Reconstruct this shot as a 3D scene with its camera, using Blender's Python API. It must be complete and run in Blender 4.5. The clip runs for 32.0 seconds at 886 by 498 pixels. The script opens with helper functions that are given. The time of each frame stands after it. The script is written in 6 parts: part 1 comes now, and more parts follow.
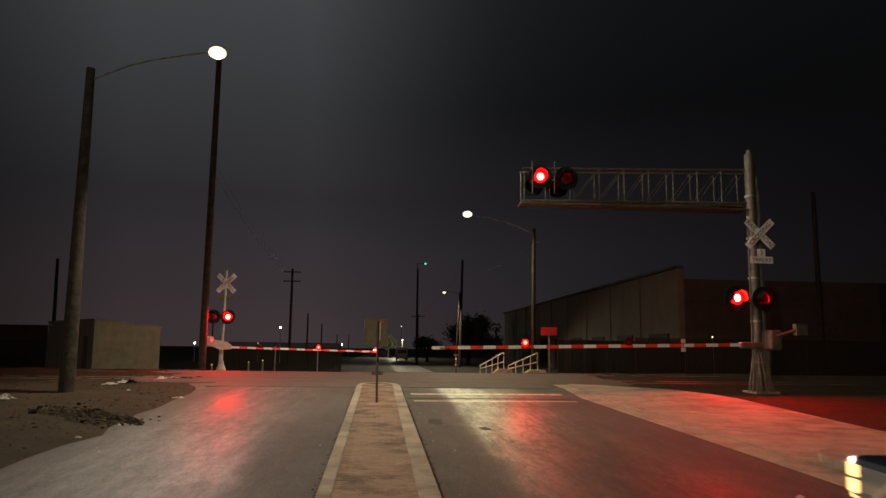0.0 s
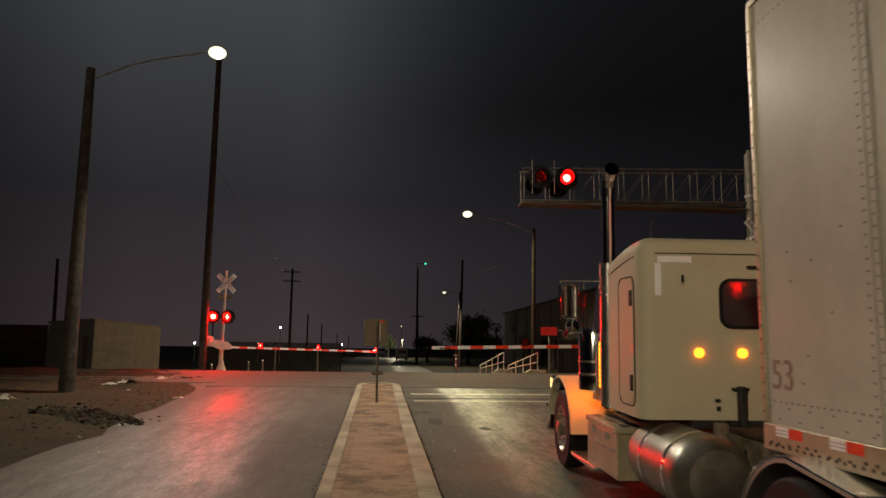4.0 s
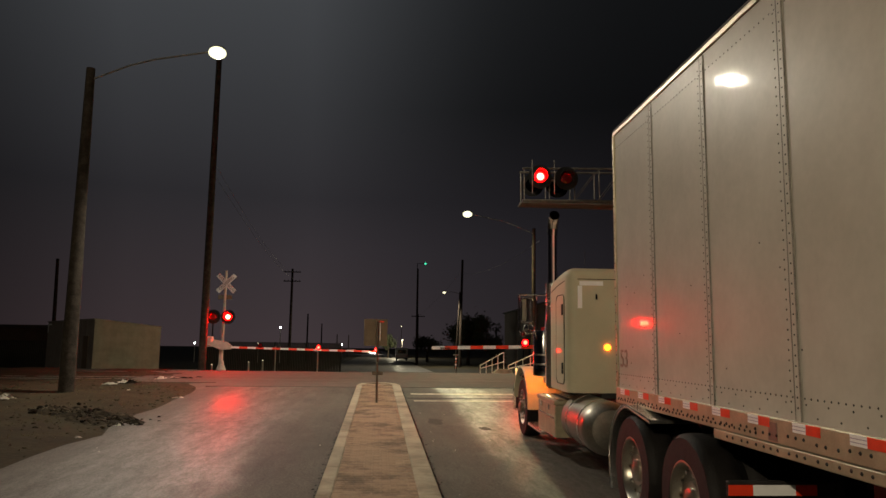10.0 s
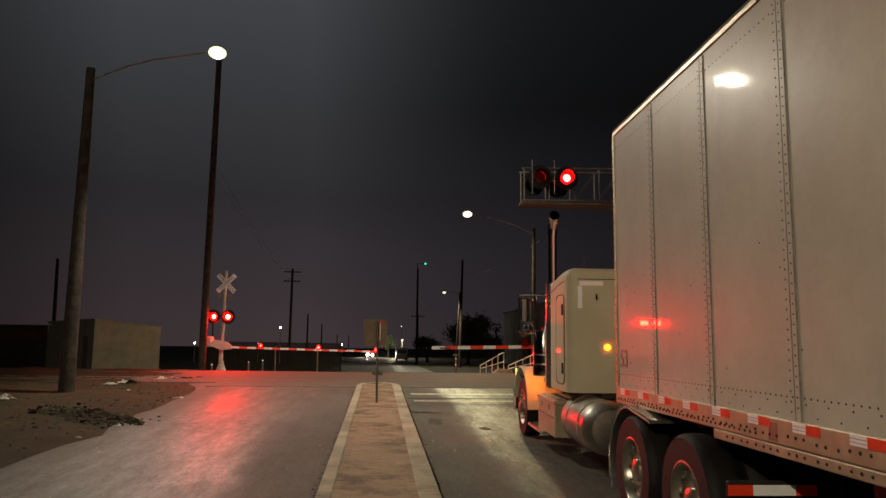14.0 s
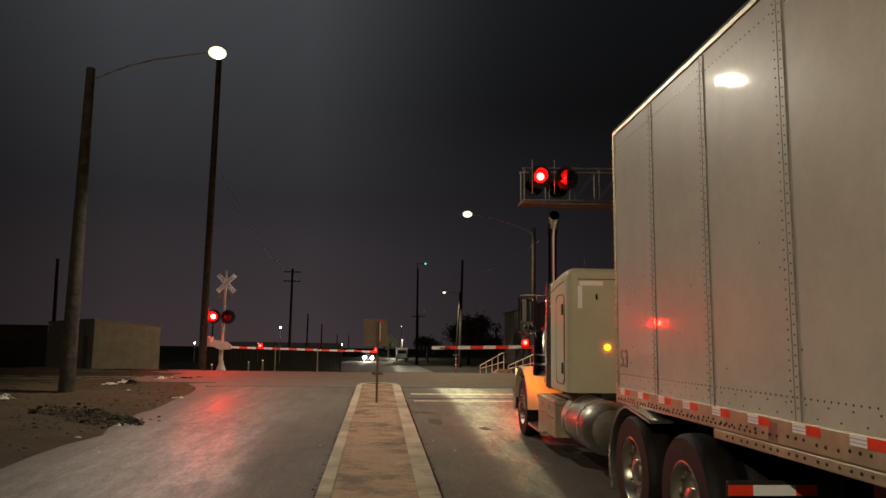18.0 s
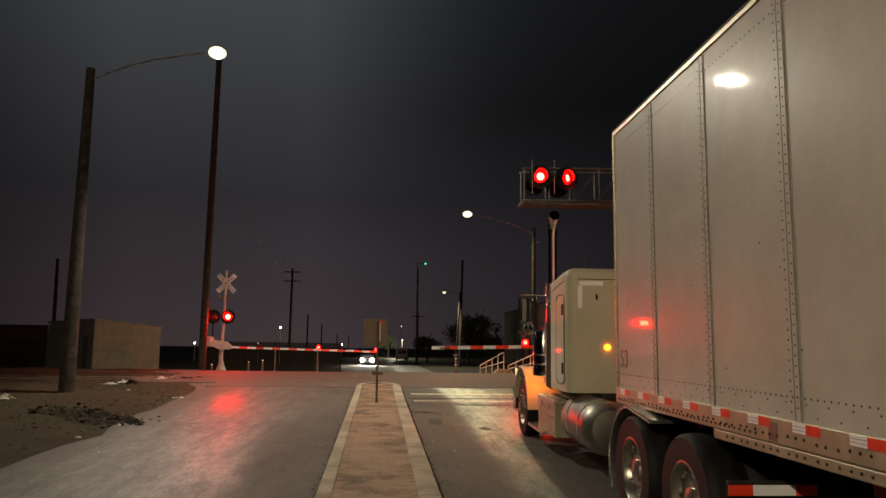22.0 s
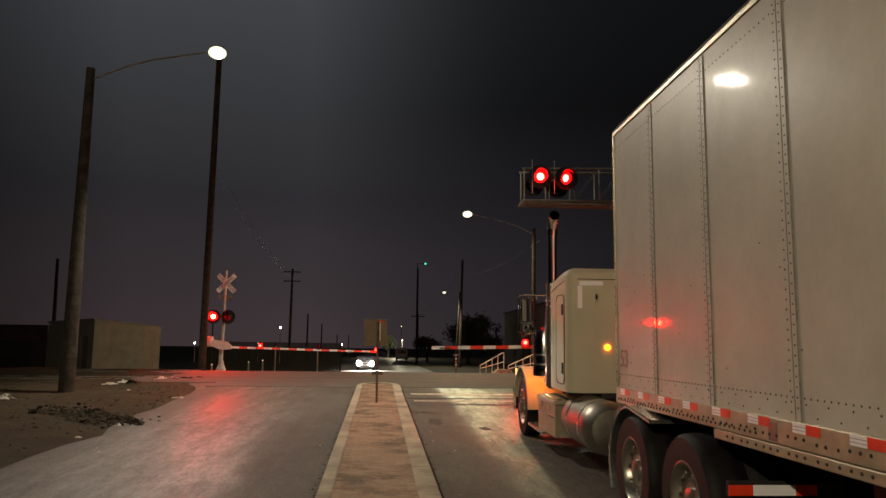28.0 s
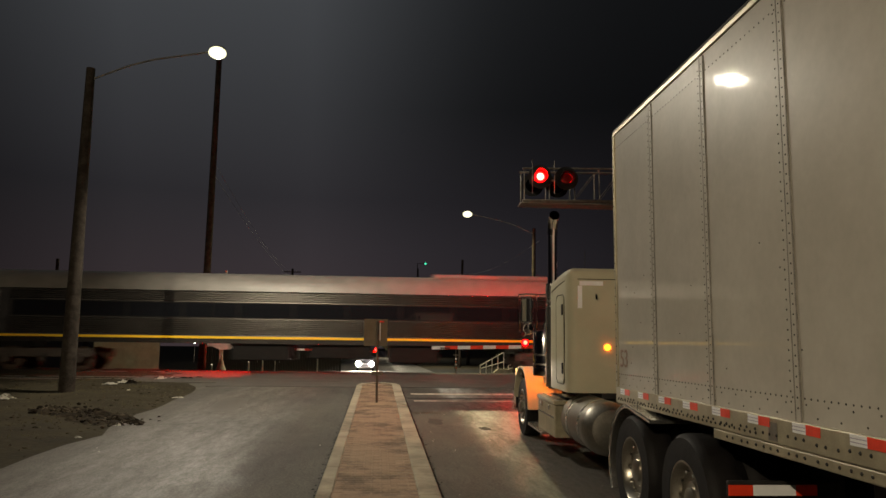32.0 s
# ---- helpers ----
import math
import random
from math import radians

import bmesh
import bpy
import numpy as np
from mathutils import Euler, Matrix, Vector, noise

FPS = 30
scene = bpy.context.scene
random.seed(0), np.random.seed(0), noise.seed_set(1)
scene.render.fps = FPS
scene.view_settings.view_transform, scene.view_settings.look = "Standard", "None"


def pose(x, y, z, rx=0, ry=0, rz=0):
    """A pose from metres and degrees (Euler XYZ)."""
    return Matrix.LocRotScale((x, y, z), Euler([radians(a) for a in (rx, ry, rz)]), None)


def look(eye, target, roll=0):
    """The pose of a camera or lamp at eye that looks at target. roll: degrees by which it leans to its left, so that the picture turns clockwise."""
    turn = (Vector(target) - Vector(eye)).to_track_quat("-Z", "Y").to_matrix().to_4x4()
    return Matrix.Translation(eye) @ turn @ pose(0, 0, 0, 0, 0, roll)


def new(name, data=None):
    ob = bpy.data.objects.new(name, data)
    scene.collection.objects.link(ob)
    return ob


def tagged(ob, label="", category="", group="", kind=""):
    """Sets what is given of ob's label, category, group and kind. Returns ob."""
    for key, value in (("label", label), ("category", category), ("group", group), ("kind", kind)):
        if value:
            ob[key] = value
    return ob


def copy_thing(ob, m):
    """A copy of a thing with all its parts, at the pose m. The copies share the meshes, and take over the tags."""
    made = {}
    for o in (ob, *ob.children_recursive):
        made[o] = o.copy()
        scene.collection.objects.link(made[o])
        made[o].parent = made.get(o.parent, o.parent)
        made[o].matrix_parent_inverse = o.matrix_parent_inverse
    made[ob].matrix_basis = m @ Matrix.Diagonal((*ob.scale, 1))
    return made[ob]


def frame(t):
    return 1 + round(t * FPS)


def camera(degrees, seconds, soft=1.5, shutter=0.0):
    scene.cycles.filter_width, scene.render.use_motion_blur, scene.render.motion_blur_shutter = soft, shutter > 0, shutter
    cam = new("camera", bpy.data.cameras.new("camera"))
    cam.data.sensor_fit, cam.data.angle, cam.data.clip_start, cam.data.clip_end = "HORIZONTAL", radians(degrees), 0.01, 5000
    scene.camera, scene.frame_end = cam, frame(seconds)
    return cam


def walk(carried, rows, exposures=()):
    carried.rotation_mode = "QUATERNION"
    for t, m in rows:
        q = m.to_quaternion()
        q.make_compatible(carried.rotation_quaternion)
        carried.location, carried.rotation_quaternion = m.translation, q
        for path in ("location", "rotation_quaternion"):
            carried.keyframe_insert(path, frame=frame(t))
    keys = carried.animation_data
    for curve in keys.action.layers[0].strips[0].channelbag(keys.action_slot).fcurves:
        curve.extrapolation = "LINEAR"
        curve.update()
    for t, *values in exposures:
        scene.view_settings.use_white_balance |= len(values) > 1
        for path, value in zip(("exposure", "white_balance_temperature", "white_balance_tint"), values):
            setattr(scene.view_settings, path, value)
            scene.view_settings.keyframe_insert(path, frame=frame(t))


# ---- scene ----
cam = camera(62.97, 32.0, soft=1.5, shutter=0.7)
EYE = (0.0, 0.0, 1.85)
YAW, PITCH = radians(5.0), radians(7.83)
AIM = (math.sin(YAW) * math.cos(PITCH), EYE[1] + math.cos(YAW) * math.cos(PITCH), EYE[2] + math.sin(PITCH))
walk(cam, [(0.0, look(EYE, AIM, 0.7)), (32.0, look(EYE, AIM, 0.7))], exposures=[(0.0, 0.0), (32.0, 0.0)])

# ---- night sky ----
world = bpy.data.worlds.new("night_sky")
scene.world = world
world.use_nodes = True
wn, wl = world.node_tree.nodes, world.node_tree.links
wc = wn.new("ShaderNodeTexCoord")
ws = wn.new("ShaderNodeSeparateXYZ")
wr = wn.new("ShaderNodeValToRGB")
wl.new(wc.outputs["Generated"], ws.inputs[0])
wl.new(ws.outputs["Z"], wr.inputs[0])
wr.color_ramp.elements[0].position, wr.color_ramp.elements[0].color = 0.0, (0.04, 0.028, 0.03, 1)
wr.color_ramp.elements[1].position, wr.color_ramp.elements[1].color = 0.5, (0.058, 0.062, 0.067, 1)
e = wr.color_ramp.elements.new(0.2)
e.color = (0.0225, 0.0212, 0.0238, 1)
# sky raised towards the near street lamp, with its glare painted in
wh01 = wn.new("ShaderNodeMapRange")
wh01.inputs[1].default_value, wh01.inputs[2].default_value = -1.0, 1.0
wm = wn.new("ShaderNodeValToRGB")
wm.color_ramp.interpolation = "B_SPLINE"
wm.color_ramp.elements[0].position, wm.color_ramp.elements[0].color = 0.1, (0.15, 0.15, 0.15, 1)
wm.color_ramp.elements[1].position, wm.color_ramp.elements[1].color = 0.76, (0.08, 0.08, 0.08, 1)
for at, k in ((0.27, 0.5), (0.34, 1.0), (0.4, 1.45), (0.47, 0.85), (0.54, 0.3), (0.6, 0.16), (0.66, 0.11)):
    wm.color_ramp.elements.new(at).color = (k, k, k, 1)
wx = wn.new("ShaderNodeMix")
wx.data_type, wx.blend_type = "RGBA", "MULTIPLY"
wx.inputs[0].default_value = 1.0
wl.new(ws.outputs["X"], wh01.inputs[0])
wl.new(wh01.outputs[0], wm.inputs[0])
wl.new(wr.outputs[0], wx.inputs[6])
wl.new(wm.outputs[0], wx.inputs[7])
# sky behind the eye dimmed to take ambient off surfaces facing it
ys = wn.new("ShaderNodeMapRange")
ys.inputs[1].default_value, ys.inputs[2].default_value, ys.inputs[3].default_value, ys.inputs[4].default_value = -0.3, 0.5, 0.3, 1.0
wy = wn.new("ShaderNodeMix")
wy.data_type, wy.blend_type = "RGBA", "MULTIPLY"
wy.inputs[0].default_value = 1.0
wl.new(ws.outputs["Y"], ys.inputs[0])
# low down, haze glow around the lamp beyond the tracks is painted in
br = wn.new("ShaderNodeValToRGB")
br.color_ramp.elements[0].position, br.color_ramp.elements[0].color = 0.0, (0.019, 0.016, 0.018, 1)
br.color_ramp.elements[1].position, br.color_ramp.elements[1].color = 0.32, (0.0, 0.0, 0.0, 1)
br.color_ramp.elements.new(0.13).color = (0.014, 0.0125, 0.015, 1)
bk = wn.new("ShaderNodeValToRGB")
bk.color_ramp.interpolation = "B_SPLINE"
bk.color_ramp.elements[0].position, bk.color_ramp.elements[0].color = 0.32, (0.0, 0.0, 0.0, 1)
bk.color_ramp.elements[1].position, bk.color_ramp.elements[1].color = 0.82, (0.1, 0.08, 0.08, 1)
for at, k in ((0.44, 0.45), (0.56, 1.1), (0.66, 0.7)):
    bk.color_ramp.elements.new(at).color = (k, k, k, 1)
bmul = wn.new("ShaderNodeMix")
bmul.data_type, bmul.blend_type = "RGBA", "MULTIPLY"
bmul.inputs[0].default_value = 1.0
ba = wn.new("ShaderNodeMix")
ba.data_type, ba.blend_type = "RGBA", "ADD"
ba.inputs[0].default_value = 1.0
wl.new(ws.outputs["Z"], br.inputs[0])
wl.new(wh01.outputs[0], bk.inputs[0])
wl.new(br.outputs[0], bmul.inputs[6])
wl.new(bk.outputs[0], bmul.inputs[7])
wl.new(wx.outputs[2], ba.inputs[6])
wl.new(bmul.outputs[2], ba.inputs[7])
wl.new(ba.outputs[2], wy.inputs[6])
wl.new(ys.outputs[0], wy.inputs[7])
wl.new(wy.outputs[2], wn["Background"].inputs[0])
wn["Background"].inputs[1].default_value = 1.0


# ---- materials ----
def mat(name, col, rough=0.6, metal=0.0, var=0.25, scale=3.0, bump=0.15, bscale=60.0, col2=None, wear=0.5, spread=0.0, coat=0.0, spec=0.5):
    """A surface with variation at two scales and a fine relief, in metres. spread: difference from piece to piece."""
    m = bpy.data.materials.new(name)
    m.use_nodes = True
    n, l = m.node_tree.nodes, m.node_tree.links
    p = n["Principled BSDF"]
    tc = n.new("ShaderNodeTexCoord")
    big, fine = n.new("ShaderNodeTexNoise"), n.new("ShaderNodeTexNoise")
    big.inputs["Scale"].default_value, fine.inputs["Scale"].default_value = scale, bscale
    big.inputs["Detail"].default_value, fine.inputs["Detail"].default_value = 6, 4
    big.inputs["Roughness"].default_value = 0.65
    for k in (big, fine):
        l.new(tc.outputs["Object"], k.inputs["Vector"])
    c2 = col2 or tuple(max(0.0, c * (1 - var)) for c in col)
    c1 = col if col2 else tuple(min(1.0, c * (1 + var * 0.6)) for c in col)
    mix = n.new("ShaderNodeMix")
    mix.data_type = "RGBA"
    ramp = n.new("ShaderNodeValToRGB")
    ramp.color_ramp.elements[0].position, ramp.color_ramp.elements[1].position = 0.5 - 0.22 * wear, 0.5 + 0.3 * wear
    l.new(big.outputs["Fac"], ramp.inputs[0])
    l.new(ramp.outputs[0], mix.inputs[0])
    mix.inputs[6].default_value, mix.inputs[7].default_value = (*c2, 1), (*c1, 1)
    grain = n.new("ShaderNodeMix")
    grain.data_type, grain.blend_type = "RGBA", "MULTIPLY"
    grain.inputs[0].default_value = 0.5
    gr = n.new("ShaderNodeMapRange")
    gr.inputs[1].default_value, gr.inputs[2].default_value, gr.inputs[3].default_value, gr.inputs[4].default_value = 0.3, 0.7, 1 - var, 1 + 0.4 * var
    l.new(fine.outputs["Fac"], gr.inputs[0])
    l.new(mix.outputs[2], grain.inputs[6])
    l.new(gr.outputs[0], grain.inputs[7])
    out = grain.outputs[2]
    if spread:
        info, hsv, rng = n.new("ShaderNodeObjectInfo"), n.new("ShaderNodeHueSaturation"), n.new("ShaderNodeMapRange")
        rng.inputs[3].default_value, rng.inputs[4].default_value = 1 - spread, 1 + spread
        l.new(info.outputs["Random"], rng.inputs[0])
        l.new(rng.outputs[0], hsv.inputs["Value"])
        l.new(out, hsv.inputs["Color"])
        out = hsv.outputs[0]
    l.new(out, p.inputs["Base Color"])
    rr = n.new("ShaderNodeMapRange")
    rr.inputs[3].default_value, rr.inputs[4].default_value = max(0.03, rough * 0.8), min(1, rough * 1.25)
    l.new(big.outputs["Fac"], rr.inputs[0])
    l.new(rr.outputs[0], p.inputs["Roughness"])
    p.inputs["Metallic"].default_value = metal
    p.inputs["Coat Weight"].default_value = coat
    p.inputs["Specular IOR Level"].default_value = spec
    if bump:
        b = n.new("ShaderNodeBump")
        b.inputs["Strength"].default_value, b.inputs["Distance"].default_value = bump, 0.01
        l.new(fine.outputs["Fac"], b.inputs["Height"])
        l.new(b.outputs[0], p.inputs["Normal"])
    return m


def glow(name, col, strength):
    m = bpy.data.materials.new(name)
    m.use_nodes = True
    p = m.node_tree.nodes["Principled BSDF"]
    p.inputs["Base Color"].default_value = (*[min(1, c) * 0.5 for c in col], 1)
    p.inputs["Emission Color"].default_value = (*col, 1)
    p.inputs["Emission Strength"].default_value = strength
    return m


def glass(name, col, rough=0.05):
    m = bpy.data.materials.new(name)
    m.use_nodes = True
    p = m.node_tree.nodes["Principled BSDF"]
    p.inputs["Base Color"].default_value = (*col, 1)
    p.inputs["Roughness"].default_value = rough
    p.inputs["IOR"].default_value = 1.5
    p.inputs["Coat Weight"].default_value = 0.6
    return m


M = {}
def asphalt():
    """Worn asphalt: dust and oil in bands along the lanes, wheel paths polished, coarse stone showing."""
    m = bpy.data.materials.new("worn_asphalt")
    m.use_nodes = True
    n, l = m.node_tree.nodes, m.node_tree.links
    p = n["Principled BSDF"]
    tc = n.new("ShaderNodeTexCoord")
    sp = n.new("ShaderNodeSeparateXYZ")
    l.new(tc.outputs["Object"], sp.inputs[0])

    def noisy(scale, sx=1.0, sy=1.0, detail=5, rough=0.6):
        mp, k = n.new("ShaderNodeMapping"), n.new("ShaderNodeTexNoise")
        mp.inputs["Scale"].default_value = (sx, sy, 1)
        k.inputs["Scale"].default_value, k.inputs["Detail"].default_value, k.inputs["Roughness"].default_value = scale, detail, rough
        l.new(tc.outputs["Object"], mp.inputs[0])
        l.new(mp.outputs[0], k.inputs["Vector"])
        return k.outputs["Fac"]

    def calc(op, a, b):
        k = n.new("ShaderNodeMath")
        k.operation = op
        for i, v in enumerate((a, b)):
            if isinstance(v, (int, float)):
                k.inputs[i].default_value = v
            else:
                l.new(v, k.inputs[i])
        return k.outputs[0]

    def ramp(x, pts):
        k = n.new("ShaderNodeFloatCurve")
        r = n.new("ShaderNodeMapRange")
        r.inputs[1].default_value, r.inputs[2].default_value = -9.0, 9.0
        l.new(x, r.inputs[0])
        c = k.mapping.curves[0]
        while len(c.points) < len(pts):
            c.points.new(0.5, 0.5)
        for q, (a, b) in zip(c.points, pts):
            q.location = ((a + 9.0) / 18.0, b)
        k.mapping.update()
        l.new(r.outputs[0], k.inputs[1])
        return k.outputs[0]

    drift = calc("MULTIPLY", calc("SUBTRACT", noisy(0.5), 0.5), 0.9)
    x = calc("ADD", sp.outputs["X"], drift)
    polish = ramp(x, [(-9, 0.1), (-5.2, 0.1), (-4.4, 0.35), (-3.6, 0.66), (-2.6, 0.72), (-1.8, 0.45), (-1.3, 0.1), (0.9, 0.05), (1.5, 0.1), (1.95, 0.9), (2.6, 1.0), (3.4, 0.8), (4.2, 0.5), (5.2, 0.1), (9, 0.1)])
    dust = ramp(x, [(-9, 0.02), (-5.4, 0.1), (-4.4, 0.3), (-3.5, 0.5), (-2.8, 0.48), (-2.0, 0.22), (-1.5, 0.1), (-0.9, 0.1), (1.0, 0.15), (1.9, 0.36), (2.8, 0.28), (3.4, 0.08), (4.3, 0.2), (5.4, 0.15), (9, 0.5)])
    mott = noisy(0.8, 1.0, 0.45, 7, 0.7)
    streak = noisy(2.2, 1.6, 0.22, 5, 0.65)
    grit = noisy(38.0, 1, 1, 4, 0.75)
    scuff = noisy(11.0, 1.0, 0.3, 6, 0.8)
    tone = calc("ADD", calc("MULTIPLY", dust, 0.45), calc("ADD", calc("MULTIPLY", mott, 0.75), calc("ADD", calc("MULTIPLY", streak, 0.35), calc("MULTIPLY", scuff, 0.22))))
    cr = n.new("ShaderNodeValToRGB")
    e0, e1 = cr.color_ramp.elements
    e0.position, e0.color = 0.52, (0.035, 0.031, 0.026, 1)
    e1.position, e1.color = 1.0, (0.112, 0.098, 0.081, 1)
    l.new(tone, cr.inputs[0])
    mx = n.new("ShaderNodeMix")
    mx.data_type, mx.blend_type = "RGBA", "MULTIPLY"
    mx.inputs[0].default_value = 1.0
    gr = n.new("ShaderNodeMapRange")
    gr.inputs[1].default_value, gr.inputs[2].default_value, gr.inputs[3].default_value, gr.inputs[4].default_value = 0.34, 0.66, 0.42, 1.5
    l.new(grit, gr.inputs[0])
    l.new(cr.outputs[0], mx.inputs[6])
    l.new(gr.outputs[0], mx.inputs[7])
    l.new(mx.outputs[2], p.inputs["Base Color"])
    wet = calc("MULTIPLY", polish, calc("ADD", calc("MULTIPLY", streak, 1.2), calc("ADD", calc("MULTIPLY", calc("SUBTRACT", mott, 0.5), 0.8), calc("MULTIPLY", calc("SUBTRACT", scuff, 0.5), 1.7))))
    rg = n.new("ShaderNodeMapRange")
    rg.inputs[1].default_value, rg.inputs[2].default_value, rg.inputs[3].default_value, rg.inputs[4].default_value = 0.0, 0.75, 0.86, 0.42
    l.new(wet, rg.inputs[0])
    l.new(rg.outputs[0], p.inputs["Roughness"])
    b = n.new("ShaderNodeBump")
    b.inputs["Strength"].default_value, b.inputs["Distance"].default_value = 0.3, 0.008
    l.new(calc("ADD", grit, calc("ADD", calc("MULTIPLY", streak, 0.6), calc("MULTIPLY", scuff, 0.8))), b.inputs["Height"])
    l.new(b.outputs[0], p.inputs["Normal"])
    return m


M["asphalt"] = asphalt()
M["rivet"] = mat("dull_rivet", (0.07, 0.066, 0.06), 0.45, 0.4, 0.2, 9, 0.0, 50)
M["pebble"] = mat("grey_pebble", (0.1, 0.085, 0.065), 0.9, 0, 0.5, 20, 0.2, 90, spec=0.1)
M["chunk"] = mat("broken_concrete", (0.085, 0.07, 0.05), 0.95, 0, 0.4, 15, 0.5, 60, spec=0.1)
M["debris"] = mat("damp_leaf_litter", (0.02, 0.016, 0.011), 0.95, 0, 0.5, 20, 0.2, 90)
M["weed"] = mat("dry_weed", (0.12, 0.1, 0.05), 0.9, 0, 0.4, 20, 0.0, 90)
M["panel"] = mat("crossing_asphalt", (0.085, 0.075, 0.064), 0.85, 0, 0.3, 2, 0.5, 60)
M["patch"] = mat("dark_asphalt", (0.03, 0.027, 0.024), 0.9, 0, 0.3, 3, 0.4, 90, spec=0.2)
M["oil"] = mat("oil_soaked_asphalt", (0.045, 0.04, 0.034), 0.8, 0, 0.4, 9, 0.4, 60, spec=0.35)
M["repair"] = mat("smooth_asphalt_repair", (0.085, 0.073, 0.06), 0.5, 0, 0.25, 3, 0.25, 60)
M["dirt"] = mat("dry_dirt", (0.056, 0.047, 0.028), 0.95, 0, 0.5, 1.6, 1.0, 11, col2=(0.021, 0.0172, 0.0105), wear=0.9, spec=0.08)
M["ballast"] = mat("ballast_stone", (0.09, 0.08, 0.07), 0.95, 0, 0.45, 9, 1.0, 30)
M["concrete"] = mat("pale_concrete", (0.46, 0.4, 0.29), 0.85, 0, 0.2, 1.6, 0.3, 70, col2=(0.33, 0.285, 0.205), spread=0.06)
M["brick"] = mat("red_paver", (0.46, 0.32, 0.205), 0.9, 0, 0.35, 1.4, 0.35, 60, col2=(0.31, 0.2, 0.13), spread=0.08)
M["mortar"] = mat("paver_joint", (0.4, 0.275, 0.18), 0.95, 0, 0.3, 3, 0.3, 80)


def blotch(m, scale, dark):
    """Smudges of dirt that run on from piece to piece, laid over the base colour."""
    n, l = m.node_tree.nodes, m.node_tree.links
    p = n["Principled BSDF"]
    src = p.inputs["Base Color"].links[0].from_socket
    g, k, r, x = n.new("ShaderNodeNewGeometry"), n.new("ShaderNodeTexNoise"), n.new("ShaderNodeValToRGB"), n.new("ShaderNodeMix")
    k.inputs["Scale"].default_value, k.inputs["Detail"].default_value, k.inputs["Roughness"].default_value = scale, 7, 0.68
    r.color_ramp.elements[0].position, r.color_ramp.elements[0].color = 0.36, (dark, dark, dark, 1)
    r.color_ramp.elements[1].position, r.color_ramp.elements[1].color = 0.52, (1, 1, 1, 1)
    x.data_type, x.blend_type = "RGBA", "MULTIPLY"
    x.inputs[0].default_value = 1.0
    l.new(g.outputs["Position"], k.inputs["Vector"])
    l.new(k.outputs["Fac"], r.inputs[0])
    l.new(src, x.inputs[6])
    l.new(r.outputs[0], x.inputs[7])
    l.new(x.outputs[2], p.inputs["Base Color"])


blotch(M["brick"], 1.7, 0.42)
blotch(M["mortar"], 1.7, 0.42)
blotch(M["concrete"], 1.1, 0.6)
M["stripe_paint"] = mat("worn_road_paint", (0.72, 0.67, 0.52), 0.7, 0, 0.35, 5, 0.3, 60, col2=(0.22, 0.2, 0.16), wear=0.6)
M["pole_wood"] = mat("creosoted_wood", (0.036, 0.027, 0.021), 0.9, 0, 0.45, 5, 0.6, 40, spec=0.12)
# paler copy of the pole wood: lamp spill and glare put into the colour
M["lightened_wood"] = mat("lightened_pole_wood", (0.055, 0.046, 0.038), 0.9, 0, 0.45, 5, 0.6, 40, spec=0.12)
M["galv"] = mat("galvanised_steel", (0.42, 0.40, 0.36), 0.42, 0.8, 0.2, 4, 0.1, 50)
M["dull_steel"] = mat("weathered_dark_steel", (0.18, 0.16, 0.13), 0.5, 0.4, 0.3, 4, 0.15, 50)
M["arm_paint"] = mat("weathered_grey_arm", (0.22, 0.215, 0.2), 0.7, 0.3, 0.3, 4, 0.1, 50)
M["white_paint"] = mat("aged_white_paint", (0.66, 0.62, 0.54), 0.55, 0, 0.15, 5, 0.1, 60)
M["sheet_white"] = mat("white_sheeting", (0.88, 0.88, 0.88), 0.35, 0, 0.05, 9, 0.05, 200)
M["mauve"] = mat("mauve_tape_line", (0.36, 0.3, 0.42), 0.5, 0, 0.1, 9, 0.0, 200)
M["sheet_red"] = mat("red_sheeting", (0.85, 0.055, 0.018), 0.35, 0, 0.1, 9, 0.05, 200)
M["black"] = mat("flat_black_paint", (0.01, 0.01, 0.01), 0.7, 0, 0.3, 8, 0.1, 80, spec=0.25)
M["void_black"] = mat("lamp_black", (0.0006, 0.0006, 0.0006), 0.95, 0, 0.2, 8, 0.0, 80)
M["void_black"].node_tree.nodes["Principled BSDF"].inputs["Specular IOR Level"].default_value = 0.0
M["letter"] = mat("black_lettering", (0.015, 0.015, 0.015), 0.6, 0, 0.1, 8, 0.0, 80)
M["rust"] = mat("rusty_rail", (0.1, 0.065, 0.045), 0.7, 0.4, 0.4, 9, 0.4, 60)
M["railtop"] = mat("polished_rail_head", (0.3, 0.29, 0.28), 0.5, 1.0, 0.1, 9, 0.05, 90)
M["trailer"] = mat("white_trailer_sheet", (0.58, 0.545, 0.475), 0.34, 0, 0.07, 1.2, 0.06, 18, col2=(0.5, 0.465, 0.4), coat=1.0, spec=0.035)
M["trailer"].node_tree.nodes["Principled BSDF"].inputs["Coat Roughness"].default_value = 0.03


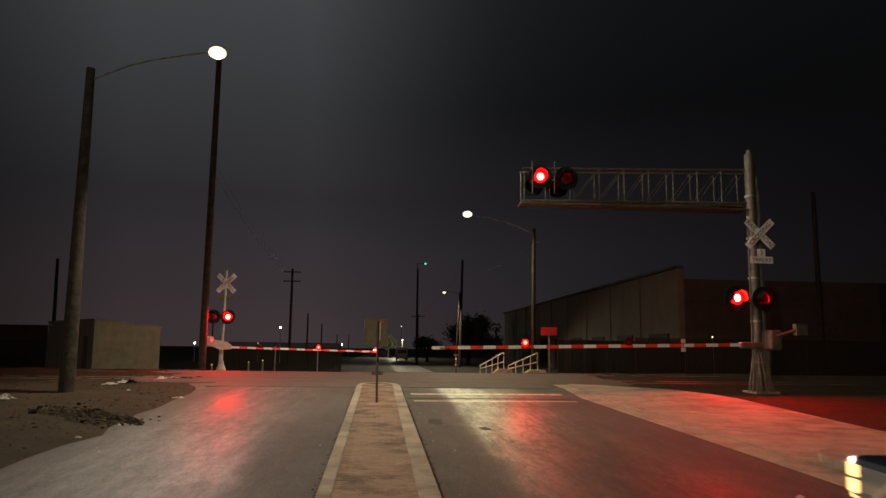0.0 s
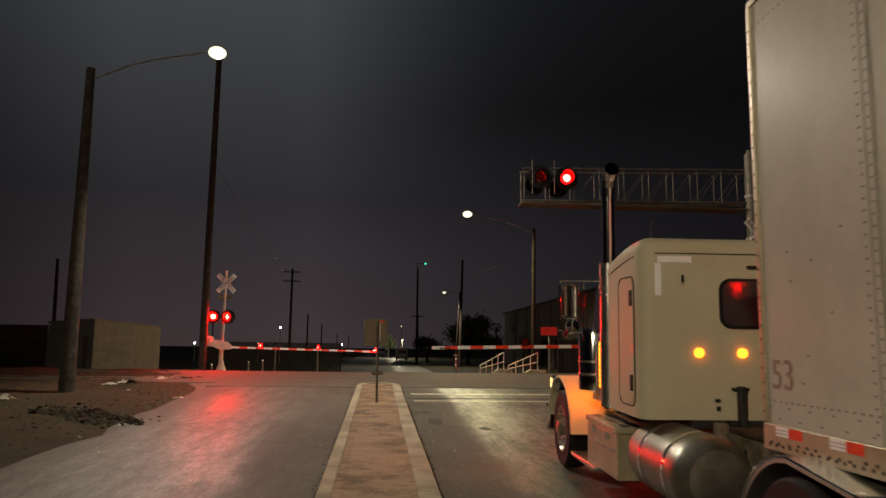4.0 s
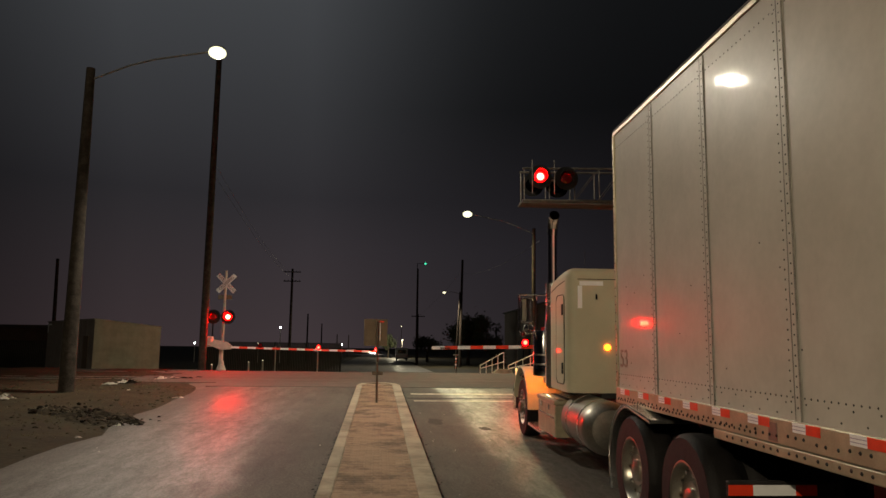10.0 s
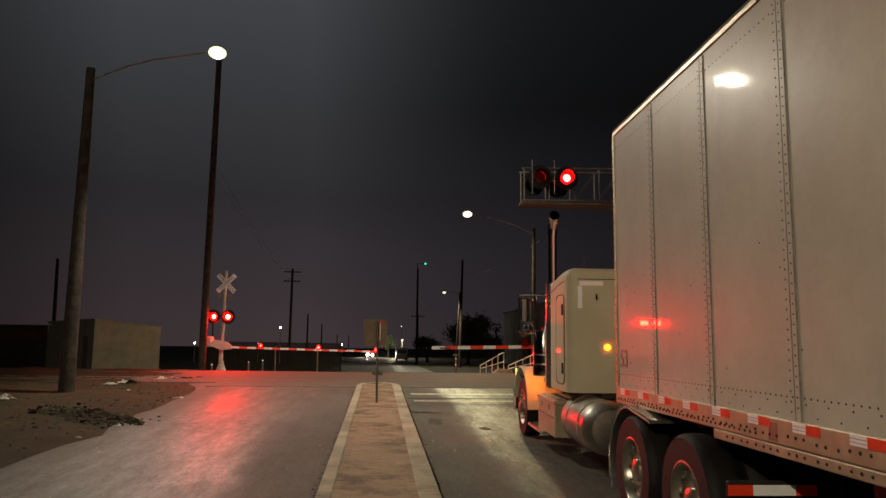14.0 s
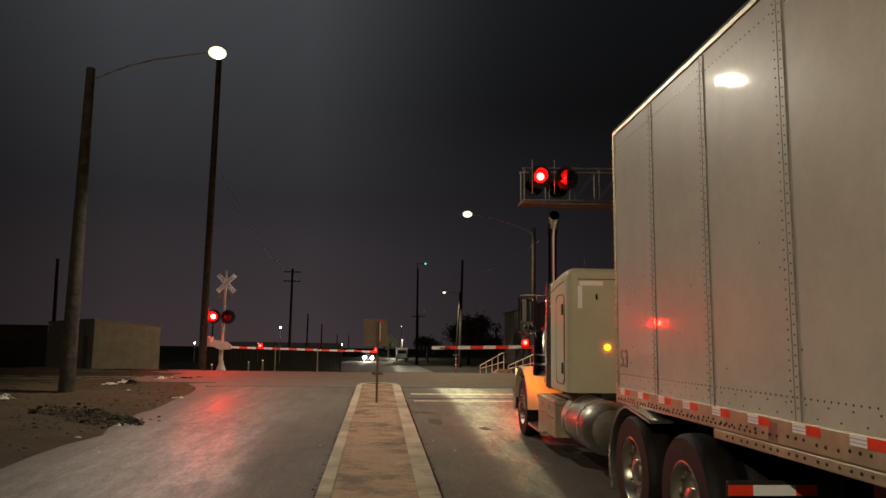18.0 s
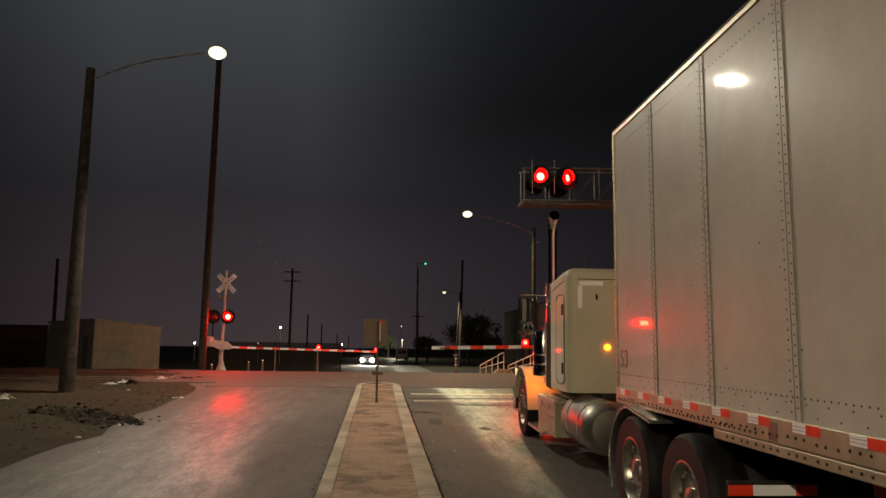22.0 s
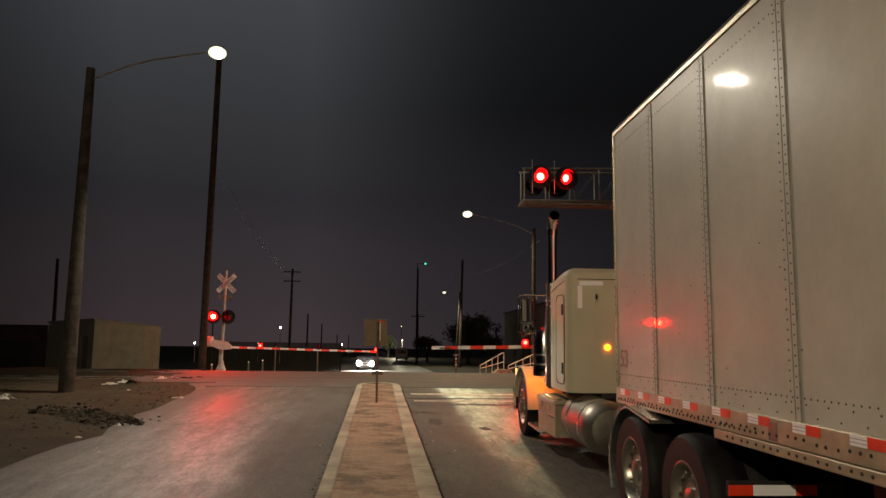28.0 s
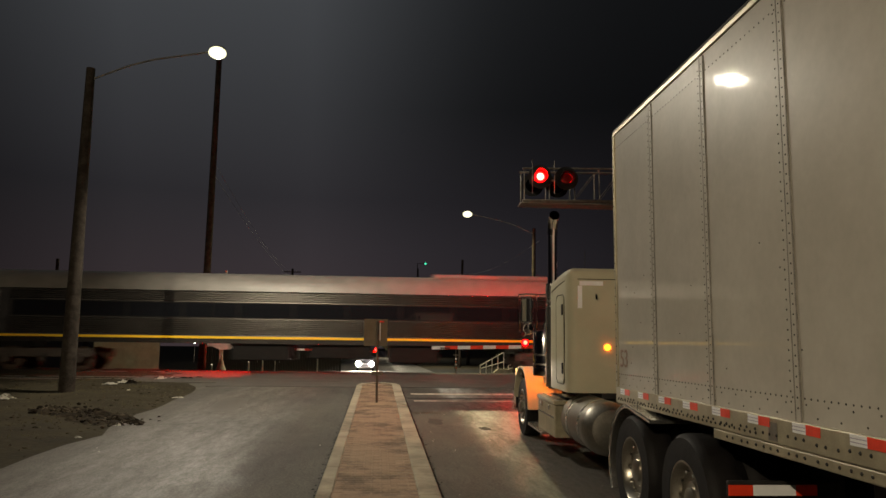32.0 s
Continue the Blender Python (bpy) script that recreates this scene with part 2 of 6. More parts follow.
def upright_waves(m):
    """Sheet metal that ripples along the wall only: the relief is drawn out upwards."""
    n, l = m.node_tree.nodes, m.node_tree.links
    b = n["Bump"]
    tc, mp, k = n.new("ShaderNodeTexCoord"), n.new("ShaderNodeMapping"), n.new("ShaderNodeTexNoise")
    mp.inputs["Scale"].default_value = (1.0, 7.0, 0.25)
    k.inputs["Scale"].default_value, k.inputs["Detail"].default_value = 1.0, 2
    l.new(tc.outputs["Object"], mp.inputs[0])
    l.new(mp.outputs[0], k.inputs["Vector"])
    l.new(k.outputs["Fac"], b.inputs["Height"])
    l.new(b.outputs[0], n["Principled BSDF"].inputs["Coat Normal"])


upright_waves(M["trailer"])
M["alu"] = mat("bright_aluminium", (0.72, 0.70, 0.66), 0.25, 0.95, 0.15, 6, 0.06, 90)
M["rail_alu"] = mat("dull_aluminium_rail", (0.42, 0.37, 0.255), 0.4, 0.35, 0.18, 5, 0.1, 70)
M["tank_alu"] = mat("weathered_tank_aluminium", (0.3, 0.28, 0.24), 0.36, 0.85, 0.25, 5, 0.05, 60)
M["wheel_alu"] = mat("brake_dusted_aluminium", (0.42, 0.39, 0.33), 0.3, 0.9, 0.18, 6, 0.03, 60)
M["chrome"] = mat("chrome", (0.85, 0.85, 0.85), 0.08, 1.0, 0.04, 3, 0.0, 60)
M["cab"] = mat("cream_truck_paint", (0.5, 0.465, 0.335), 0.45, 0, 0.06, 1.5, 0.0, 60, coat=0.1, spec=0.1)
M["faint_letter"] = mat("faded_decal", (0.3, 0.2, 0.16), 0.6, 0, 0.3, 20, 0.0, 60)
M["seam"] = mat("sealed_seam", (0.26, 0.24, 0.21), 0.6, 0.2, 0.3, 12, 0.0, 60)
M["rubber"] = mat("tyre_rubber", (0.0075, 0.006, 0.006), 0.65, 0, 0.4, 14, 0.3, 60, spec=0.3)
M["frame_black"] = mat("greasy_chassis", (0.025, 0.022, 0.02), 0.6, 0.2, 0.4, 8, 0.3, 60)
M["dark_glass"] = glass("dark_glass", (0.01, 0.011, 0.013))
M["mirror"] = mat("mirror_face", (0.3, 0.3, 0.3), 0.03, 1.0, 0.01, 3, 0.0, 60)
M["navy"] = mat("navy_train_paint", (0.005, 0.007, 0.022), 0.4, 0, 0.25, 2, 0.05, 50, spec=0.1)
M["grimy_cream"] = mat("grimy_cream_paint", (0.3, 0.275, 0.21), 0.6, 0, 0.3, 5, 0.08, 40, col2=(0.1, 0.07, 0.045), wear=0.45)
M["cab_door"] = mat("grimy_beige_door", (0.16, 0.145, 0.12), 0.6, 0, 0.2, 3, 0.05, 50)
M["blue_mark"] = mat("faded_blue_mark", (0.06, 0.16, 0.36), 0.5, 0, 0.2, 3, 0.0, 40)
M["silver"] = mat("silver_train_paint", (0.42, 0.42, 0.41), 0.38, 0.15, 0.12, 1.2, 0.04, 40)
M["yellow"] = mat("yellow_train_stripe", (1.0, 0.6, 0.015), 0.4, 0, 0.08, 3, 0.03, 40)
M["steel"] = mat("fluted_stainless", (0.3, 0.29, 0.275), 0.24, 0.95, 0.15, 2, 0.05, 70)
M["coach_roof"] = mat("pale_coach_roof", (0.24, 0.225, 0.2), 0.45, 0.1, 0.15, 2, 0.05, 50)
M["under"] = mat("grimy_underframe", (0.016, 0.0145, 0.013), 0.8, 0.0, 0.4, 6, 0.3, 50, spec=0.2)
M["teal"] = mat("faded_teal_mark", (0.05, 0.25, 0.3), 0.5, 0, 0.2, 3, 0.0, 40)
M["bogie_dust"] = mat("dusty_cast_steel", (0.085, 0.068, 0.055), 0.7, 0.1, 0.4, 6, 0.3, 50)
M["orange"] = mat("faded_orange_mark", (0.5, 0.14, 0.06), 0.5, 0, 0.2, 3, 0.0, 40)
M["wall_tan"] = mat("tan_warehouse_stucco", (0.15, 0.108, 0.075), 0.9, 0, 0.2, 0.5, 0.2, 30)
M["wall_dark"] = mat("dark_red_wall", (0.065, 0.042, 0.032), 0.9, 0, 0.3, 0.7, 0.3, 30)
M["roofing"] = mat("dark_roofing", (0.05, 0.047, 0.045), 0.9, 0, 0.3, 2, 0.3, 30)
M["shed"] = mat("pale_corrugated_steel", (0.27, 0.235, 0.21), 0.6, 0.0, 0.18, 1.5, 0.08, 40)
M["bark"] = mat("bark", (0.06, 0.045, 0.032), 0.95, 0, 0.3, 8, 0.6, 30)
M["leaf"] = mat("night_foliage", (0.075, 0.09, 0.045), 0.8, 0, 0.4, 2, 0.2, 30)
M["fence"] = mat("dark_fence", (0.014, 0.012, 0.011), 0.8, 0.2, 0.3, 3, 0.2, 40)
M["trash"] = mat("white_litter", (0.6, 0.57, 0.5), 0.8, 0, 0.2, 12, 0.3, 60)
M["rubble"] = mat("broken_asphalt", (0.016, 0.0115, 0.0075), 0.95, 0, 0.5, 12, 0.8, 40, spec=0.05)
M["dark_soil"] = mat("damp_dark_soil", (0.05, 0.038, 0.024), 0.95, 0, 0.5, 5, 1.0, 22, col2=(0.014, 0.011, 0.008), wear=0.8, spec=0.05)
M["van_white"] = mat("white_van_paint", (0.8, 0.78, 0.72), 0.35, 0, 0.08, 2, 0.02, 40)
M["car_paint"] = mat("dark_car_paint", (0.03, 0.03, 0.035), 0.3, 0, 0.1, 2, 0.02, 40, coat=0.5)
M["red_off"] = glass("dark_red_lens", (0.12, 0.006, 0.006), 0.12)
M["red_core"] = glow("lit_red_core", (1.0, 0.0018, 0.0007), 4200)
M["red_rim"] = glow("lit_red_rim", (1.0, 0.00001, 0.000015), 2200)
M["high_core_red"] = glow("lit_high_lamp_core", (1.0, 0.006, 0.0036), 440)
M["high_rim_red"] = glow("lit_high_lamp_rim", (1.0, 0.00007, 0.0001), 260)
M["back_core_red"] = glow("lit_rear_lamp_core", (1.0, 0.0024, 0.0012), 2300)
M["back_rim_red"] = glow("lit_rear_lamp_rim", (1.0, 0.00003, 0.00004), 1150)
M["mast_core_red"] = glow("lit_mast_lamp_core", (1.0, 0.0016, 0.0007), 3800)
M["mast_rim_red"] = glow("lit_mast_lamp_rim", (1.0, 0.000012, 0.00002), 2300)
M["arm_core_red"] = glow("lit_arm_lamp_core", (1.0, 0.0012, 0.0006), 720)
M["arm_rim_red"] = glow("lit_arm_lamp_rim", (1.0, 0.00004, 0.00008), 480)
M["red_small"] = glow("lit_small_red", (1.0, 0.003, 0.002), 150)
M["amber"] = glow("amber_marker", (1.0, 0.2, 0.012), 5.5)
M["amber_led"] = glow("amber_led", (1.0, 0.16, 0.0015), 520)
M["amber_small"] = glow("amber_small_led", (1.0, 0.2, 0.008), 5)
M["led_white"] = glow("street_lamp_led", (1.0, 0.97, 0.62), 1.7)
M["green_lamp"] = glow("green_signal_lamp", (0.08, 1.0, 0.55), 1.2)
M["far_white"] = glow("far_white_lamp", (0.9, 0.97, 1.0), 30)
M["far_warm"] = glow("far_warm_lamp", (1.0, 0.93, 0.6), 1.8)
M["headlamp"] = glow("white_headlamp", (1.0, 0.88, 0.7), 1300)
M["truck_lamp"] = glow("truck_headlamp", (1.0, 0.62, 0.22), 2.4)
M["loco_lamp"] = glow("locomotive_headlamp", (1.0, 0.93, 0.8), 9)
M["loco_ditch"] = glow("locomotive_ditch_lamp", (1.0, 0.8, 0.66), 1.6)
M["sign_back"] = mat("dull_aluminium_sign_back", (0.2, 0.17, 0.12), 0.6, 0.2, 0.15, 5, 0.1, 60)
M["sign_red"] = mat("red_sign_face", (0.6, 0.03, 0.03), 0.45, 0, 0.1, 5, 0.05, 60)


# ---- shapes ----
def box(bm, x0, x1, y0, y1, z0, z1, bevel=0.0):
    r = bmesh.ops.create_cube(bm, size=1.0, matrix=Matrix.Translation(((x0 + x1) / 2, (y0 + y1) / 2, (z0 + z1) / 2)) @ Matrix.Diagonal((abs(x1 - x0), abs(y1 - y0), abs(z1 - z0), 1)))
    if bevel:
        ed = list({ed for v in r["verts"] for ed in v.link_edges})
        bmesh.ops.bevel(bm, geom=ed, offset=bevel, segments=2, profile=0.5, affect="EDGES")
    return bm


def rod(bm, a, b, r0, r1=None, seg=12):
    a, b = Vector(a), Vector(b)
    d = b - a
    m = Matrix.Translation((a + b) / 2) @ d.to_track_quat("Z", "Y").to_matrix().to_4x4()
    bmesh.ops.create_cone(bm, cap_ends=True, segments=seg, radius1=r0, radius2=r0 if r1 is None else r1, depth=d.length, matrix=m)
    return bm


def tube(bm, pts, r, seg=10):
    for a, b in zip(pts, pts[1:]):
        rod(bm, a, b, r, r, seg)
    for p in pts[1:-1]:
        bmesh.ops.create_uvsphere(bm, u_segments=seg, v_segments=6, radius=r, matrix=Matrix.Translation(p))
    return bm


def prism(bm, pts, axis, lo, hi):
    """A closed outline pushed along an axis from lo to hi. Outline pairs are the two other axes in order."""
    def at(u, v, w):
        return {"x": (w, u, v), "y": (u, w, v), "z": (u, v, w)}[axis]
    a = [bm.verts.new(at(u, v, lo)) for u, v in pts]
    b = [bm.verts.new(at(u, v, hi)) for u, v in pts]
    n = len(pts)
    bm.faces.new(a)
    bm.faces.new(b[::-1])
    for i in range(n):
        bm.faces.new((a[i], b[i], b[(i + 1) % n], a[(i + 1) % n]))
    bmesh.ops.recalc_face_normals(bm, faces=bm.faces[:])
    return bm


def lathe(bm, prof, axis="z", at=(0, 0, 0), seg=28, caps=True):
    """A profile of (radius, height) turned round an axis through a point."""
    turn = {"z": Matrix(), "x": Matrix.Rotation(radians(90), 4, "Y"), "y": Matrix.Rotation(radians(-90), 4, "X")}[axis]
    rings = []
    for r, h in prof:
        rings.append([bm.verts.new(Vector(at) + turn @ Vector((r * math.cos(6.28318531 * k / seg), r * math.sin(6.28318531 * k / seg), h))) for k in range(seg)])
    for a, b in zip(rings, rings[1:]):
        for k in range(seg):
            bm.faces.new((a[k], a[(k + 1) % seg], b[(k + 1) % seg], b[k]))
    if caps:
        bm.faces.new(rings[0][::-1])
        bm.faces.new(rings[-1])
    return bm


def mesh_of(name, bm, material, smooth=False, angle=35):
    me = bpy.data.meshes.new(name)
    bm.normal_update()
    bm.to_mesh(me)
    bm.free()
    me.materials.append(M[material])
    if smooth:
        me.shade_smooth()
        me.set_sharp_from_angle(angle=radians(angle))
    return me


def part(name, bm, material, parent, label="", smooth=False, at=None):
    ob = new(name, mesh_of(name, bm, material, smooth))
    ob.parent = parent
    if at is not None:
        ob.location = at
    if label:
        tagged(ob, label)
    return ob


def thing(name, m, label, category, group="", kind=""):
    ob = new(name)
    ob.empty_display_size = 0.1
    ob.matrix_basis = m
    return tagged(ob, label, category, group, kind)


def solid(name, bm, material, label, category="", kind="", group="", smooth=False):
    return tagged(new(name, mesh_of(name, bm, material, smooth)), label, category, group, kind)


def rounded(x0, x1, z0, z1, r, seg=5):
    """Corner points of a rounded rectangle."""
    out = []
    for cx, cz, a0 in ((x1 - r, z1 - r, 0), (x0 + r, z1 - r, 90), (x0 + r, z0 + r, 180), (x1 - r, z0 + r, 270)):
        for k in range(seg + 1):
            a = radians(a0 + 90 * k / seg)
            out.append((cx + r * math.cos(a), cz + r * math.sin(a)))
    return out


def B():
    return bmesh.new()


def text_mesh(words, size, material, name, parent, m, label=""):
    cu = bpy.data.curves.new("words", "FONT")
    cu.body, cu.size, cu.align_x, cu.align_y, cu.extrude = words, size, "CENTER", "CENTER", 0.002
    tmp = bpy.data.objects.new("words", cu)
    scene.collection.objects.link(tmp)
    dg = bpy.context.evaluated_depsgraph_get()
    me = bpy.data.meshes.new_from_object(tmp.evaluated_get(dg))
    bpy.data.objects.remove(tmp)
    me.materials.clear()
    me.materials.append(M[material])
    ob = new(name, me)
    ob.parent = parent
    ob.matrix_basis = m
    if label:
        tagged(ob, label)
    return ob


# ---- the lie of the land ----
def G(y):
    """Height of the road: a ramp up to the tracks and a fall beyond them."""
    pts = ((-80, -0.2), (0, 0.12), (7.7, 0.208), (29, 0.783), (31.5, 0.80), (34, 0.70), (38, 0.57), (66, -0.44), (120, -0.62), (300, -0.8), (5000, -0.8))
    for (a, za), (b, zb) in zip(pts, pts[1:]):
        if y <= b:
            return za + (zb - za) * (y - a) / (b - a)
    return -0.8


def table(y, pts):
    for (a, za), (b, zb) in zip(pts, pts[1:]):
        if y <= b:
            return za + (zb - za) * max(0.0, (y - a) / (b - a))
    return pts[-1][1]


def XL(y):
    return table(y, ((-80, -5.0), (0, -5.0), (12, -4.75), (21.7, -5.15), (25, -6.2), (29, -7.9), (36, -8.2), (41, -6.4), (50, -5.5), (900, -5.5)))


def XR(y):
    return table(y, ((-80, 5.7), (8, 5.7), (20, 5.6), (23.5, 6.0), (25, 8.6), (36, 8.9), (39, 6.0), (50, 5.5), (900, 5.5)))


def ground_z(x, y):
    """Bare ground: below the roadway, and uneven beside it."""
    base = G(y) if y < 900 else -0.8
    l, r = XL(y), XR(y)
    out = max(l - x, x - r, 0.0) if y < 900 else 5.0
    rough = noise.noise((x * 0.35, y * 0.35, 1.7)) * 0.10 + noise.noise((x * 1.7, y * 1.7, 4.2)) * 0.035
    k = min(1.0, out / 1.2)
    if x > r and y < 24.4:
        return base - 0.06 + (0.02 + 0.2 * rough) * min(1, out / 6)
    return base - 0.035 * (1 - k) + k * (0.03 + rough * (1 if y < 60 else 0.3))


def axis_steps(lo, fine_lo, fine_hi, hi, step):
    v, c = [], fine_lo
    while c < fine_hi:
        v.append(c)
        c += step
    v.append(fine_hi)
    d, c = step, fine_lo
    while c > lo:
        d *= 1.6
        c -= d
        v.insert(0, max(c, lo))
    d, c = step, fine_hi
    while c < hi:
        d *= 1.6
        c += d
        v.append(min(c, hi))
    return v


def sheet(xs, ys, fz):
    bm = B()
    rows = [[bm.verts.new((x, y, fz(x, y))) for x in xs] for y in ys]
    for a, b in zip(rows, rows[1:]):
        for i in range(len(xs) - 1):
            bm.faces.new((a[i], a[i + 1], b[i + 1], b[i]))
    return bm


solid("ground", sheet(axis_steps(-1500, -15, 16, 1500, 0.3), axis_steps(-300, 4, 42, 2500, 0.3), ground_z), "dirt", "bare dry dirt ground beside the road and tracks", "ground", "structure", smooth=True)

bm = B()
ys = axis_steps(-60, 0, 44, 600, 1.0)
cols = 14
rows = []
for y in ys:
    l, r = XL(y), XR(y)
    rows.append([bm.verts.new((l + (r - l) * k / cols + (noise.noise((y * 0.9, k, 2.0)) * 0.4 if k == 0 and y < 30 else 0), y, G(y) + 0.006 + (-0.03 if k == 0 else 0))) for k in range(cols + 1)])
for a, b in zip(rows, rows[1:]):
    for k in range(cols):
        bm.faces.new((a[k], a[k + 1], b[k + 1], b[k]))
solid("road", bm, "asphalt", "worn grey asphalt road with tyre-polished lanes", "road", "structure", smooth=True)

# ---- median ----
def medz(y):
    return G(y) + 0.15


median = thing("median_island", pose(0, 0, 0), "raised brick-paved traffic median with pale concrete kerbs", "median", kind="structure")


def slope_block(x0, x1, y0, y1, z0, z1, bevel=0.02):
    """A block that follows the road's slope: z0 and z1 are above the road."""
    bm = box(B(), x0, x1, y0, y1, z0, z1, bevel)
    for v in bm.verts:
        v.co.z += G(v.co.y)
    return bm


y = -6.0
while y < 21.9:
    y1 = min(y + 1.52, 22.0)
    for x0, x1 in ((-0.60, -0.43), (0.45, 0.69)):
        part("kerb_stone", slope_block(x0, x1, y + 0.006, y1 - 0.006, -0.1, 0.155, 0.022), "concrete", median)
    y = y1
for k in range(5):
    a0, a1 = math.pi * k / 5, math.pi * (k + 1) / 5
    bm = B()
    ring = []
    for a in (a0 + 0.01, a1 - 0.01):
        for r in (0.45, 0.645):
            ring.append((0.045 - r * math.cos(a), 22.0 + (r * 1.7 if r > 0.5 else r * 2.05) * math.sin(a)))
    prism(bm, [ring[0], ring[1], ring[3], ring[2]], "z", -0.1, 0.155)
    for v in bm.verts:
        v.co.z += G(v.co.y)
    part("kerb_stone", bm, "concrete", median)
bm = B()
for k in range(29):
    box(bm, -0.435, 0.455, -6 + k, min(-5 + k, 22.6), -0.1, 0.1405)
for v in bm.verts:
    v.co.z += G(v.co.y)
part("paver_bed", bm, "mortar", median)

# ---- right-hand footway ----
walkway = thing("pavement", pose(0, 0, 0), "pale concrete footway and driveway apron beside the road", "pavement", kind="structure")


def back_edge(y):
    return table(y, ((-40, 9.3), (13, 9.5), (20.2, 10.0), (22, 9.6), (23.3, 8.6), (24.1, 7.4), (24.5, 6.3)))


y = -30.0
while y < 24.2:
    y1 = min(y + 1.5, 24.4)
    for lane in range(2):
        bm = B()
        f0, f1 = lane / 2, (lane + 1) / 2
        pts = []
        for yy, fr in ((y + 0.008, f0), (y + 0.008, f1), (y1 - 0.008, f1), (y1 - 0.008, f0)):
            lo, hi = XR(min(yy, 23)) + 0.45, back_edge(yy)
            hi = max(hi, lo + 0.1)
            pts.append((lo + (hi - lo) * fr + (0.008 if fr == f0 else -0.008), yy))
        prism(bm, pts, "z", -0.2, 0.05)
        for v in bm.verts:
            v.co.z += G(v.co.y)
        part("slab", bm, "concrete", walkway)
    bm = B()
    prism(bm, [(XR(min(y, 23)), y + 0.006), (XR(min(y, 23)) + 0.445, y + 0.006), (XR(min(y1, 23)) + 0.445, y1 - 0.006), (XR(min(y1, 23)), y1 - 0.006)], "z", -0.2, 0.024)
    for v in bm.verts:
        v.co.z += G(v.co.y)
    part("gutter_slab", bm, "concrete", walkway)
    y = y1

bm = B()
corner = [(7.05 - 0.75 * math.cos(a), 9.9 + 0.75 * math.sin(a)) for a in [radians(15 * k) for k in range(7)]]
prism(bm, [(6.3, -30), *corner, (9.45, 10.65), (9.35, -30)], "z", -0.1, 0.15)
bmesh.ops.subdivide_edges(bm, edges=[e for e in bm.edges if abs(e.verts[0].co.y - e.verts[1].co.y) > 5], cuts=12)
for v in bm.verts:
    v.co.z += G(v.co.y)
part("raised_kerb", bm, "concrete", walkway, "rounded pale concrete kerb end")

# ---- road markings ----
def marking(name, x0, x1, y0, y1, label, m="stripe_paint", skew=0.0):
    bm = B()
    n = max(2, int((x1 - x0) / 0.3))
    prev = None
    for k in range(n + 1):
        x = x0 + (x1 - x0) * k / n
        w = noise.noise((x * 3, y0, 0)) * 0.02
        cur = (bm.verts.new((x, y0 + w + skew * k / n, G(y0) + 0.010)), bm.verts.new((x, y1 + w + skew * k / n, G(y1) + 0.010)))
        if prev:
            bm.faces.new((prev[0], cur[0], cur[1], prev[1]))
        prev = cur
    return solid(name, bm, m, label, "road marking", "structure")


marking("stop_line", 0.95, 5.3, 20.55, 20.95, "worn white stop line painted across the lane", skew=0.1)
marking("stop_line", 0.95, 5.2, 18.72, 18.92, "worn white line painted across the lane", skew=0.0)
marking("road_joint", 0.8, 5.2, 19.35, 19.6, "dark sealed joint across the lane between the white lines", "patch")


def stain(x, y, rx, ry, seed):
    bm = B()
    ring = []
    for k in range(36):
        a = 6.28318531 * k / 36
        f = 1 + 0.45 * noise.noise((math.cos(a) * 1.6 + seed, math.sin(a) * 1.6, 2.0)) + 0.25 * noise.noise((math.cos(a) * 5 + seed, math.sin(a) * 5, 7.0))
        u, v = rx * f * math.cos(a), ry * f * math.sin(a)
        ring.append(bm.verts.new((x + u, y + v, G(y + v) + 0.0095)))
    bm.faces.new(ring)
    return solid("oil_stain", bm, "oil", "dark oil stain soaked into the lane", "stain", "structure")


stain(1.18, 14.7, 0.14, 0.5, 1.0)
stain(2.02, 13.7, 0.1, 0.25, 4.0)
marking("edge_line", 4.75, 5.35, 8.0, 8.12, "worn white edge line beside the gutter", skew=0.6)

bm = B()
prev = None
for k in range(25):
    x = -5.05 + 2.6 * k / 24
    y = 13.95 + 0.9 * (k / 24) ** 2 + 0.05 * noise.noise((x * 4, 0, 0)) + 0.02 * noise.noise((x * 17, 3, 0))
    w = 0.012 + 0.012 * abs(noise.noise((x * 6, 5, 0)))
    cur = [bm.verts.new((x, yy, G(yy) + 0.0095)) for yy in (y - w, y + w)]
    if prev:
        bm.faces.new((prev[0], cur[0], cur[1], prev[1]))
    prev = cur
solid("road_crack", bm, "patch", "long dark crack across the worn asphalt lane", "road crack", "structure")
bm = B()
bm.faces.new([bm.verts.new((x, y, G(y) + 0.0095)) for x, y in ((-3.72, 16.3), (-3.05, 16.3), (-3.25, 19.4), (-3.95, 19.4))])
solid("road_repair", bm, "repair", "smooth asphalt repair patch in the lane", "road patch", "structure")

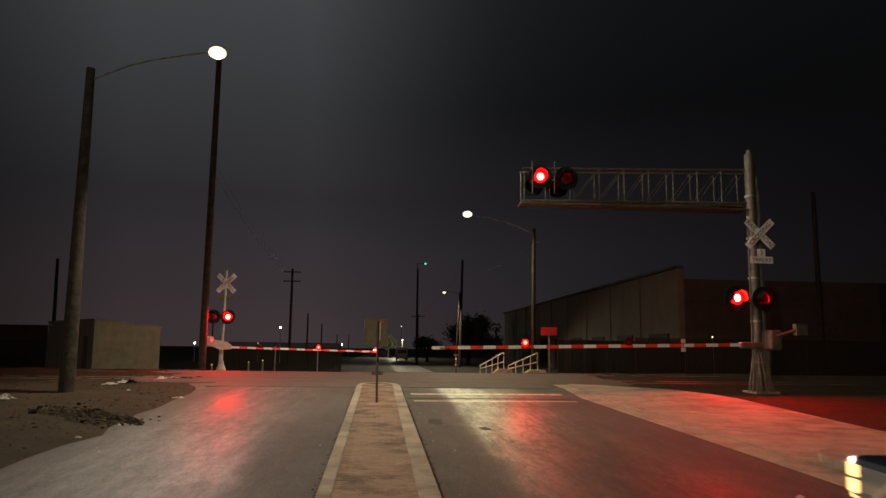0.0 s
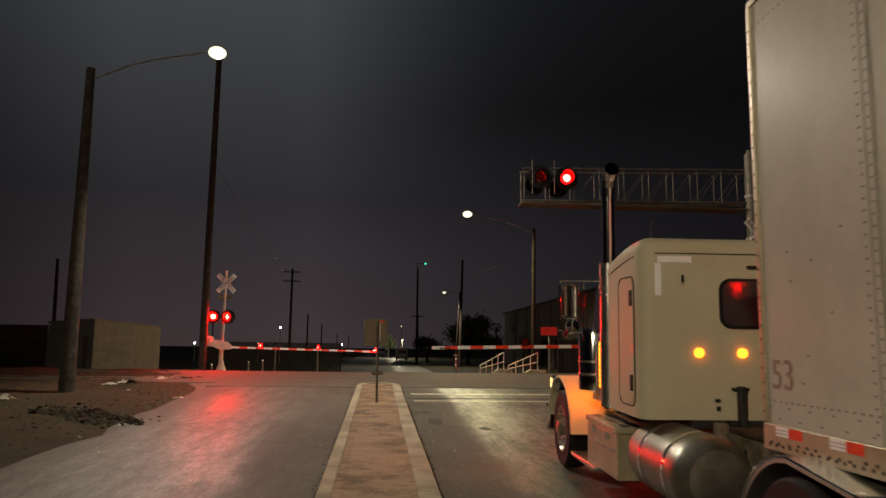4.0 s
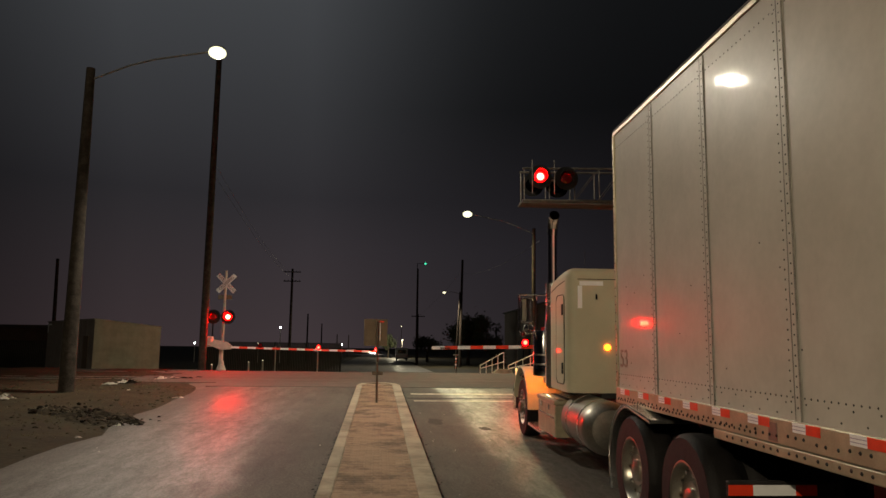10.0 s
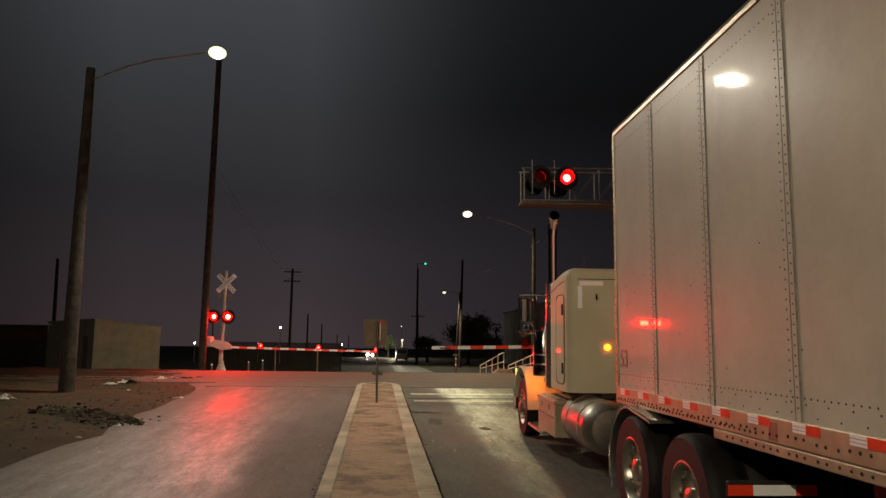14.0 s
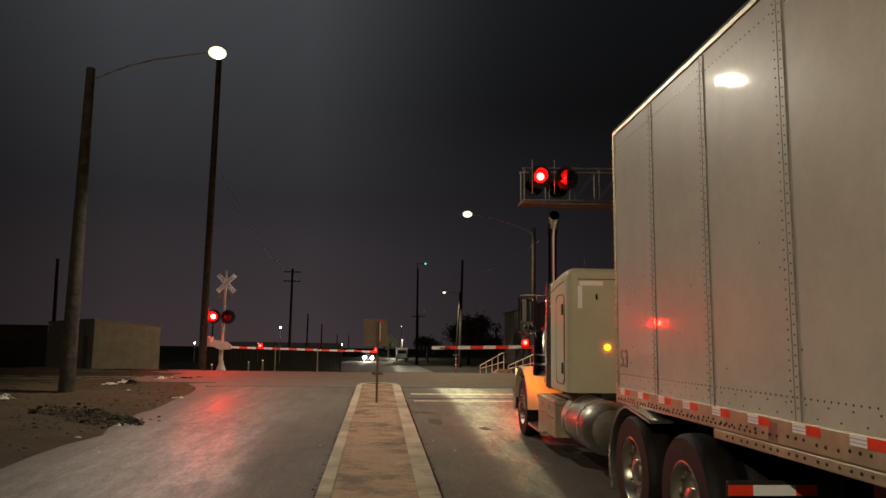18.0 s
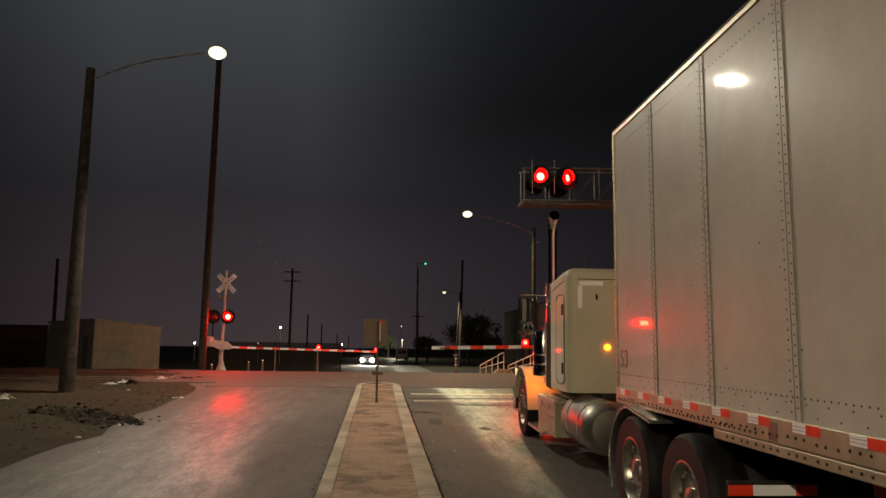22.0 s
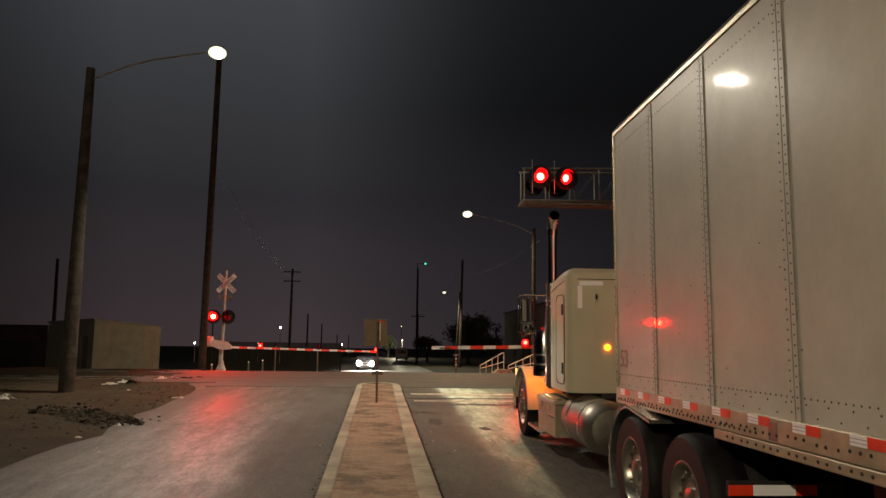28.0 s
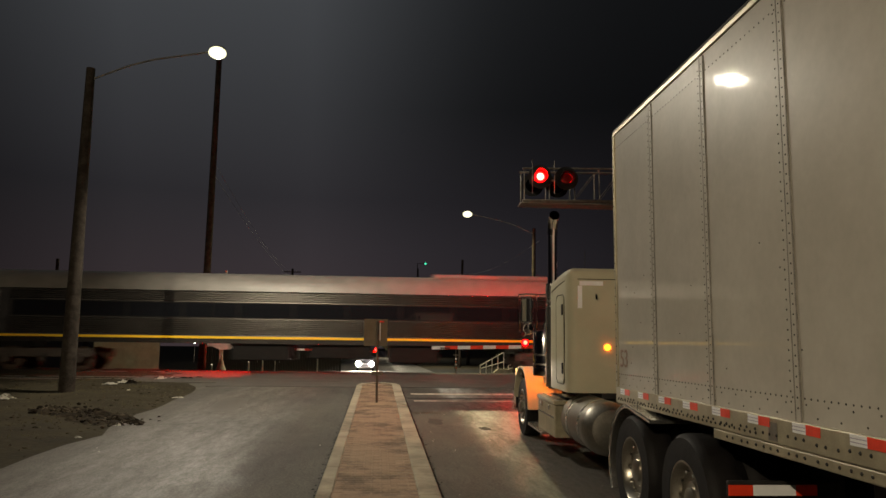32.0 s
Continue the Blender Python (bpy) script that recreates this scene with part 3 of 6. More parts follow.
# ---- three railway tracks ----
TRACKS = (25.9, 30.3, 34.7)
RAILZ = 0.845
for ty in TRACKS:
    tr = thing("railway_track", pose(0, ty, 0), "railway track with polished rails crossing the road", "railway track", "tracks at the crossing", "structure")
    zt = min(RAILZ, G(ty) + 0.035)
    for s in (-0.7525, 0.7525):
        for lo, hi, z in ((-300, -8.3, zt), (-8.3, 8.9, G(ty + s) + 0.014), (8.9, 300, zt)):
            bm = B()
            prism(bm, [(s - 0.035, z - 0.012), (s + 0.035, z - 0.012), (s + 0.03, z), (s - 0.03, z)], "x", lo, hi)
            part("rail_head", bm, "railtop" if abs(lo) > 10 or hi > 10 else "rust", tr)
            bm = B()
            prism(bm, [(s - 0.07, z - 0.16), (s + 0.07, z - 0.16), (s + 0.034, z - 0.0125), (s - 0.034, z - 0.0125)], "x", lo, hi)
            part("rail_web", bm, "rust", tr)
    for lo, hi in ((-300, -8.6), (9.4, 300)):
        bm = B()
        prism(bm, [(-2.1, zt - 0.32), (2.1, zt - 0.32), (1.6, zt - 0.09), (-1.6, zt - 0.09)], "x", lo, hi)
        part("ballast_bed", bm, "ballast", tr)
    bm = B()
    for k in range(60):
        for lo in (-9.0 - 0.6 * k, 9.6 + 0.6 * k):
            box(bm, lo - 0.11, lo + 0.11, -1.28, 1.28, zt - 0.2, zt - 0.075)
    tagged(part("sleepers", bm, "pole_wood", tr), kind="stuff")
    for y0, y1 in ((-1.45, -0.795), (-0.71, 0.71), (0.795, 1.45)):
        bm = slope_block(-8.3, 8.9, ty + y0, ty + y1, -0.1, 0.016, 0.004)
        for v in bm.verts:
            v.co.y -= ty
        part("crossing_panel", bm, "panel", tr)

infill = thing("crossing_infill", pose(0, 0, 0), "grey asphalt infill panels between the crossing tracks", "crossing panel", kind="structure")
for y0, y1 in ((22.95, 24.44), (27.36, 28.84), (31.76, 33.24), (36.16, 36.9)):
    for k in range(6):
        wide = 1.8 if y0 < 23 else 2.6
        x0 = (-5.2 if y0 < 23 else -7.4) + wide * k
        part("infill_panel", slope_block(x0, x0 + wide - 0.003, y0, y1, -0.1, 0.016, 0.004), "panel", infill)


# ---- street lamps ----
def street_lamp(m, arm, height, head_at, label, wood=True, power=0.0, r=0.2, glow_mat="led_white", colour=(1.0, 0.9, 0.66), lens=0.21, aim=(0.5, -0.1, -0.86), cone=176, soft_edge=0.45):
    """A pole with an arm and a lamp head. arm: offset from the pole's top to the head."""
    th = thing("street_lamp", m, label, "street lamp")
    part("pole", rod(B(), (0, 0, -0.3), (head_at[0], head_at[1], height), r, r * (0.68 if wood else 0.56), 14), "pole_wood" if wood else "lightened_wood", th, smooth=True)
    top = Vector((head_at[0], head_at[1], height - 0.35))
    head = top + Vector(arm)
    mid = top.lerp(head, 0.5) + Vector((0, 0, 0.18))
    part("arm", tube(B(), [tuple(top), tuple(top.lerp(mid, 0.6) + Vector((0, 0, 0.06))), tuple(mid), tuple(head)], 0.026), "arm_paint", th, smooth=True)
    d = Vector((arm[0], arm[1], 0)).normalized()
    bm = B()
    lathe(bm, [(0.03, 0.14), (0.09, 0.13), (0.13, 0.08), (0.14, 0.03), (0.1, 0.02)], "z", tuple(head), 20)
    for v in bm.verts:
        k = (v.co - head).dot(d)
        v.co += d * k * 0.7
    part("lamp_head", bm, "arm_paint", th, smooth=True)
    bm = B()
    bmesh.ops.create_uvsphere(bm, u_segments=24, v_segments=14, radius=lens, matrix=Matrix.Translation(head + Vector((0, 0, -0.06))) @ Matrix.Diagonal((1.2, 1.15, 0.82, 1)))
    part("lamp_lens", bm, glow_mat, th, "bright white glowing lens", smooth=True)
    if power:
        la = bpy.data.lights.new("lamp_light", "SPOT")
        la.energy, la.color, la.shadow_soft_size, la.spot_size, la.spot_blend = power, colour, 0.09, radians(cone), soft_edge
        ob = new("lamp_light", la)
        ob.parent = th
        ob.matrix_basis = Matrix.Translation(head + Vector((0, 0, -0.29))) @ Vector(aim).to_track_quat("-Z", "Y").to_matrix().to_4x4()
    return th


street_lamp(pose(-8.31, 20.6, G(20.6)), (3.5, 0.0, 1.05), 9.1, (-0.05, 0, 0), "weathered wooden pole with a bright street lamp on a long arm", wood=False, power=4500, r=0.21, colour=(1.0, 0.9, 0.71), aim=(0.68, 0.12, -0.73), cone=174, soft_edge=0.42)
# unseen lamp added behind the eye to light what faces it
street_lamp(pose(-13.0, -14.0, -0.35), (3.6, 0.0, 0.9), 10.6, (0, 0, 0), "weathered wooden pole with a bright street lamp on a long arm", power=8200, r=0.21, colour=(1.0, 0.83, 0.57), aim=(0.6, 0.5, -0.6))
street_lamp(pose(9.45, 44.0, G(44)), (-4.2, 0, 1.2), 9.0, (0.1, 0, 0), "tall wooden pole with a street lamp beyond the tracks", power=5000, r=0.15, lens=0.24, colour=(1.0, 0.89, 0.46), aim=(-0.1, -0.2, -0.97))
street_lamp(pose(9.6, 90.0, -0.6), (-2.0, 0, 0.3), 9.5, (0.5, 0, 0), "leaning pole with a small street lamp far down the road", power=6000, r=0.16, glow_mat="far_warm", lens=0.16, aim=(-0.3, -0.3, -0.9))

# ---- flashing signals ----
LENSES = []


def signal_head(parent, x, y, z, phase, lit_first, size=0.15, face=-1, lit=("red_core", "red_rim"), visor=(0.143, 0.117)):
    """A round black backboard with a can, a hood and a lens that turns its lit or its dark side out."""
    head = part("signal_head", lathe(B(), [(size * 1.18, -0.02), (size * 1.2, 0.3), (size * 0.7, 0.36), (0.004, 0.36), (0.004, 0.35), (size * 0.69, 0.35), (size * 1.05, 0.29), (size * 1.04, -0.02)], "y", (0, 0, 0), 24, False), "void_black", parent, smooth=True, at=(x, y, z))
    bm = B()
    seg = 32
    ring = [[bm.verts.new((r * math.cos(6.28318531 * k / seg), d, r * math.sin(6.28318531 * k / seg))) for k in range(seg)] for r, d in ((size * 1.19, 0.0), (size * 2.0, 0.0), (size * 2.0, 0.012), (size * 1.21, 0.012))]
    for a, b in zip(ring, ring[1:] + ring[:1]):
        for k in range(seg):
            bm.faces.new((a[k], a[(k + 1) % seg], b[(k + 1) % seg], b[k]))
    part("backboard", bm, "black", head)
    part("bezel", lathe(B(), [(size * 0.935, -0.004), (size * 1.19, -0.02), (size * 1.19, 0.004), (size * 0.935, 0.004), (size * 0.935, -0.004)], "y", (0, 0, 0), 28, False), "black", head)
    bm = B()
    outer = []
    for k in range(15):
        a = radians(-25 + 230 * k / 14)
        c, s = math.cos(a), math.sin(a)
        ln = visor[0] + visor[1] * max(0, s)
        outer.append([bm.verts.new((r * c, d, r * s)) for r, d in ((size * 1.15, -0.005), (size * 1.15, -ln), (size * 1.19, -ln), (size * 1.19, -0.005))])
    for a, b in zip(outer, outer[1:]):
        for k in range(4):
            bm.faces.new((a[k], a[(k + 1) % 4], b[(k + 1) % 4], b[k]))
    part("hood", bm, "black", head, smooth=True)
    lens = part("lens", lens_shape(size), lit[0], parent, "round red flashing lens")
    lens.data.materials.append(M[lit[1]])
    lens.data.materials.append(M["red_off"])
    for p in lens.data.polygons:
        ny, r = p.normal.y, Vector((p.center.x, p.center.z)).length
        p.material_index = 2 if ny > -0.3 else (0 if r < size * 0.62 else 1)
    if face > 0:
        head.rotation_euler.z = math.pi
    LENSES.append((lens, (x, y, z), phase, lit_first, 0.0 if face < 0 else 180.0))
    return head


def lens_shape(size):
    bm = B()
    seg = 20
    prof = ((0.3, -0.05), (0.6, -0.042), (0.85, -0.02), (0.92, 0.0), (0.85, 0.008), (0.6, 0.028), (0.3, 0.035))
    rings = [[bm.verts.new((size * r * math.cos(6.28318531 * k / seg), d, size * r * math.sin(6.28318531 * k / seg))) for k in range(seg)] for r, d in prof]
    bm.faces.new(rings[0])
    bm.faces.new(rings[-1][::-1])
    for a, b in zip(rings, rings[1:]):
        for k in range(seg):
            bm.faces.new((a[k], b[k], b[(k + 1) % seg], a[(k + 1) % seg]))
    bmesh.ops.recalc_face_normals(bm, faces=bm.faces[:])
    return bm


HIGH = ("high_core_red", "high_rim_red")
BACK = ("back_core_red", "back_rim_red")
MAST = ("mast_core_red", "mast_rim_red")
NEAR, FAR = (0.39, 0.553), (0.17, 0.5519)


def crossbuck(parent, x, y, z, words=True, length=1.22, width=0.23):
    for k, (ang, w1, w2) in enumerate(((-45, "RAIL", "ROAD"), (45, "CROSS", "ING"))):
        m = pose(x, y - 0.014 * k, z, 0, -ang, 0)
        bm = box(B(), -length / 2, length / 2, -0.006, 0.006, -width / 2, width / 2, 0.0)
        bl = part("crossbuck_blade", bm, "sheet_white", parent, "white reflective crossbuck blade")
        bl.matrix_basis = m
        if words:
            if k == 0:
                text_mesh(w1, 0.2, "letter", "lettering", bl, pose(-0.37, -0.009, 0, 90))
                text_mesh(w2, 0.2, "letter", "lettering", bl, pose(0.37, -0.009, 0, 90))
            else:
                text_mesh("CROSSING", 0.2, "letter", "lettering", bl, pose(0, -0.009, 0, 90))


def gate_arm(parent, x0, x1, y, z0, z1, lamps, phase, cells, tip_steady=False, thick=0.1):
    """A striped arm from its pivot at x0 to its tip at x1, with lamps standing on it."""
    n = cells
    core = part("arm_core", rod(B(), (x0, y, z0), (x1, y, z1), 0.02, 0.02, 6), "galv", parent)
    for k in range(n):
        a, b = k / n, (k + 1) / n
        xa, xb = x0 + (x1 - x0) * a, x0 + (x1 - x0) * b
        za, zb = z0 + (z1 - z0) * a, z0 + (z1 - z0) * b
        bm = B()
        prism(bm, [(xa, za - thick / 2), (xb, zb - thick / 2), (xb, zb + thick / 2), (xa, za + thick / 2)], "y", y - 0.03, y + 0.03)
        part("stripe", bm, "sheet_red" if k % 2 else "sheet_white", parent)
    for lx, lit in lamps:
        lz = z0 + (z1 - z0) * (lx - x0) / (x1 - x0) + 0.13
        part("lamp_body", box(B(), lx - 0.07, lx + 0.07, y - 0.01, y + 0.13, lz - 0.09, lz + 0.1, 0.02), "black", parent)
        part("lamp_can", lathe(B(), [(0.112, -0.105), (0.112, -0.006), (0.004, -0.006), (0.004, -0.016), (0.106, -0.016), (0.106, -0.105)], "y", (lx, y - 0.04, lz), 20, False), "void_black", parent, smooth=True)
        ln = part("lamp_lens", lens_shape(0.1), "arm_core_red", parent, "small round red lamp on the arm")
        ln.data.materials.append(M["arm_rim_red"])
        ln.data.materials.append(M["red_off"])
        for p in ln.data.polygons:
            ny, r = p.normal.y, Vector((p.center.x, p.center.z)).length
            p.material_index = 2 if ny > -0.3 else (0 if r < 0.055 else 1)
        LENSES.append((ln, (lx, y - 0.11, lz), phase, lit, 0.0))


# near signal: a cantilever over the lane
SY = 22.4
sz = G(SY)
sig = thing("crossing_signal", pose(0, SY, sz), "galvanised cantilever railway signal with crossbuck and red flashers", "railway signal")
mast = part("mast", rod(B(), (12.1, 0, 0.0), (12.12, 0, 7.75), 0.17, 0.15, 18), "dull_steel", sig, smooth=True)
part("mast_cap", rod(B(), (12.12, 0, 7.75), (12.12, 0, 7.9), 0.1, 0.07, 14), "dull_steel", mast, smooth=True)
part("rear_mast", rod(B(), (12.42, 0.35, 0.0), (12.42, 0.35, 7.5), 0.12, 0.1, 16), "dull_steel", sig, smooth=True)
part("base_plate", box(B(), 11.85, 12.65, -0.3, 0.6, -0.1, 0.02, 0.015), "concrete", sig)
for k in range(9):
    a = radians(185 + 21 * k)
    part("gusset", rod(B(), (12.15 + 0.4 * math.cos(a), 0.4 * math.sin(a), 0.0), (12.12 + 0.18 * math.cos(a), 0.18 * math.sin(a), 1.15 + 0.1 * (k % 3)), 0.03, 0.026, 6), "dull_steel", sig)
for dx, dy, h in ((-0.19, -0.06, 5.4), (0.2, -0.1, 4.6), (0.27, 0.02, 7.0), (0.42, 0.2, 6.6)):
    part("conduit", rod(B(), (12.1 + dx, dy, 0.05), (12.11 + dx * 0.9, dy, h), 0.03, 0.03, 8), "dull_steel", sig, smooth=True)
for z in (0.9, 2.2, 3.6, 4.9, 6.3):
    part("strap_band", lathe(B(), [(0.178, 0.0), (0.178, 0.06)], "z", (12.1, 0, z), 20), "galv", sig, smooth=True)
for yy in (0.0, 0.55):
    for z0, z1, r in ((7.02, 7.22, 0.035), (5.96, 6.1, 0.05)):
        part("chord", rod(B(), (4.5, yy, z0), (12.1, yy, z1), r, r, 10), "dull_steel", sig, smooth=True)
    n = 9
    for k in range(n + 1):
        x = 4.55 + (11.95 - 4.55) * k / n
        part("post", rod(B(), (x, yy, 5.97 + 0.14 * k / n), (x, yy, 7.03 + 0.2 * k / n), 0.018, 0.018, 6), "dull_steel", sig)
        if k and k < n and k > 1:
            x2 = 4.55 + (11.95 - 4.55) * (k + 1) / n
            part("brace", rod(B(), (x, yy, 5.98 + 0.14 * k / n), (x2, yy, 7.03 + 0.2 * k / n), 0.008, 0.008, 6), "dull_steel", sig)
for k in range(6):
    x = 4.6 + 1.4 * k
    part("tie", rod(B(), (x, 0, 5.99 + 0.02 * k), (x, 0.55, 5.99 + 0.02 * k), 0.02, 0.02, 6), "dull_steel", sig)
part("walkway_plank", box(B(), 4.45, 12.0, -0.12, 0.6, 5.86, 5.9, 0.01), "dull_steel", sig)
signal_head(sig, 5.0, -0.32, 6.68, NEAR, True, 0.19, -1, HIGH)
signal_head(sig, 5.85, -0.32, 6.66, NEAR, False, 0.19, -1, HIGH)
signal_head(sig, 5.0, 0.9, 6.68, NEAR, True, 0.19, 1, BACK)
signal_head(sig, 5.85, 0.9, 6.66, NEAR, False, 0.19, 1, BACK)
part("head_bracket", rod(B(), (5.0, 0.02, 6.67), (5.85, 0.02, 6.65), 0.03, 0.03, 8), "dull_steel", sig)
for x in (4.72, 5.43):
    part("head_guard", rod(B(), (x, -0.45, 6.1), (x, -0.45, 7.2), 0.012, 0.012, 6), "dull_steel", sig)
crossbuck(sig, 12.2, -0.3, 5.04)
part("track_sign", box(B(), 11.84, 12.6, -0.31, -0.3, 4.08, 4.3, 0.004), "sheet_white", sig, "white reflective track count plate")
part("track_sign", box(B(), 12.08, 12.36, -0.31, -0.3, 4.302, 4.54, 0.004), "sheet_white", sig)
text_mesh("TRACKS", 0.17, "letter", "lettering", sig, pose(12.22, -0.316, 4.19, 90))
text_mesh("3", 0.24, "letter", "lettering", sig, pose(12.22, -0.316, 4.42, 90))
signal_head(sig, 11.27, -0.42, 2.94, NEAR, True, 0.19, -1, MAST, (0.3, 0.08))
signal_head(sig, 12.17, -0.42, 2.94, NEAR, False, 0.19, -1, MAST, (0.3, 0.08))
part("head_bracket", rod(B(), (11.27, -0.08, 2.94), (12.17, -0.08, 2.94), 0.035, 0.035, 8), "dull_steel", sig)

signal_head(sig, 11.8, 0.7, 2.94, NEAR, True, 0.19, 1, HIGH)
signal_head(sig, 12.8, 0.85, 2.94, NEAR, False, 0.19, 1, HIGH)
part("head_bracket", rod(B(), (11.8, 0.3, 2.94), (12.8, 0.45, 2.94), 0.035, 0.035, 8), "dull_steel", sig)

gate = thing("crossing_gate", pose(0, SY - 0.25, sz), "lowered railway gate with red and white striped arm", "railway gate")
gate_arm(gate, 11.3, 1.61, -0.3, 1.47, 1.26, ((4.43, True), (7.66, False)), NEAR, 25)
part("arm_bracket", box(B(), 11.25, 11.95, -0.42, -0.18, 1.36, 1.56, 0.03), "dull_steel", gate)
part("mechanism", box(B(), 12.28, 12.75, -0.2, 0.3, 1.3, 1.95, 0.1), "dull_steel", gate, "grey gate mechanism housing")
part("counterweight_arm", rod(B(), (12.5, -0.25, 1.75), (13.3, -0.25, 2.0), 0.05, 0.05, 8), "dull_steel", gate)
part("counterweight", box(B(), 13.1, 13.5, -0.32, -0.12, 1.78, 2.15, 0.02), "dull_steel", gate)
part("gate_post", rod(B(), (12.5, 0.45, 0.0), (12.5, 0.3, 1.5), 0.1, 0.1, 14), "dull_steel", gate, smooth=True)
part("arm_plate", box(B(), 9.33, 9.47, -0.35, -0.335, 1.24, 1.36, 0.004), "white_paint", gate)
part("arm_plate", box(B(), 9.33, 9.47, -0.35, -0.335, 1.5, 1.62, 0.004), "white_paint", gate)
part("tip_plate", box(B(), 1.86, 2.16, -0.345, -0.334, 1.235, 1.275), "letter", gate, "small dark plate on the arm")
part("arm_plate_strap", box(B(), 9.38, 9.42, -0.334, -0.29, 1.24, 1.62, 0.004), "dull_steel", gate)

# far signal
FY = 38.0
fz = 0.6
far = thing("crossing_signal", pose(0, FY, fz), "white railway crossing mast with crossbuck and red flashers", "railway signal")
part("mast", rod(B(), (-7.9, 0, 0.0), (-7.88, 0, 5.1), 0.075, 0.06, 14), "white_paint", far, smooth=True)
part("mast_base", lathe(B(), [(0.24, 0.0), (0.24, 0.08), (0.13, 0.35), (0.12, 0.5)], "z", (-7.9, 0, 0), 16), "white_paint", far)
crossbuck(far, -7.82, -0.12, 4.43)
part("track_sign", box(B(), -8.25, -7.55, 0.1, 0.112, 3.62, 3.84, 0.004), "sign_back", far)
signal_head(far, -8.35, -0.3, 2.71, FAR, False, 0.18)
signal_head(far, -7.62, -0.3, 2.71, FAR, True, 0.18)
part("head_bracket", rod(B(), (-8.35, 0.02, 2.71), (-7.62, 0.02, 2.71), 0.035, 0.035, 8), "galv", far)
fgate = thing("crossing_gate", pose(0, FY - 0.1, fz), "lowered railway gate arm beyond the tracks", "railway gate")
gate_arm(fgate, -7.4, 0.0, -0.2, 1.18, 1.04, ((-5.93, False), (-3.01, True)), FAR, 18)
part("tip_lamp", lathe(B(), [(0.05, -0.07), (0.06, 0.05)], "y", (-0.1, -0.25, 1.14), 14), "red_small", fgate, "steady red lamp at the arm's tip")
part("mechanism", box(B(), -8.95, -8.35, -0.25, 0.3, 1.2, 1.72, 0.08), "white_paint", fgate, "white gate mechanism housing")
bm = B()
prism(bm, [(-8.5, 1.3), (-8.2, 1.55), (-7.6, 1.45), (-7.35, 1.25), (-7.4, 1.08), (-7.9, 1.05)], "y", -0.32, -0.12)
part("arm_bracket", bm, "white_paint", fgate)
part("gate_post", rod(B(), (-8.0, 0.35, 0.0), (-8.0, 0.35, 1.4), 0.09, 0.09, 12), "white_paint", fgate, smooth=True)

# small sign on the median
msign = thing("median_sign", pose(0.0, 17.0, medz(17.0)), "grey back of a small traffic sign on a thin post", "traffic sign")
part("post", rod(B(), (0, 0, -0.05), (-0.02, 0, 1.85), 0.027, 0.027, 8), "dull_steel", msign)
part("sign_plate", box(B(), -0.33, 0.21, 0.03, 0.04, 1.28, 1.9, 0.003), "sign_back", msign)
part("sign_edge", box(B(), 0.03, 0.055, -0.012, 0.02, 1.4, 1.82, 0.003), "sheet_white", msign, "narrow reflective strip")
part("sign_edge", box(B(), 0.03, 0.13, -0.012, 0.02, 1.822, 1.86, 0.003), "sheet_red", msign, "red reflective strip")
part("clamp", box(B(), -0.13, 0.13, -0.02, 0.02, 0.62, 0.7, 0.01), "dull_steel", msign)


# ---- road vehicles ----
NUT = mesh_of("lug_nut", rod(B(), (-0.03, 0, 0), (0.03, 0, 0), 0.018, 0.015, 6), "chrome")


def wheel(parent, x, y, z, r, w, side, hub="alu", name="wheel", steer=False):
    """A wheel whose outer face looks to x * side."""
    wh = part(name, lathe(B(), [(r * 0.6, -w / 2), (r * 0.93, -w / 2), (r * 0.99, -w * 0.36), (r, -w * 0.2), (r, w * 0.2), (r * 0.99, w * 0.36), (r * 0.93, w / 2), (r * 0.6, w / 2)], "x", (0, 0, 0), 36, False), "rubber", parent, "worn black tyre on a bright wheel", smooth=True, at=(x, y, z))
    o = side * w / 2
    rim = part("rim", lathe(B(), [(r * 0.6, o * 0.98), (r * 0.57, o * 1.0), (r * 0.54, o * 0.9), (r * 0.5, o * (0.35 if not steer else 0.7)), (r * 0.3, o * (0.3 if not steer else 0.8)), (r * 0.28, o * (0.55 if not steer else 0.95)), (0.02, o * (0.55 if not steer else 0.95))], "x", (0, 0, 0), 32, False), "alu" if hub == "plain" else hub, wh, smooth=True)
    part("hub", lathe(B(), [(r * 0.2, o * 0.25), (r * 0.2, o * (0.7 if not steer else 1.25)), (r * 0.12, o * (0.85 if not steer else 1.4))], "x", (0, 0, 0), 16), "alu" if hub == "plain" else hub, wh, smooth=True)
    if hub in ("frame_black", "plain"):
        return wh
    for k in range(10):
        a = 6.28318531 * k / 10
        nut = new("lug_nut", NUT)
        nut.parent = wh
        nut.location = (o * (0.3 if not steer else 0.85) + side * 0.02, r * 0.42 * math.cos(a), r * 0.42 * math.sin(a))
    return wh


RISE = 1.3
TRACTOR_END = Vector((3.7, 9.3, 0.251))
TRAILER_END = Vector((2.566, 7.69, 0.21))
ALONG = Vector((0.0349, 0.9994, 0.0165))

tractor = thing("semi_tractor", pose(*TRACTOR_END, RISE, 0, -1.4), "cream conventional truck tractor with sleeper cab, chrome stacks and amber lights", "truck")
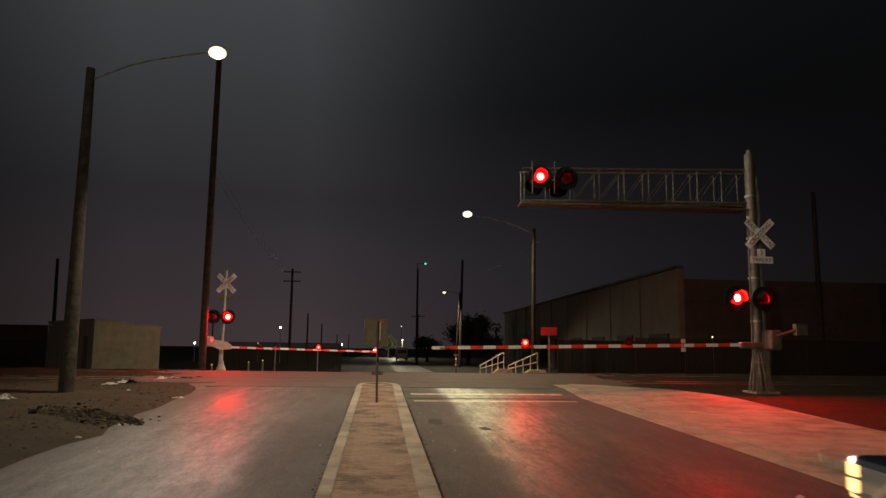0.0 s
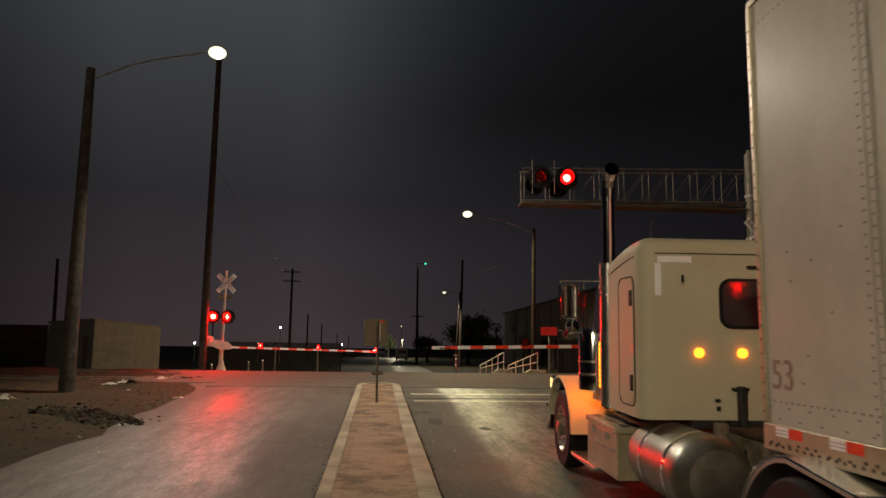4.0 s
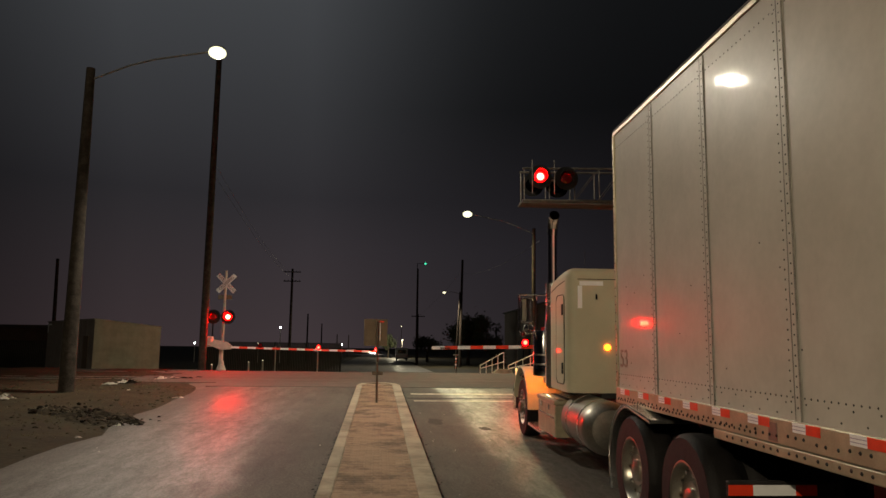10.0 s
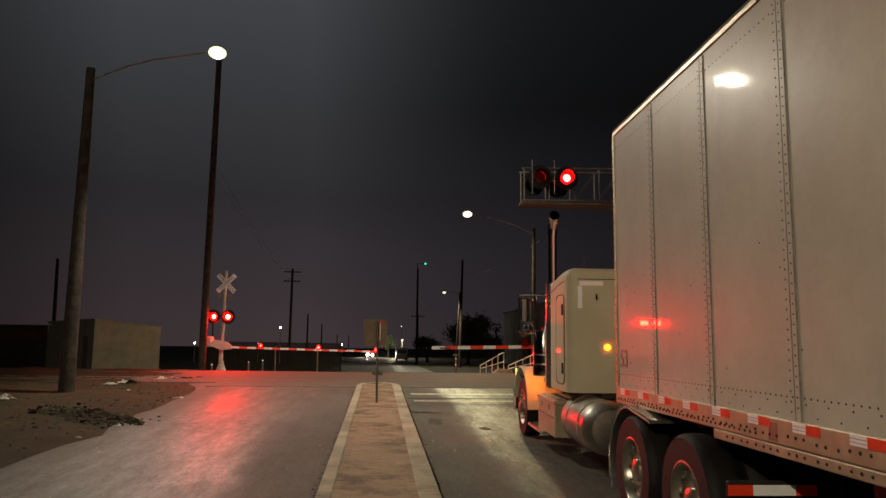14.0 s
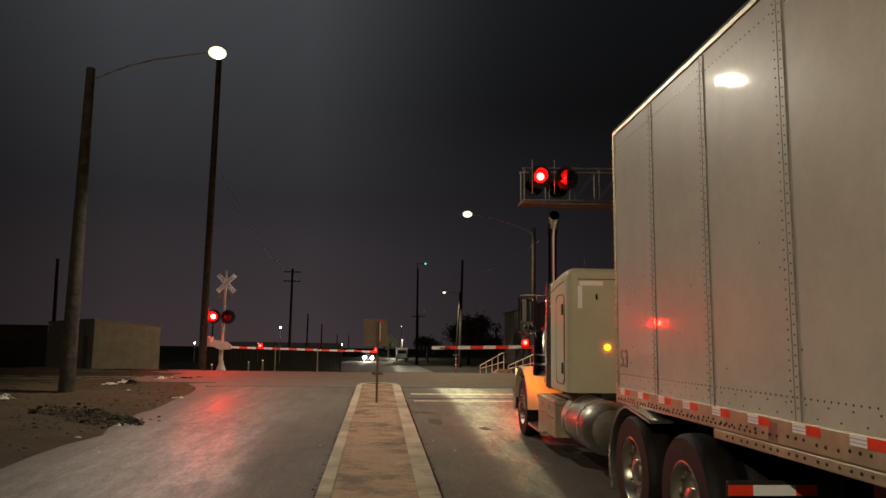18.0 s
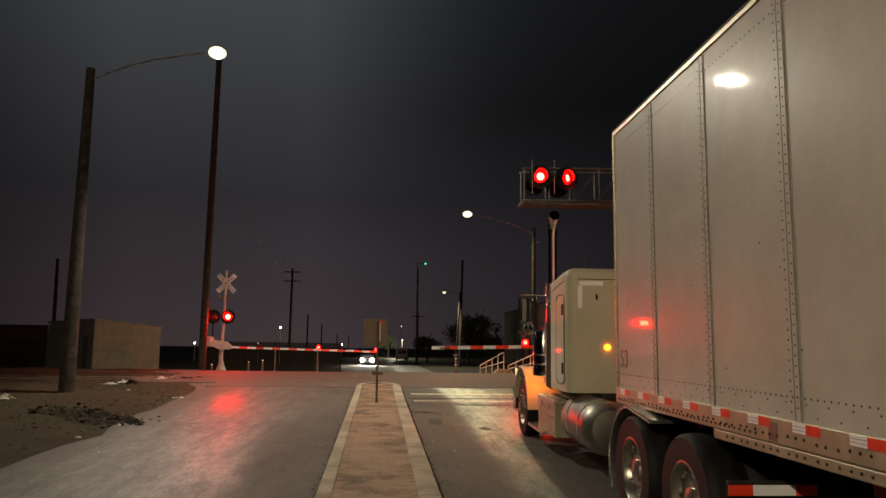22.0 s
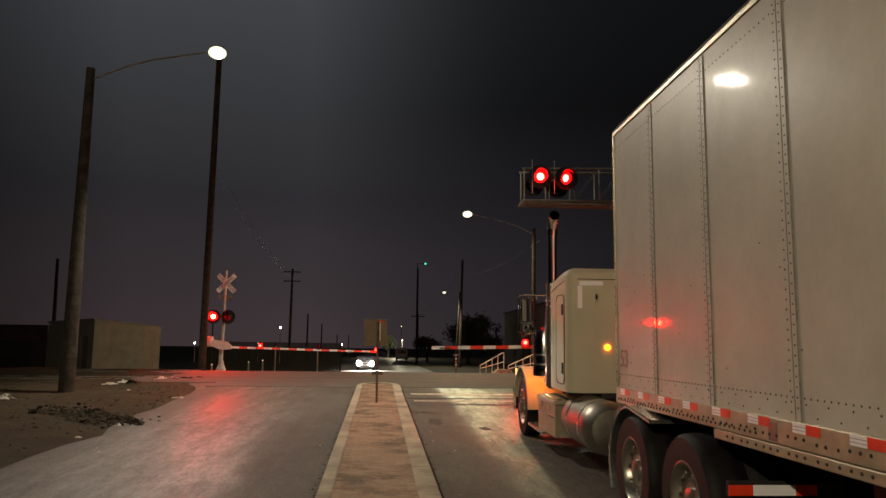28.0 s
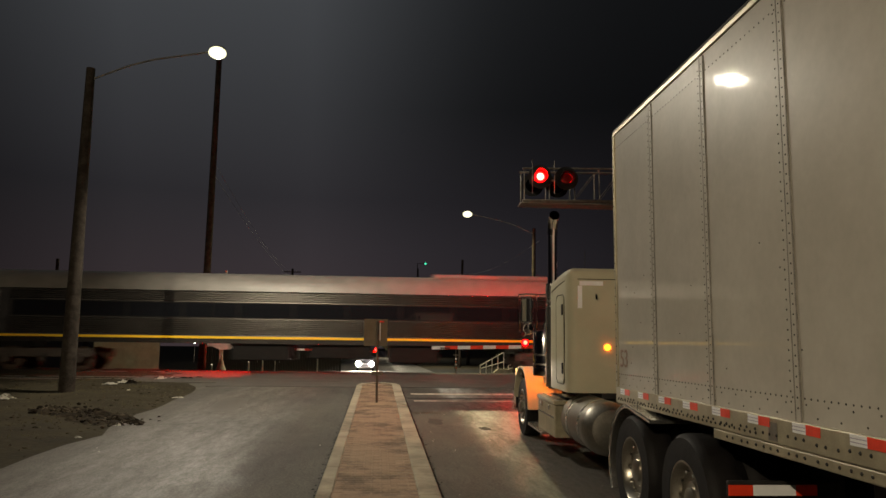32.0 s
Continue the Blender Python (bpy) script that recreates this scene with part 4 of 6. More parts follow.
# sleeper: rounded box with a roof that falls to the front
bm = box(B(), -1.2, 1.2, 0.2, 1.36, 1.035, 2.695)
vert = [e for e in bm.edges if abs((e.verts[0].co - e.verts[1].co).z) > 1]
bmesh.ops.bevel(bm, geom=vert, offset=0.14, segments=5, profile=0.5, affect="EDGES")
top = [e for e in bm.edges if e.verts[0].co.z > 2.67 and e.verts[1].co.z > 2.67 and len(e.link_faces) == 2 and any(abs(f.normal.z) < 0.5 for f in e.link_faces)]
bmesh.ops.bevel(bm, geom=top, offset=0.13, segments=5, profile=0.5, affect="EDGES")
for yy in (0.45, 0.58, 0.71, 0.84, 0.97, 1.1):
    bmesh.ops.bisect_plane(bm, geom=bm.verts[:] + bm.edges[:] + bm.faces[:], plane_co=(0, yy, 0), plane_no=(0, 1, 0))
for v in bm.verts:
    if v.co.z > 2.5:
        v.co.z -= 0.11 * max(0, (v.co.y - 0.3) / 0.94) ** 2.0
sleeper = part("sleeper", bm, "cab", tractor, "cream rounded sleeper box", smooth=True)
part("roof_seam", box(B(), -1.06, 1.06, 0.196, 0.21, 2.535, 2.545), "rubber", sleeper)
part("roof_side_seam", tube(B(), [(-1.203, 0.34, 2.52), (-1.203, 0.6, 2.5), (-1.203, 0.9, 2.46), (-1.203, 1.2, 2.41)], 0.005, 6), "rubber", sleeper)
part("rear_window", prism(B(), rounded(-0.44, 0.5, 1.88, 2.29, 0.09), "y", 0.175, 0.22), "dark_glass", sleeper, "dark sleeper rear window")
part("window_gasket", prism(B(), rounded(-0.465, 0.525, 1.855, 2.315, 0.11), "y", 0.186, 0.22), "rubber", sleeper)
part("reflective_tape", box(B(), -1.035, -0.715, 0.192, 0.203, 2.455, 2.515), "sheet_white", sleeper, "white reflective tape")
part("reflective_tape", box(B(), -1.06, -1.0, 0.192, 0.203, 2.15, 2.45), "sheet_white", sleeper, "white reflective tape")
for x in (-0.665, -0.265, 0.1):
    part("marker_lamp", lathe(B(), [(0.035, -0.045), (0.045, -0.02), (0.045, 0.01)], "y", (x, 0.2, 1.635), 18), "amber", sleeper, "round amber marker lamp")
for x0, x1, z in ((-0.2, 0.9, 2.41), (-0.53, -0.49, 1.2), (-0.38, -0.22, 1.3), (0.0, 0.9, 2.36)):
    part("rear_bracket", box(B(), x0, x1, 0.16, 0.2, z, z + 0.025, 0.006), "frame_black", sleeper)
part("support_post", box(B(), -0.335, -0.275, 0.1, 0.19, 0.98, 1.34, 0.012), "frame_black", sleeper)
part("rear_clip", box(B(), -0.52, -0.485, 0.17, 0.2, 1.12, 1.16, 0.008), "frame_black", sleeper)
for x0, x1, z0, z1 in ((-0.75, -0.42, 0.955, 1.032), (-0.4, 0.1, 0.955, 1.03)):
    part("cab_mount", box(B(), x0, x1, 0.18, 0.5, z0, z1, 0.015), "frame_black", sleeper)
part("rust_run", tube(B(), [(0.02, 0.19, 1.85), (0.1, 0.15, 1.6), (0.16, 0.12, 1.4), (0.3, 0.1, 1.15)], 0.018, 8), "rust", sleeper, "rusty brown hose run", smooth=True)
part("grab_hook", tube(B(), [(-0.82, 0.2, 2.34), (-0.82, 0.15, 2.33), (-0.82, 0.15, 2.27)], 0.012, 6), "chrome", sleeper)
# luggage door with gasket and latches on the side
part("side_door", prism(B(), rounded(0.395, 0.835, 1.155, 2.315, 0.09), "x", -1.21, -1.19), "cab", sleeper)
bm = B()
loop = [(-1.203, yy, z) for yy, z in rounded(0.37, 0.86, 1.13, 2.34, 0.1)]
tube(bm, loop + loop[:1], 0.006, 8)
part("door_gasket", bm, "rubber", sleeper, smooth=True)
for z in (1.27, 2.06):
    part("latch", box(B(), -1.228, -1.2, 0.41, 0.47, z, z + 0.15, 0.01), "frame_black", sleeper)
# cab and hood
bm = B()
prism(bm, [(1.25, 1.0), (2.65, 1.0), (2.65, 1.75), (2.4, 2.36), (2.2, 2.44), (1.25, 2.48)], "x", -1.02, 1.02)
bmesh.ops.bevel(bm, geom=[e for e in bm.edges if min(e.verts[0].co.z, e.verts[1].co.z) > 1.2], offset=0.05, segments=4, profile=0.5, affect="EDGES")
cabin = part("cab", bm, "cab", tractor, "cream cab", smooth=True)
for s in (-1, 1):
    bm = B()
    prism(bm, [(1.42, 1.72), (2.61, 1.72), (2.395, 2.33), (1.42, 2.38)], "x", s * 1.01, s * 1.03)
    part("side_window", bm, "dark_glass", cabin)
    part("door_handle", box(B(), s * 1.02, s * 1.05, 1.5, 1.67, 1.5, 1.54, 0.008), "chrome", cabin)
bm = B()
prism(bm, [(2.63, 1.8), (2.665, 1.8), (2.435, 2.34), (2.4, 2.34)], "x", -0.92, 0.92)
part("windscreen", bm, "dark_glass", cabin)
bm = B()
prof = [(-0.62, 0.9), (0.62, 0.9), (0.62, 1.56)] + [(0.46 + 0.16 * math.cos(radians(a)), 1.58 + 0.2 * math.sin(radians(a))) for a in (15, 35, 55, 75)] + [(0.2, 1.79), (-0.2, 1.79)] + [(-0.46 - 0.16 * math.cos(radians(a)), 1.58 + 0.2 * math.sin(radians(a))) for a in (75, 55, 35, 15)] + [(-0.62, 1.56)]
prism(bm, prof, "y", 2.66, 4.5)
front = [e for e in bm.edges if e.verts[0].co.y > 4.49 and e.verts[1].co.y > 4.49 and max(e.verts[0].co.z, e.verts[1].co.z) > 1.0]
bmesh.ops.bevel(bm, geom=front, offset=0.06, segments=4, profile=0.5, affect="EDGES")
part("hood", bm, "cab", tractor, "long cream hood", smooth=True)
part("grille", box(B(), -0.58, 0.58, 4.5, 4.57, 0.75, 1.7, 0.02), "chrome", tractor)
part("bumper", box(B(), -1.2, 1.2, 4.6, 4.78, 0.35, 0.75, 0.04), "chrome", tractor, "chrome front bumper")
for s in (-1, 1):
    # fender sweeping over the steer tyre
    bm = B()
    arc = [(3.65 + 0.73 * math.cos(a), 0.53 + 0.69 * math.sin(a)) for a in [radians(8 + 6.88 * k) for k in range(26)]]
    arc2 = [(3.65 + 0.69 * math.cos(a), 0.53 + 0.65 * math.sin(a)) for a in [radians(8 + 6.88 * k) for k in range(26)]]
    prism(bm, arc + arc2[::-1], "x", s * 0.62, s * 1.24)
    lip = [e for e in bm.edges if len(e.link_faces) == 2 and abs(e.verts[0].co.x - e.verts[1].co.x) < 0.001 and abs(abs(e.verts[0].co.x) - 1.24) < 0.01]
    bmesh.ops.bevel(bm, geom=lip, offset=0.018, segments=3, profile=0.5, affect="EDGES")
    part("fender", bm, "cab", tractor, "rounded cream front fender", smooth=True)
    bm = B()
    prism(bm, arc2 + [(2.9, 0.9)], "x", s * 0.6, s * 0.63)
    part("fender_apron", bm, "frame_black", tractor)
    wheel(tractor, s * 1.05, 3.65, 0.51, 0.51, 0.3, s, "wheel_alu", "steer_wheel", True)
    part("headlamp", box(B(), s * 0.9, s * 1.19, 4.0, 4.42, 0.98, 1.18, 0.04), "chrome", tractor, "chrome headlamp pod")
    part("headlamp_lens", box(B(), s * 0.93, s * 1.16, 4.421, 4.44, 0.97, 1.13, 0.005), "truck_lamp", tractor, "lit headlamp")
    for z in (1.01, 1.085):
        part("turn_lamp", box(B(), s * 1.191, s * 1.2, 4.33, 4.4, z, z + 0.06, 0.003), "truck_lamp", tractor, "lit warm side lamp")
    part("hood_reflector", lathe(B(), [(0.004, -0.014), (0.045, -0.01), (0.05, 0.0)], "x", (0, 0, 0), 18), "red_off", tractor, "round red side reflector", at=(s * 0.622, 3.3, 1.5))
    # air cleaner canister with LED strip
    ac = part("air_cleaner", lathe(B(), [(0.1, 0), (0.19, 0.03), (0.19, 0.7), (0.17, 0.75), (0.06, 0.76)], "z", (s * 1.05, 2.42, 1.1), 24), "chrome", tractor, "chrome air cleaner canister", smooth=True)
    for z in (1.3, 1.45):
        part("clamp_band", lathe(B(), [(0.196, 0), (0.196, 0.03)], "z", (s * 1.05, 2.42, z), 24), "alu", ac, smooth=True)
    for k in range(9):
        part("led", box(B(), s * 1.025, s * 1.05, 2.212, 2.222, 1.17 + 0.06 * k, 1.215 + 0.06 * k, 0.004), "amber_small", ac)
        part("led", box(B(), s * 0.98, s * 1.05, 2.615, 2.635, 1.22 + 0.055 * k, 1.255 + 0.055 * k, 0.005), "amber_led", ac)
    part("led_bar", box(B(), s * 1.02, s * 1.056, 2.223, 2.24, 1.14, 1.72, 0.006), "chrome", ac, "chrome lamp bar")
    # stack: heat shield and curved chrome pipe
    part("stack_pipe", rod(B(), (s * 1.12, 1.5, 1.0), (s * 1.12, 1.5, 3.37), 0.072, 0.072, 20), "chrome", tractor, "chrome exhaust stack", smooth=True)
    bm = B()
    tube(bm, [(s * 1.12, 1.5, 3.3), (s * 1.12, 1.49, 3.41), (s * 1.12, 1.455, 3.5), (s * 1.12, 1.4, 3.56), (s * 1.12, 1.33, 3.585)], 0.08, 18)
    part("stack_elbow", bm, "chrome", tractor, smooth=True)
    # flat black disc paints the shade inside the closed pipe end
    part("stack_mouth", rod(B(), (s * 1.12, 1.345, 3.58), (s * 1.12, 1.322, 3.588), 0.072, 0.072, 18), "void_black", tractor, "black disc painted as a hollow pipe end")
    part("heat_shield", rod(B(), (s * 1.12, 1.5, 1.02), (s * 1.12, 1.5, 2.56), 0.1, 0.1, 20), "alu", tractor, smooth=True)
    # mirror
    mi = part("mirror_housing", box(B(), s * 1.27, s * 1.45, 2.34, 2.42, 1.98, 2.38, 0.03), "frame_black", tractor, "west coast mirror with a chrome rim")
    loop = [(s * x, 2.335, z) for x, z in rounded(1.27, 1.45, 1.98, 2.38, 0.03, 3)]
    part("mirror_rim", tube(B(), loop + loop[:1], 0.012, 8), "chrome", mi, smooth=True)
    part("mirror_glass", box(B(), s * 1.282, s * 1.438, 2.33, 2.338, 1.995, 2.365, 0.003), "mirror", mi)
    part("round_mirror", lathe(B(), [(0.02, 0.05), (0.075, 0.04), (0.09, 0.0), (0.085, -0.012), (0.078, -0.012)], "y", (s * 1.33, 2.36, 1.88), 24, False), "chrome", mi, smooth=True)
    part("round_glass", lathe(B(), [(0.002, -0.014), (0.05, -0.008), (0.078, 0.0)], "y", (s * 1.33, 2.355, 1.88), 24, False), "mirror", mi, smooth=True)
    part("mirror_lamp", lathe(B(), [(0.004, -0.05), (0.03, -0.04), (0.045, 0.0), (0.03, 0.035)], "y", (s * 1.42, 2.36, 1.79), 16), "red_off", mi, "round red lamp under the mirror", smooth=True)
    bm = tube(B(), [(s * 1.0, 2.3, 2.43), (s * 1.36, 2.38, 2.44), (s * 1.48, 2.38, 2.43), (s * 1.48, 2.38, 1.84), (s * 1.36, 2.38, 1.8), (s * 1.0, 2.3, 1.86)], 0.014, 8)
    part("mirror_bracket", bm, "chrome", tractor, smooth=True)
    part("grab_handle", tube(B(), [(s * 1.02, 2.0, 1.74), (s * 1.07, 2.0, 1.78), (s * 1.07, 2.0, 2.2), (s * 1.02, 2.0, 2.24)], 0.016, 8), "chrome", tractor, smooth=True)
    part("inner_strut", tube(B(), [(s * 1.2, 2.35, 2.43), (s * 1.2, 2.36, 1.8), (s * 1.03, 2.3, 1.72)], 0.011, 8), "chrome", tractor, smooth=True)
    # battery box, step and fuel tank
    sb = part("step_box", box(B(), s * 0.72, s * 1.2, 1.0, 2.2, 0.34, 0.79, 0.015), "rail_alu", tractor, "aluminium step box")
    part("lid", box(B(), s * 0.7, s * 1.215, 0.985, 2.21, 0.796, 0.86, 0.012), "rail_alu", sb)
    for k in range(3):
        part("tread_strip", box(B(), s * (0.8 + 0.13 * k), s * (0.88 + 0.13 * k), 1.04, 2.16, 0.861, 0.869, 0.003), "frame_black" if k == 1 else "alu", sb)
    part("hinge_strip", box(B(), s * 1.201, s * 1.207, 1.05, 2.15, 0.6, 0.63, 0.002), "alu", sb)
    for yy in (1.3, 1.85):
        part("latch", box(B(), s * 1.201, s * 1.222, yy, yy + 0.07, 0.7, 0.775, 0.006), "chrome", sb)
    for z in (0.3,):
        part("step", box(B(), s * 0.85, s * 1.26, 1.7, 2.8, z, z + 0.05, 0.012), "alu", tractor)
    tank = part("fuel_tank", lathe(B(), [(0.1, -0.7), (0.24, -0.67), (0.32, -0.57), (0.33, -0.46), (0.33, 0.6), (0.31, 0.68)], "y", (s * 0.86, 0.05, 0.66), 32), "tank_alu", tractor, "polished aluminium fuel tank", smooth=True)
    for yy in (-0.25, 0.35):
        part("tank_strap", lathe(B(), [(0.336, -0.03), (0.336, 0.03)], "y", (s * 0.86, yy, 0.66), 32), "chrome", tank, smooth=True)
    part("frame_rail", box(B(), s * 0.36, s * 0.46, -4.4, 4.5, 0.68, 0.95, 0.01), "frame_black", tractor)
    for yy in (-2.35, -3.64):
        wheel(tractor, s * 1.06, yy, 0.52, 0.52, 0.27, s, "wheel_alu", "drive_wheel")
        wheel(tractor, s * 0.74, yy, 0.52, 0.52, 0.27, s, "frame_black", "drive_wheel")
    bm = B()
    bend = [radians(-28 + 10.5 * k) for k in range(12)]
    arc = [(-2.35 + 0.63 * math.cos(a), 0.52 + 0.61 * math.sin(a)) for a in bend] + [(-2.95, 1.06)]
    arc2 = [(-2.35 + 0.6 * math.cos(a), 0.52 + 0.58 * math.sin(a)) for a in bend] + [(-2.95, 1.03)]
    prism(bm, arc + arc2[::-1], "x", s * 0.6, s * 1.22)
    qf = part("quarter_fender", bm, "alu", tractor, "polished quarter fender", smooth=True)
    part("rolled_edge", tube(B(), [(s * 1.222, y, z) for y, z in arc], 0.01, 8), "chrome", qf, smooth=True)
    part("fender_bracket", rod(B(), (s * 0.45, -1.72, 0.75), (s * 1.1, -1.76, 0.75), 0.025, 0.025, 8), "frame_black", qf, smooth=True)
    part("mud_flap", box(B(), s * 0.6, s * 1.2, -4.4, -4.385, 0.15, 0.62, 0.004), "rubber", tractor)
    part("flap_tape", box(B(), s * 0.58, s * 0.73, -4.43, -4.42, 0.735, 0.805), "sheet_red", tractor, "red reflective tape")
    part("flap_tape", box(B(), s * 0.731, s * 1.03, -4.43, -4.42, 0.735, 0.805), "sheet_white", tractor, "white reflective tape")
    part("flap_tape", box(B(), s * 1.031, s * 1.2, -4.43, -4.42, 0.735, 0.805), "sheet_red", tractor, "red reflective tape")
    part("flap_bracket", box(B(), s * 0.4, s * 1.2, -4.418, -4.38, 0.72, 0.83, 0.01), "frame_black", tractor)
part("deck_plate", box(B(), -0.5, 0.5, -1.0, 0.0, 0.96, 1.0, 0.01), "rust", tractor, "rusty deck plate")
part("frame_cover", box(B(), -0.5, -0.465, -1.6, 0.05, 0.66, 0.95, 0.01), "grimy_cream", tractor, "grimy pale frame cover")
for y0, z0, w, h in ((-0.2, 0.78, 0.05, 0.07), (-0.34, 0.74, 0.05, 0.12), (-0.75, 0.8, 0.08, 0.06), (-1.2, 0.76, 0.06, 0.1)):
    part("cover_slot", box(B(), -0.508, -0.501, y0, y0 + w, z0, z0 + h, 0.002), "frame_black", tractor)
part("frame_gusset", box(B(), -0.56, -0.46, 0.06, 0.2, 0.6, 1.02, 0.012), "grimy_cream", tractor, "grimy pale mounting gusset")
for k, x in enumerate((-0.1, 0.05, 0.2)):
    bm = tube(B(), [(x, 0.0, 1.75), (x + 0.05, -0.35, 1.35), (x - 0.05, -0.8, 1.3), (x, -1.3, 1.55)], 0.012, 8)
    part("air_hose", bm, "rust", tractor, "thin dirty brown air hose", smooth=True)
part("fifth_wheel", box(B(), -0.45, 0.45, -3.5, -2.5, 0.97, 1.1, 0.03), "frame_black", tractor)
for yy in (-2.35, -3.64):
    part("axle", rod(B(), (-1.0, yy, 0.52), (1.0, yy, 0.52), 0.09, 0.09, 12), "frame_black", tractor)
part("antenna", rod(B(), (-0.55, 1.75, 2.5), (-0.55, 1.75, 3.1), 0.006, 0.004, 6), "frame_black", tractor)

# ---- trailer ----
trailer = thing("box_trailer", pose(*TRAILER_END, 0.35, 0, -1.17), "long white box trailer with riveted seams and red-white tape", "trailer")
LEN, WID, ZB, ZT = 16.15, 2.59, 1.125, 4.065
part("box_body", box(B(), 0.012, WID - 0.012, -LEN, -0.01, ZB + 0.05, ZT - 0.02), "trailer", trailer, "white sheet metal box")
part("top_rail", box(B(), -0.002, 0.04, -LEN, 0.012, ZT - 0.05, ZT - 0.006, 0.004), "rail_alu", trailer)
part("top_rail", box(B(), WID - 0.04, WID + 0.012, -LEN, 0.012, ZT - 0.05, ZT - 0.006, 0.01), "rail_alu", trailer)
part("roof_cap", box(B(), 0.0, WID, -LEN, 0.0, ZT - 0.006, ZT + 0.02, 0.006), "roofing", trailer, "dark roof edge")
part("top_front_rail", box(B(), 0.04, WID - 0.04, -0.05, 0.014, ZT - 0.05, ZT - 0.006, 0.01), "rail_alu", trailer)
for x in (-0.014, WID - 0.026):
    part("corner_post", box(B(), x + 0.006, x + 0.04, -0.035, 0.012, ZB + 0.135, ZT - 0.052, 0.008), "rail_alu", trailer)
    part("bottom_rail", box(B(), x, x + 0.04, -LEN, 0.0, ZB - 0.03, ZB + 0.13, 0.008), "rail_alu", trailer, "riveted aluminium bottom rail")
    part("lower_rail", box(B(), x + 0.002, x + 0.042, -LEN, -2.36, ZB - 0.105, ZB - 0.034, 0.008), "rail_alu", trailer, "bolted aluminium side rail")
    part("data_plate", box(B(), x - 0.002 if x < 1 else x + 0.04, x if x < 1 else x + 0.042, -3.28, -3.17, ZB - 0.015, ZB + 0.1), "tank_alu", trailer, "small grey plate")
POSTS = [1.17 * k - 0.015 for k in range(1, 14)]
for yy in POSTS:
    part("side_post", box(B(), 0.0045, 0.012, -yy - 0.026, -yy + 0.026, ZB + 0.13, ZT - 0.06, 0.0012), "trailer", trailer)
    for dy in (-0.03, 0.03):
        part("seam", box(B(), 0.0018, 0.012, -yy + dy - 0.002, -yy + dy + 0.002, ZB + 0.13, ZT - 0.06), "seam", trailer)


def rivets(name, places, r, parent, material):
    """Low domed rivet heads on the left side, joined."""
    vs, fs = [], []
    for x, yy, z in places:
        b = len(vs)
        for k in range(6):
            a = 1.0472 * k
            vs.append((x, yy + r * math.cos(a), z + r * math.sin(a)))
        for k in range(6):
            a = 1.0472 * k
            vs.append((x - r * 0.5, yy + r * 0.55 * math.cos(a), z + r * 0.55 * math.sin(a)))
        for k in range(6):
            fs.append((b + k, b + (k + 1) % 6, b + 6 + (k + 1) % 6, b + 6 + k))
        fs.append(tuple(b + 6 + k for k in range(6)))
    me = bpy.data.meshes.new(name)
    me.from_pydata(vs, [], fs)
    me.materials.append(M[material])
    ob = new(name, me)
    ob.parent = parent
    return tagged(ob, kind="stuff")


spots = []
rng0 = random.Random(5)
for yy in POSTS:
    z = ZB + 0.18
    while z < ZT - 0.15:
        spots.append((0.0045, -yy, z + 0.03))
        spots.append((0.012, -yy + 0.085, z))
        z += 0.062
for k in range(int(LEN / 0.065)):
    spots.append((0.012, -0.05 - 0.065 * k, ZB + 0.27))
    spots.append((0.012, -0.05 - 0.065 * k, ZT - 0.2))
for k in range(int(LEN / 0.11)):
    spots.append((0.012, -0.05 - 0.11 * k, ZB + (0.165 if k % 2 else 0.235)))
for k in range(45):
    spots.append((0.012, -rng0.uniform(0.3, LEN - 0.3), rng0.uniform(ZB + 0.35, ZB + 1.3)))
rivets("rivets", spots, 0.0075, trailer, "rivet")
spots = []
bolts = []
for k in range(int(LEN / 0.3)):
    for dy in (0.0, 0.085, 0.17 if k % 3 else 0.2):
        yy = -0.1 - 0.3 * k - dy
        bolts.append((-0.014, yy, ZB + 0.022 + (0.012 if k % 2 else 0.0)))
        if yy < -2.5:
            bolts.append((-0.012, yy, ZB - 0.068))
    if k * 0.3 < 3:
        for j in range(4):
            bolts.append((-0.014, -0.08 - 0.3 * k - 0.075 * j, ZB + 0.008))
rivets("rail_bolts", bolts, 0.0125, trailer, "frame_black")
z = ZB + 0.2
while z < ZT - 0.15:
    spots.append((-0.008, -0.015, z))
    z += 0.09
rivets("rail_rivets", spots, 0.0085, trailer, "frame_black")
yy, k = 0.16, 0
while yy < LEN - 0.5:
    part("tape", box(B(), -0.018, -0.0142, -yy - 0.14, -yy, ZB + 0.066, ZB + 0.124), "sheet_white", trailer, "white reflective tape")
    part("tape", box(B(), -0.018, -0.0142, -yy - 0.281, -yy - 0.141, ZB + 0.066, ZB + 0.124), "sheet_red", trailer, "red reflective tape")
    if yy < 9.0:
        for dz in (0.082, 0.102):
            part("tape_rib", box(B(), -0.0192, -0.0181, -yy - 0.139, -yy - 0.001, ZB + dz, ZB + dz + 0.004), "mauve", trailer)
    yy += 0.55
    k += 1
ob = text_mesh("53", 0.26, "faint_letter", "lettering", trailer, pose(0.008, -0.22, 1.55, 90, 0, -90))
for s in (0.35, WID - 0.35):
    part("landing_leg", box(B(), s - 0.08, s + 0.08, -3.9, -3.74, 0.35, ZB, 0.02), "frame_black", trailer)
    part("slider_rail", box(B(), s - 0.06, s + 0.06, -15.5, -9.0, 0.86, ZB - 0.06, 0.01), "frame_black", trailer)
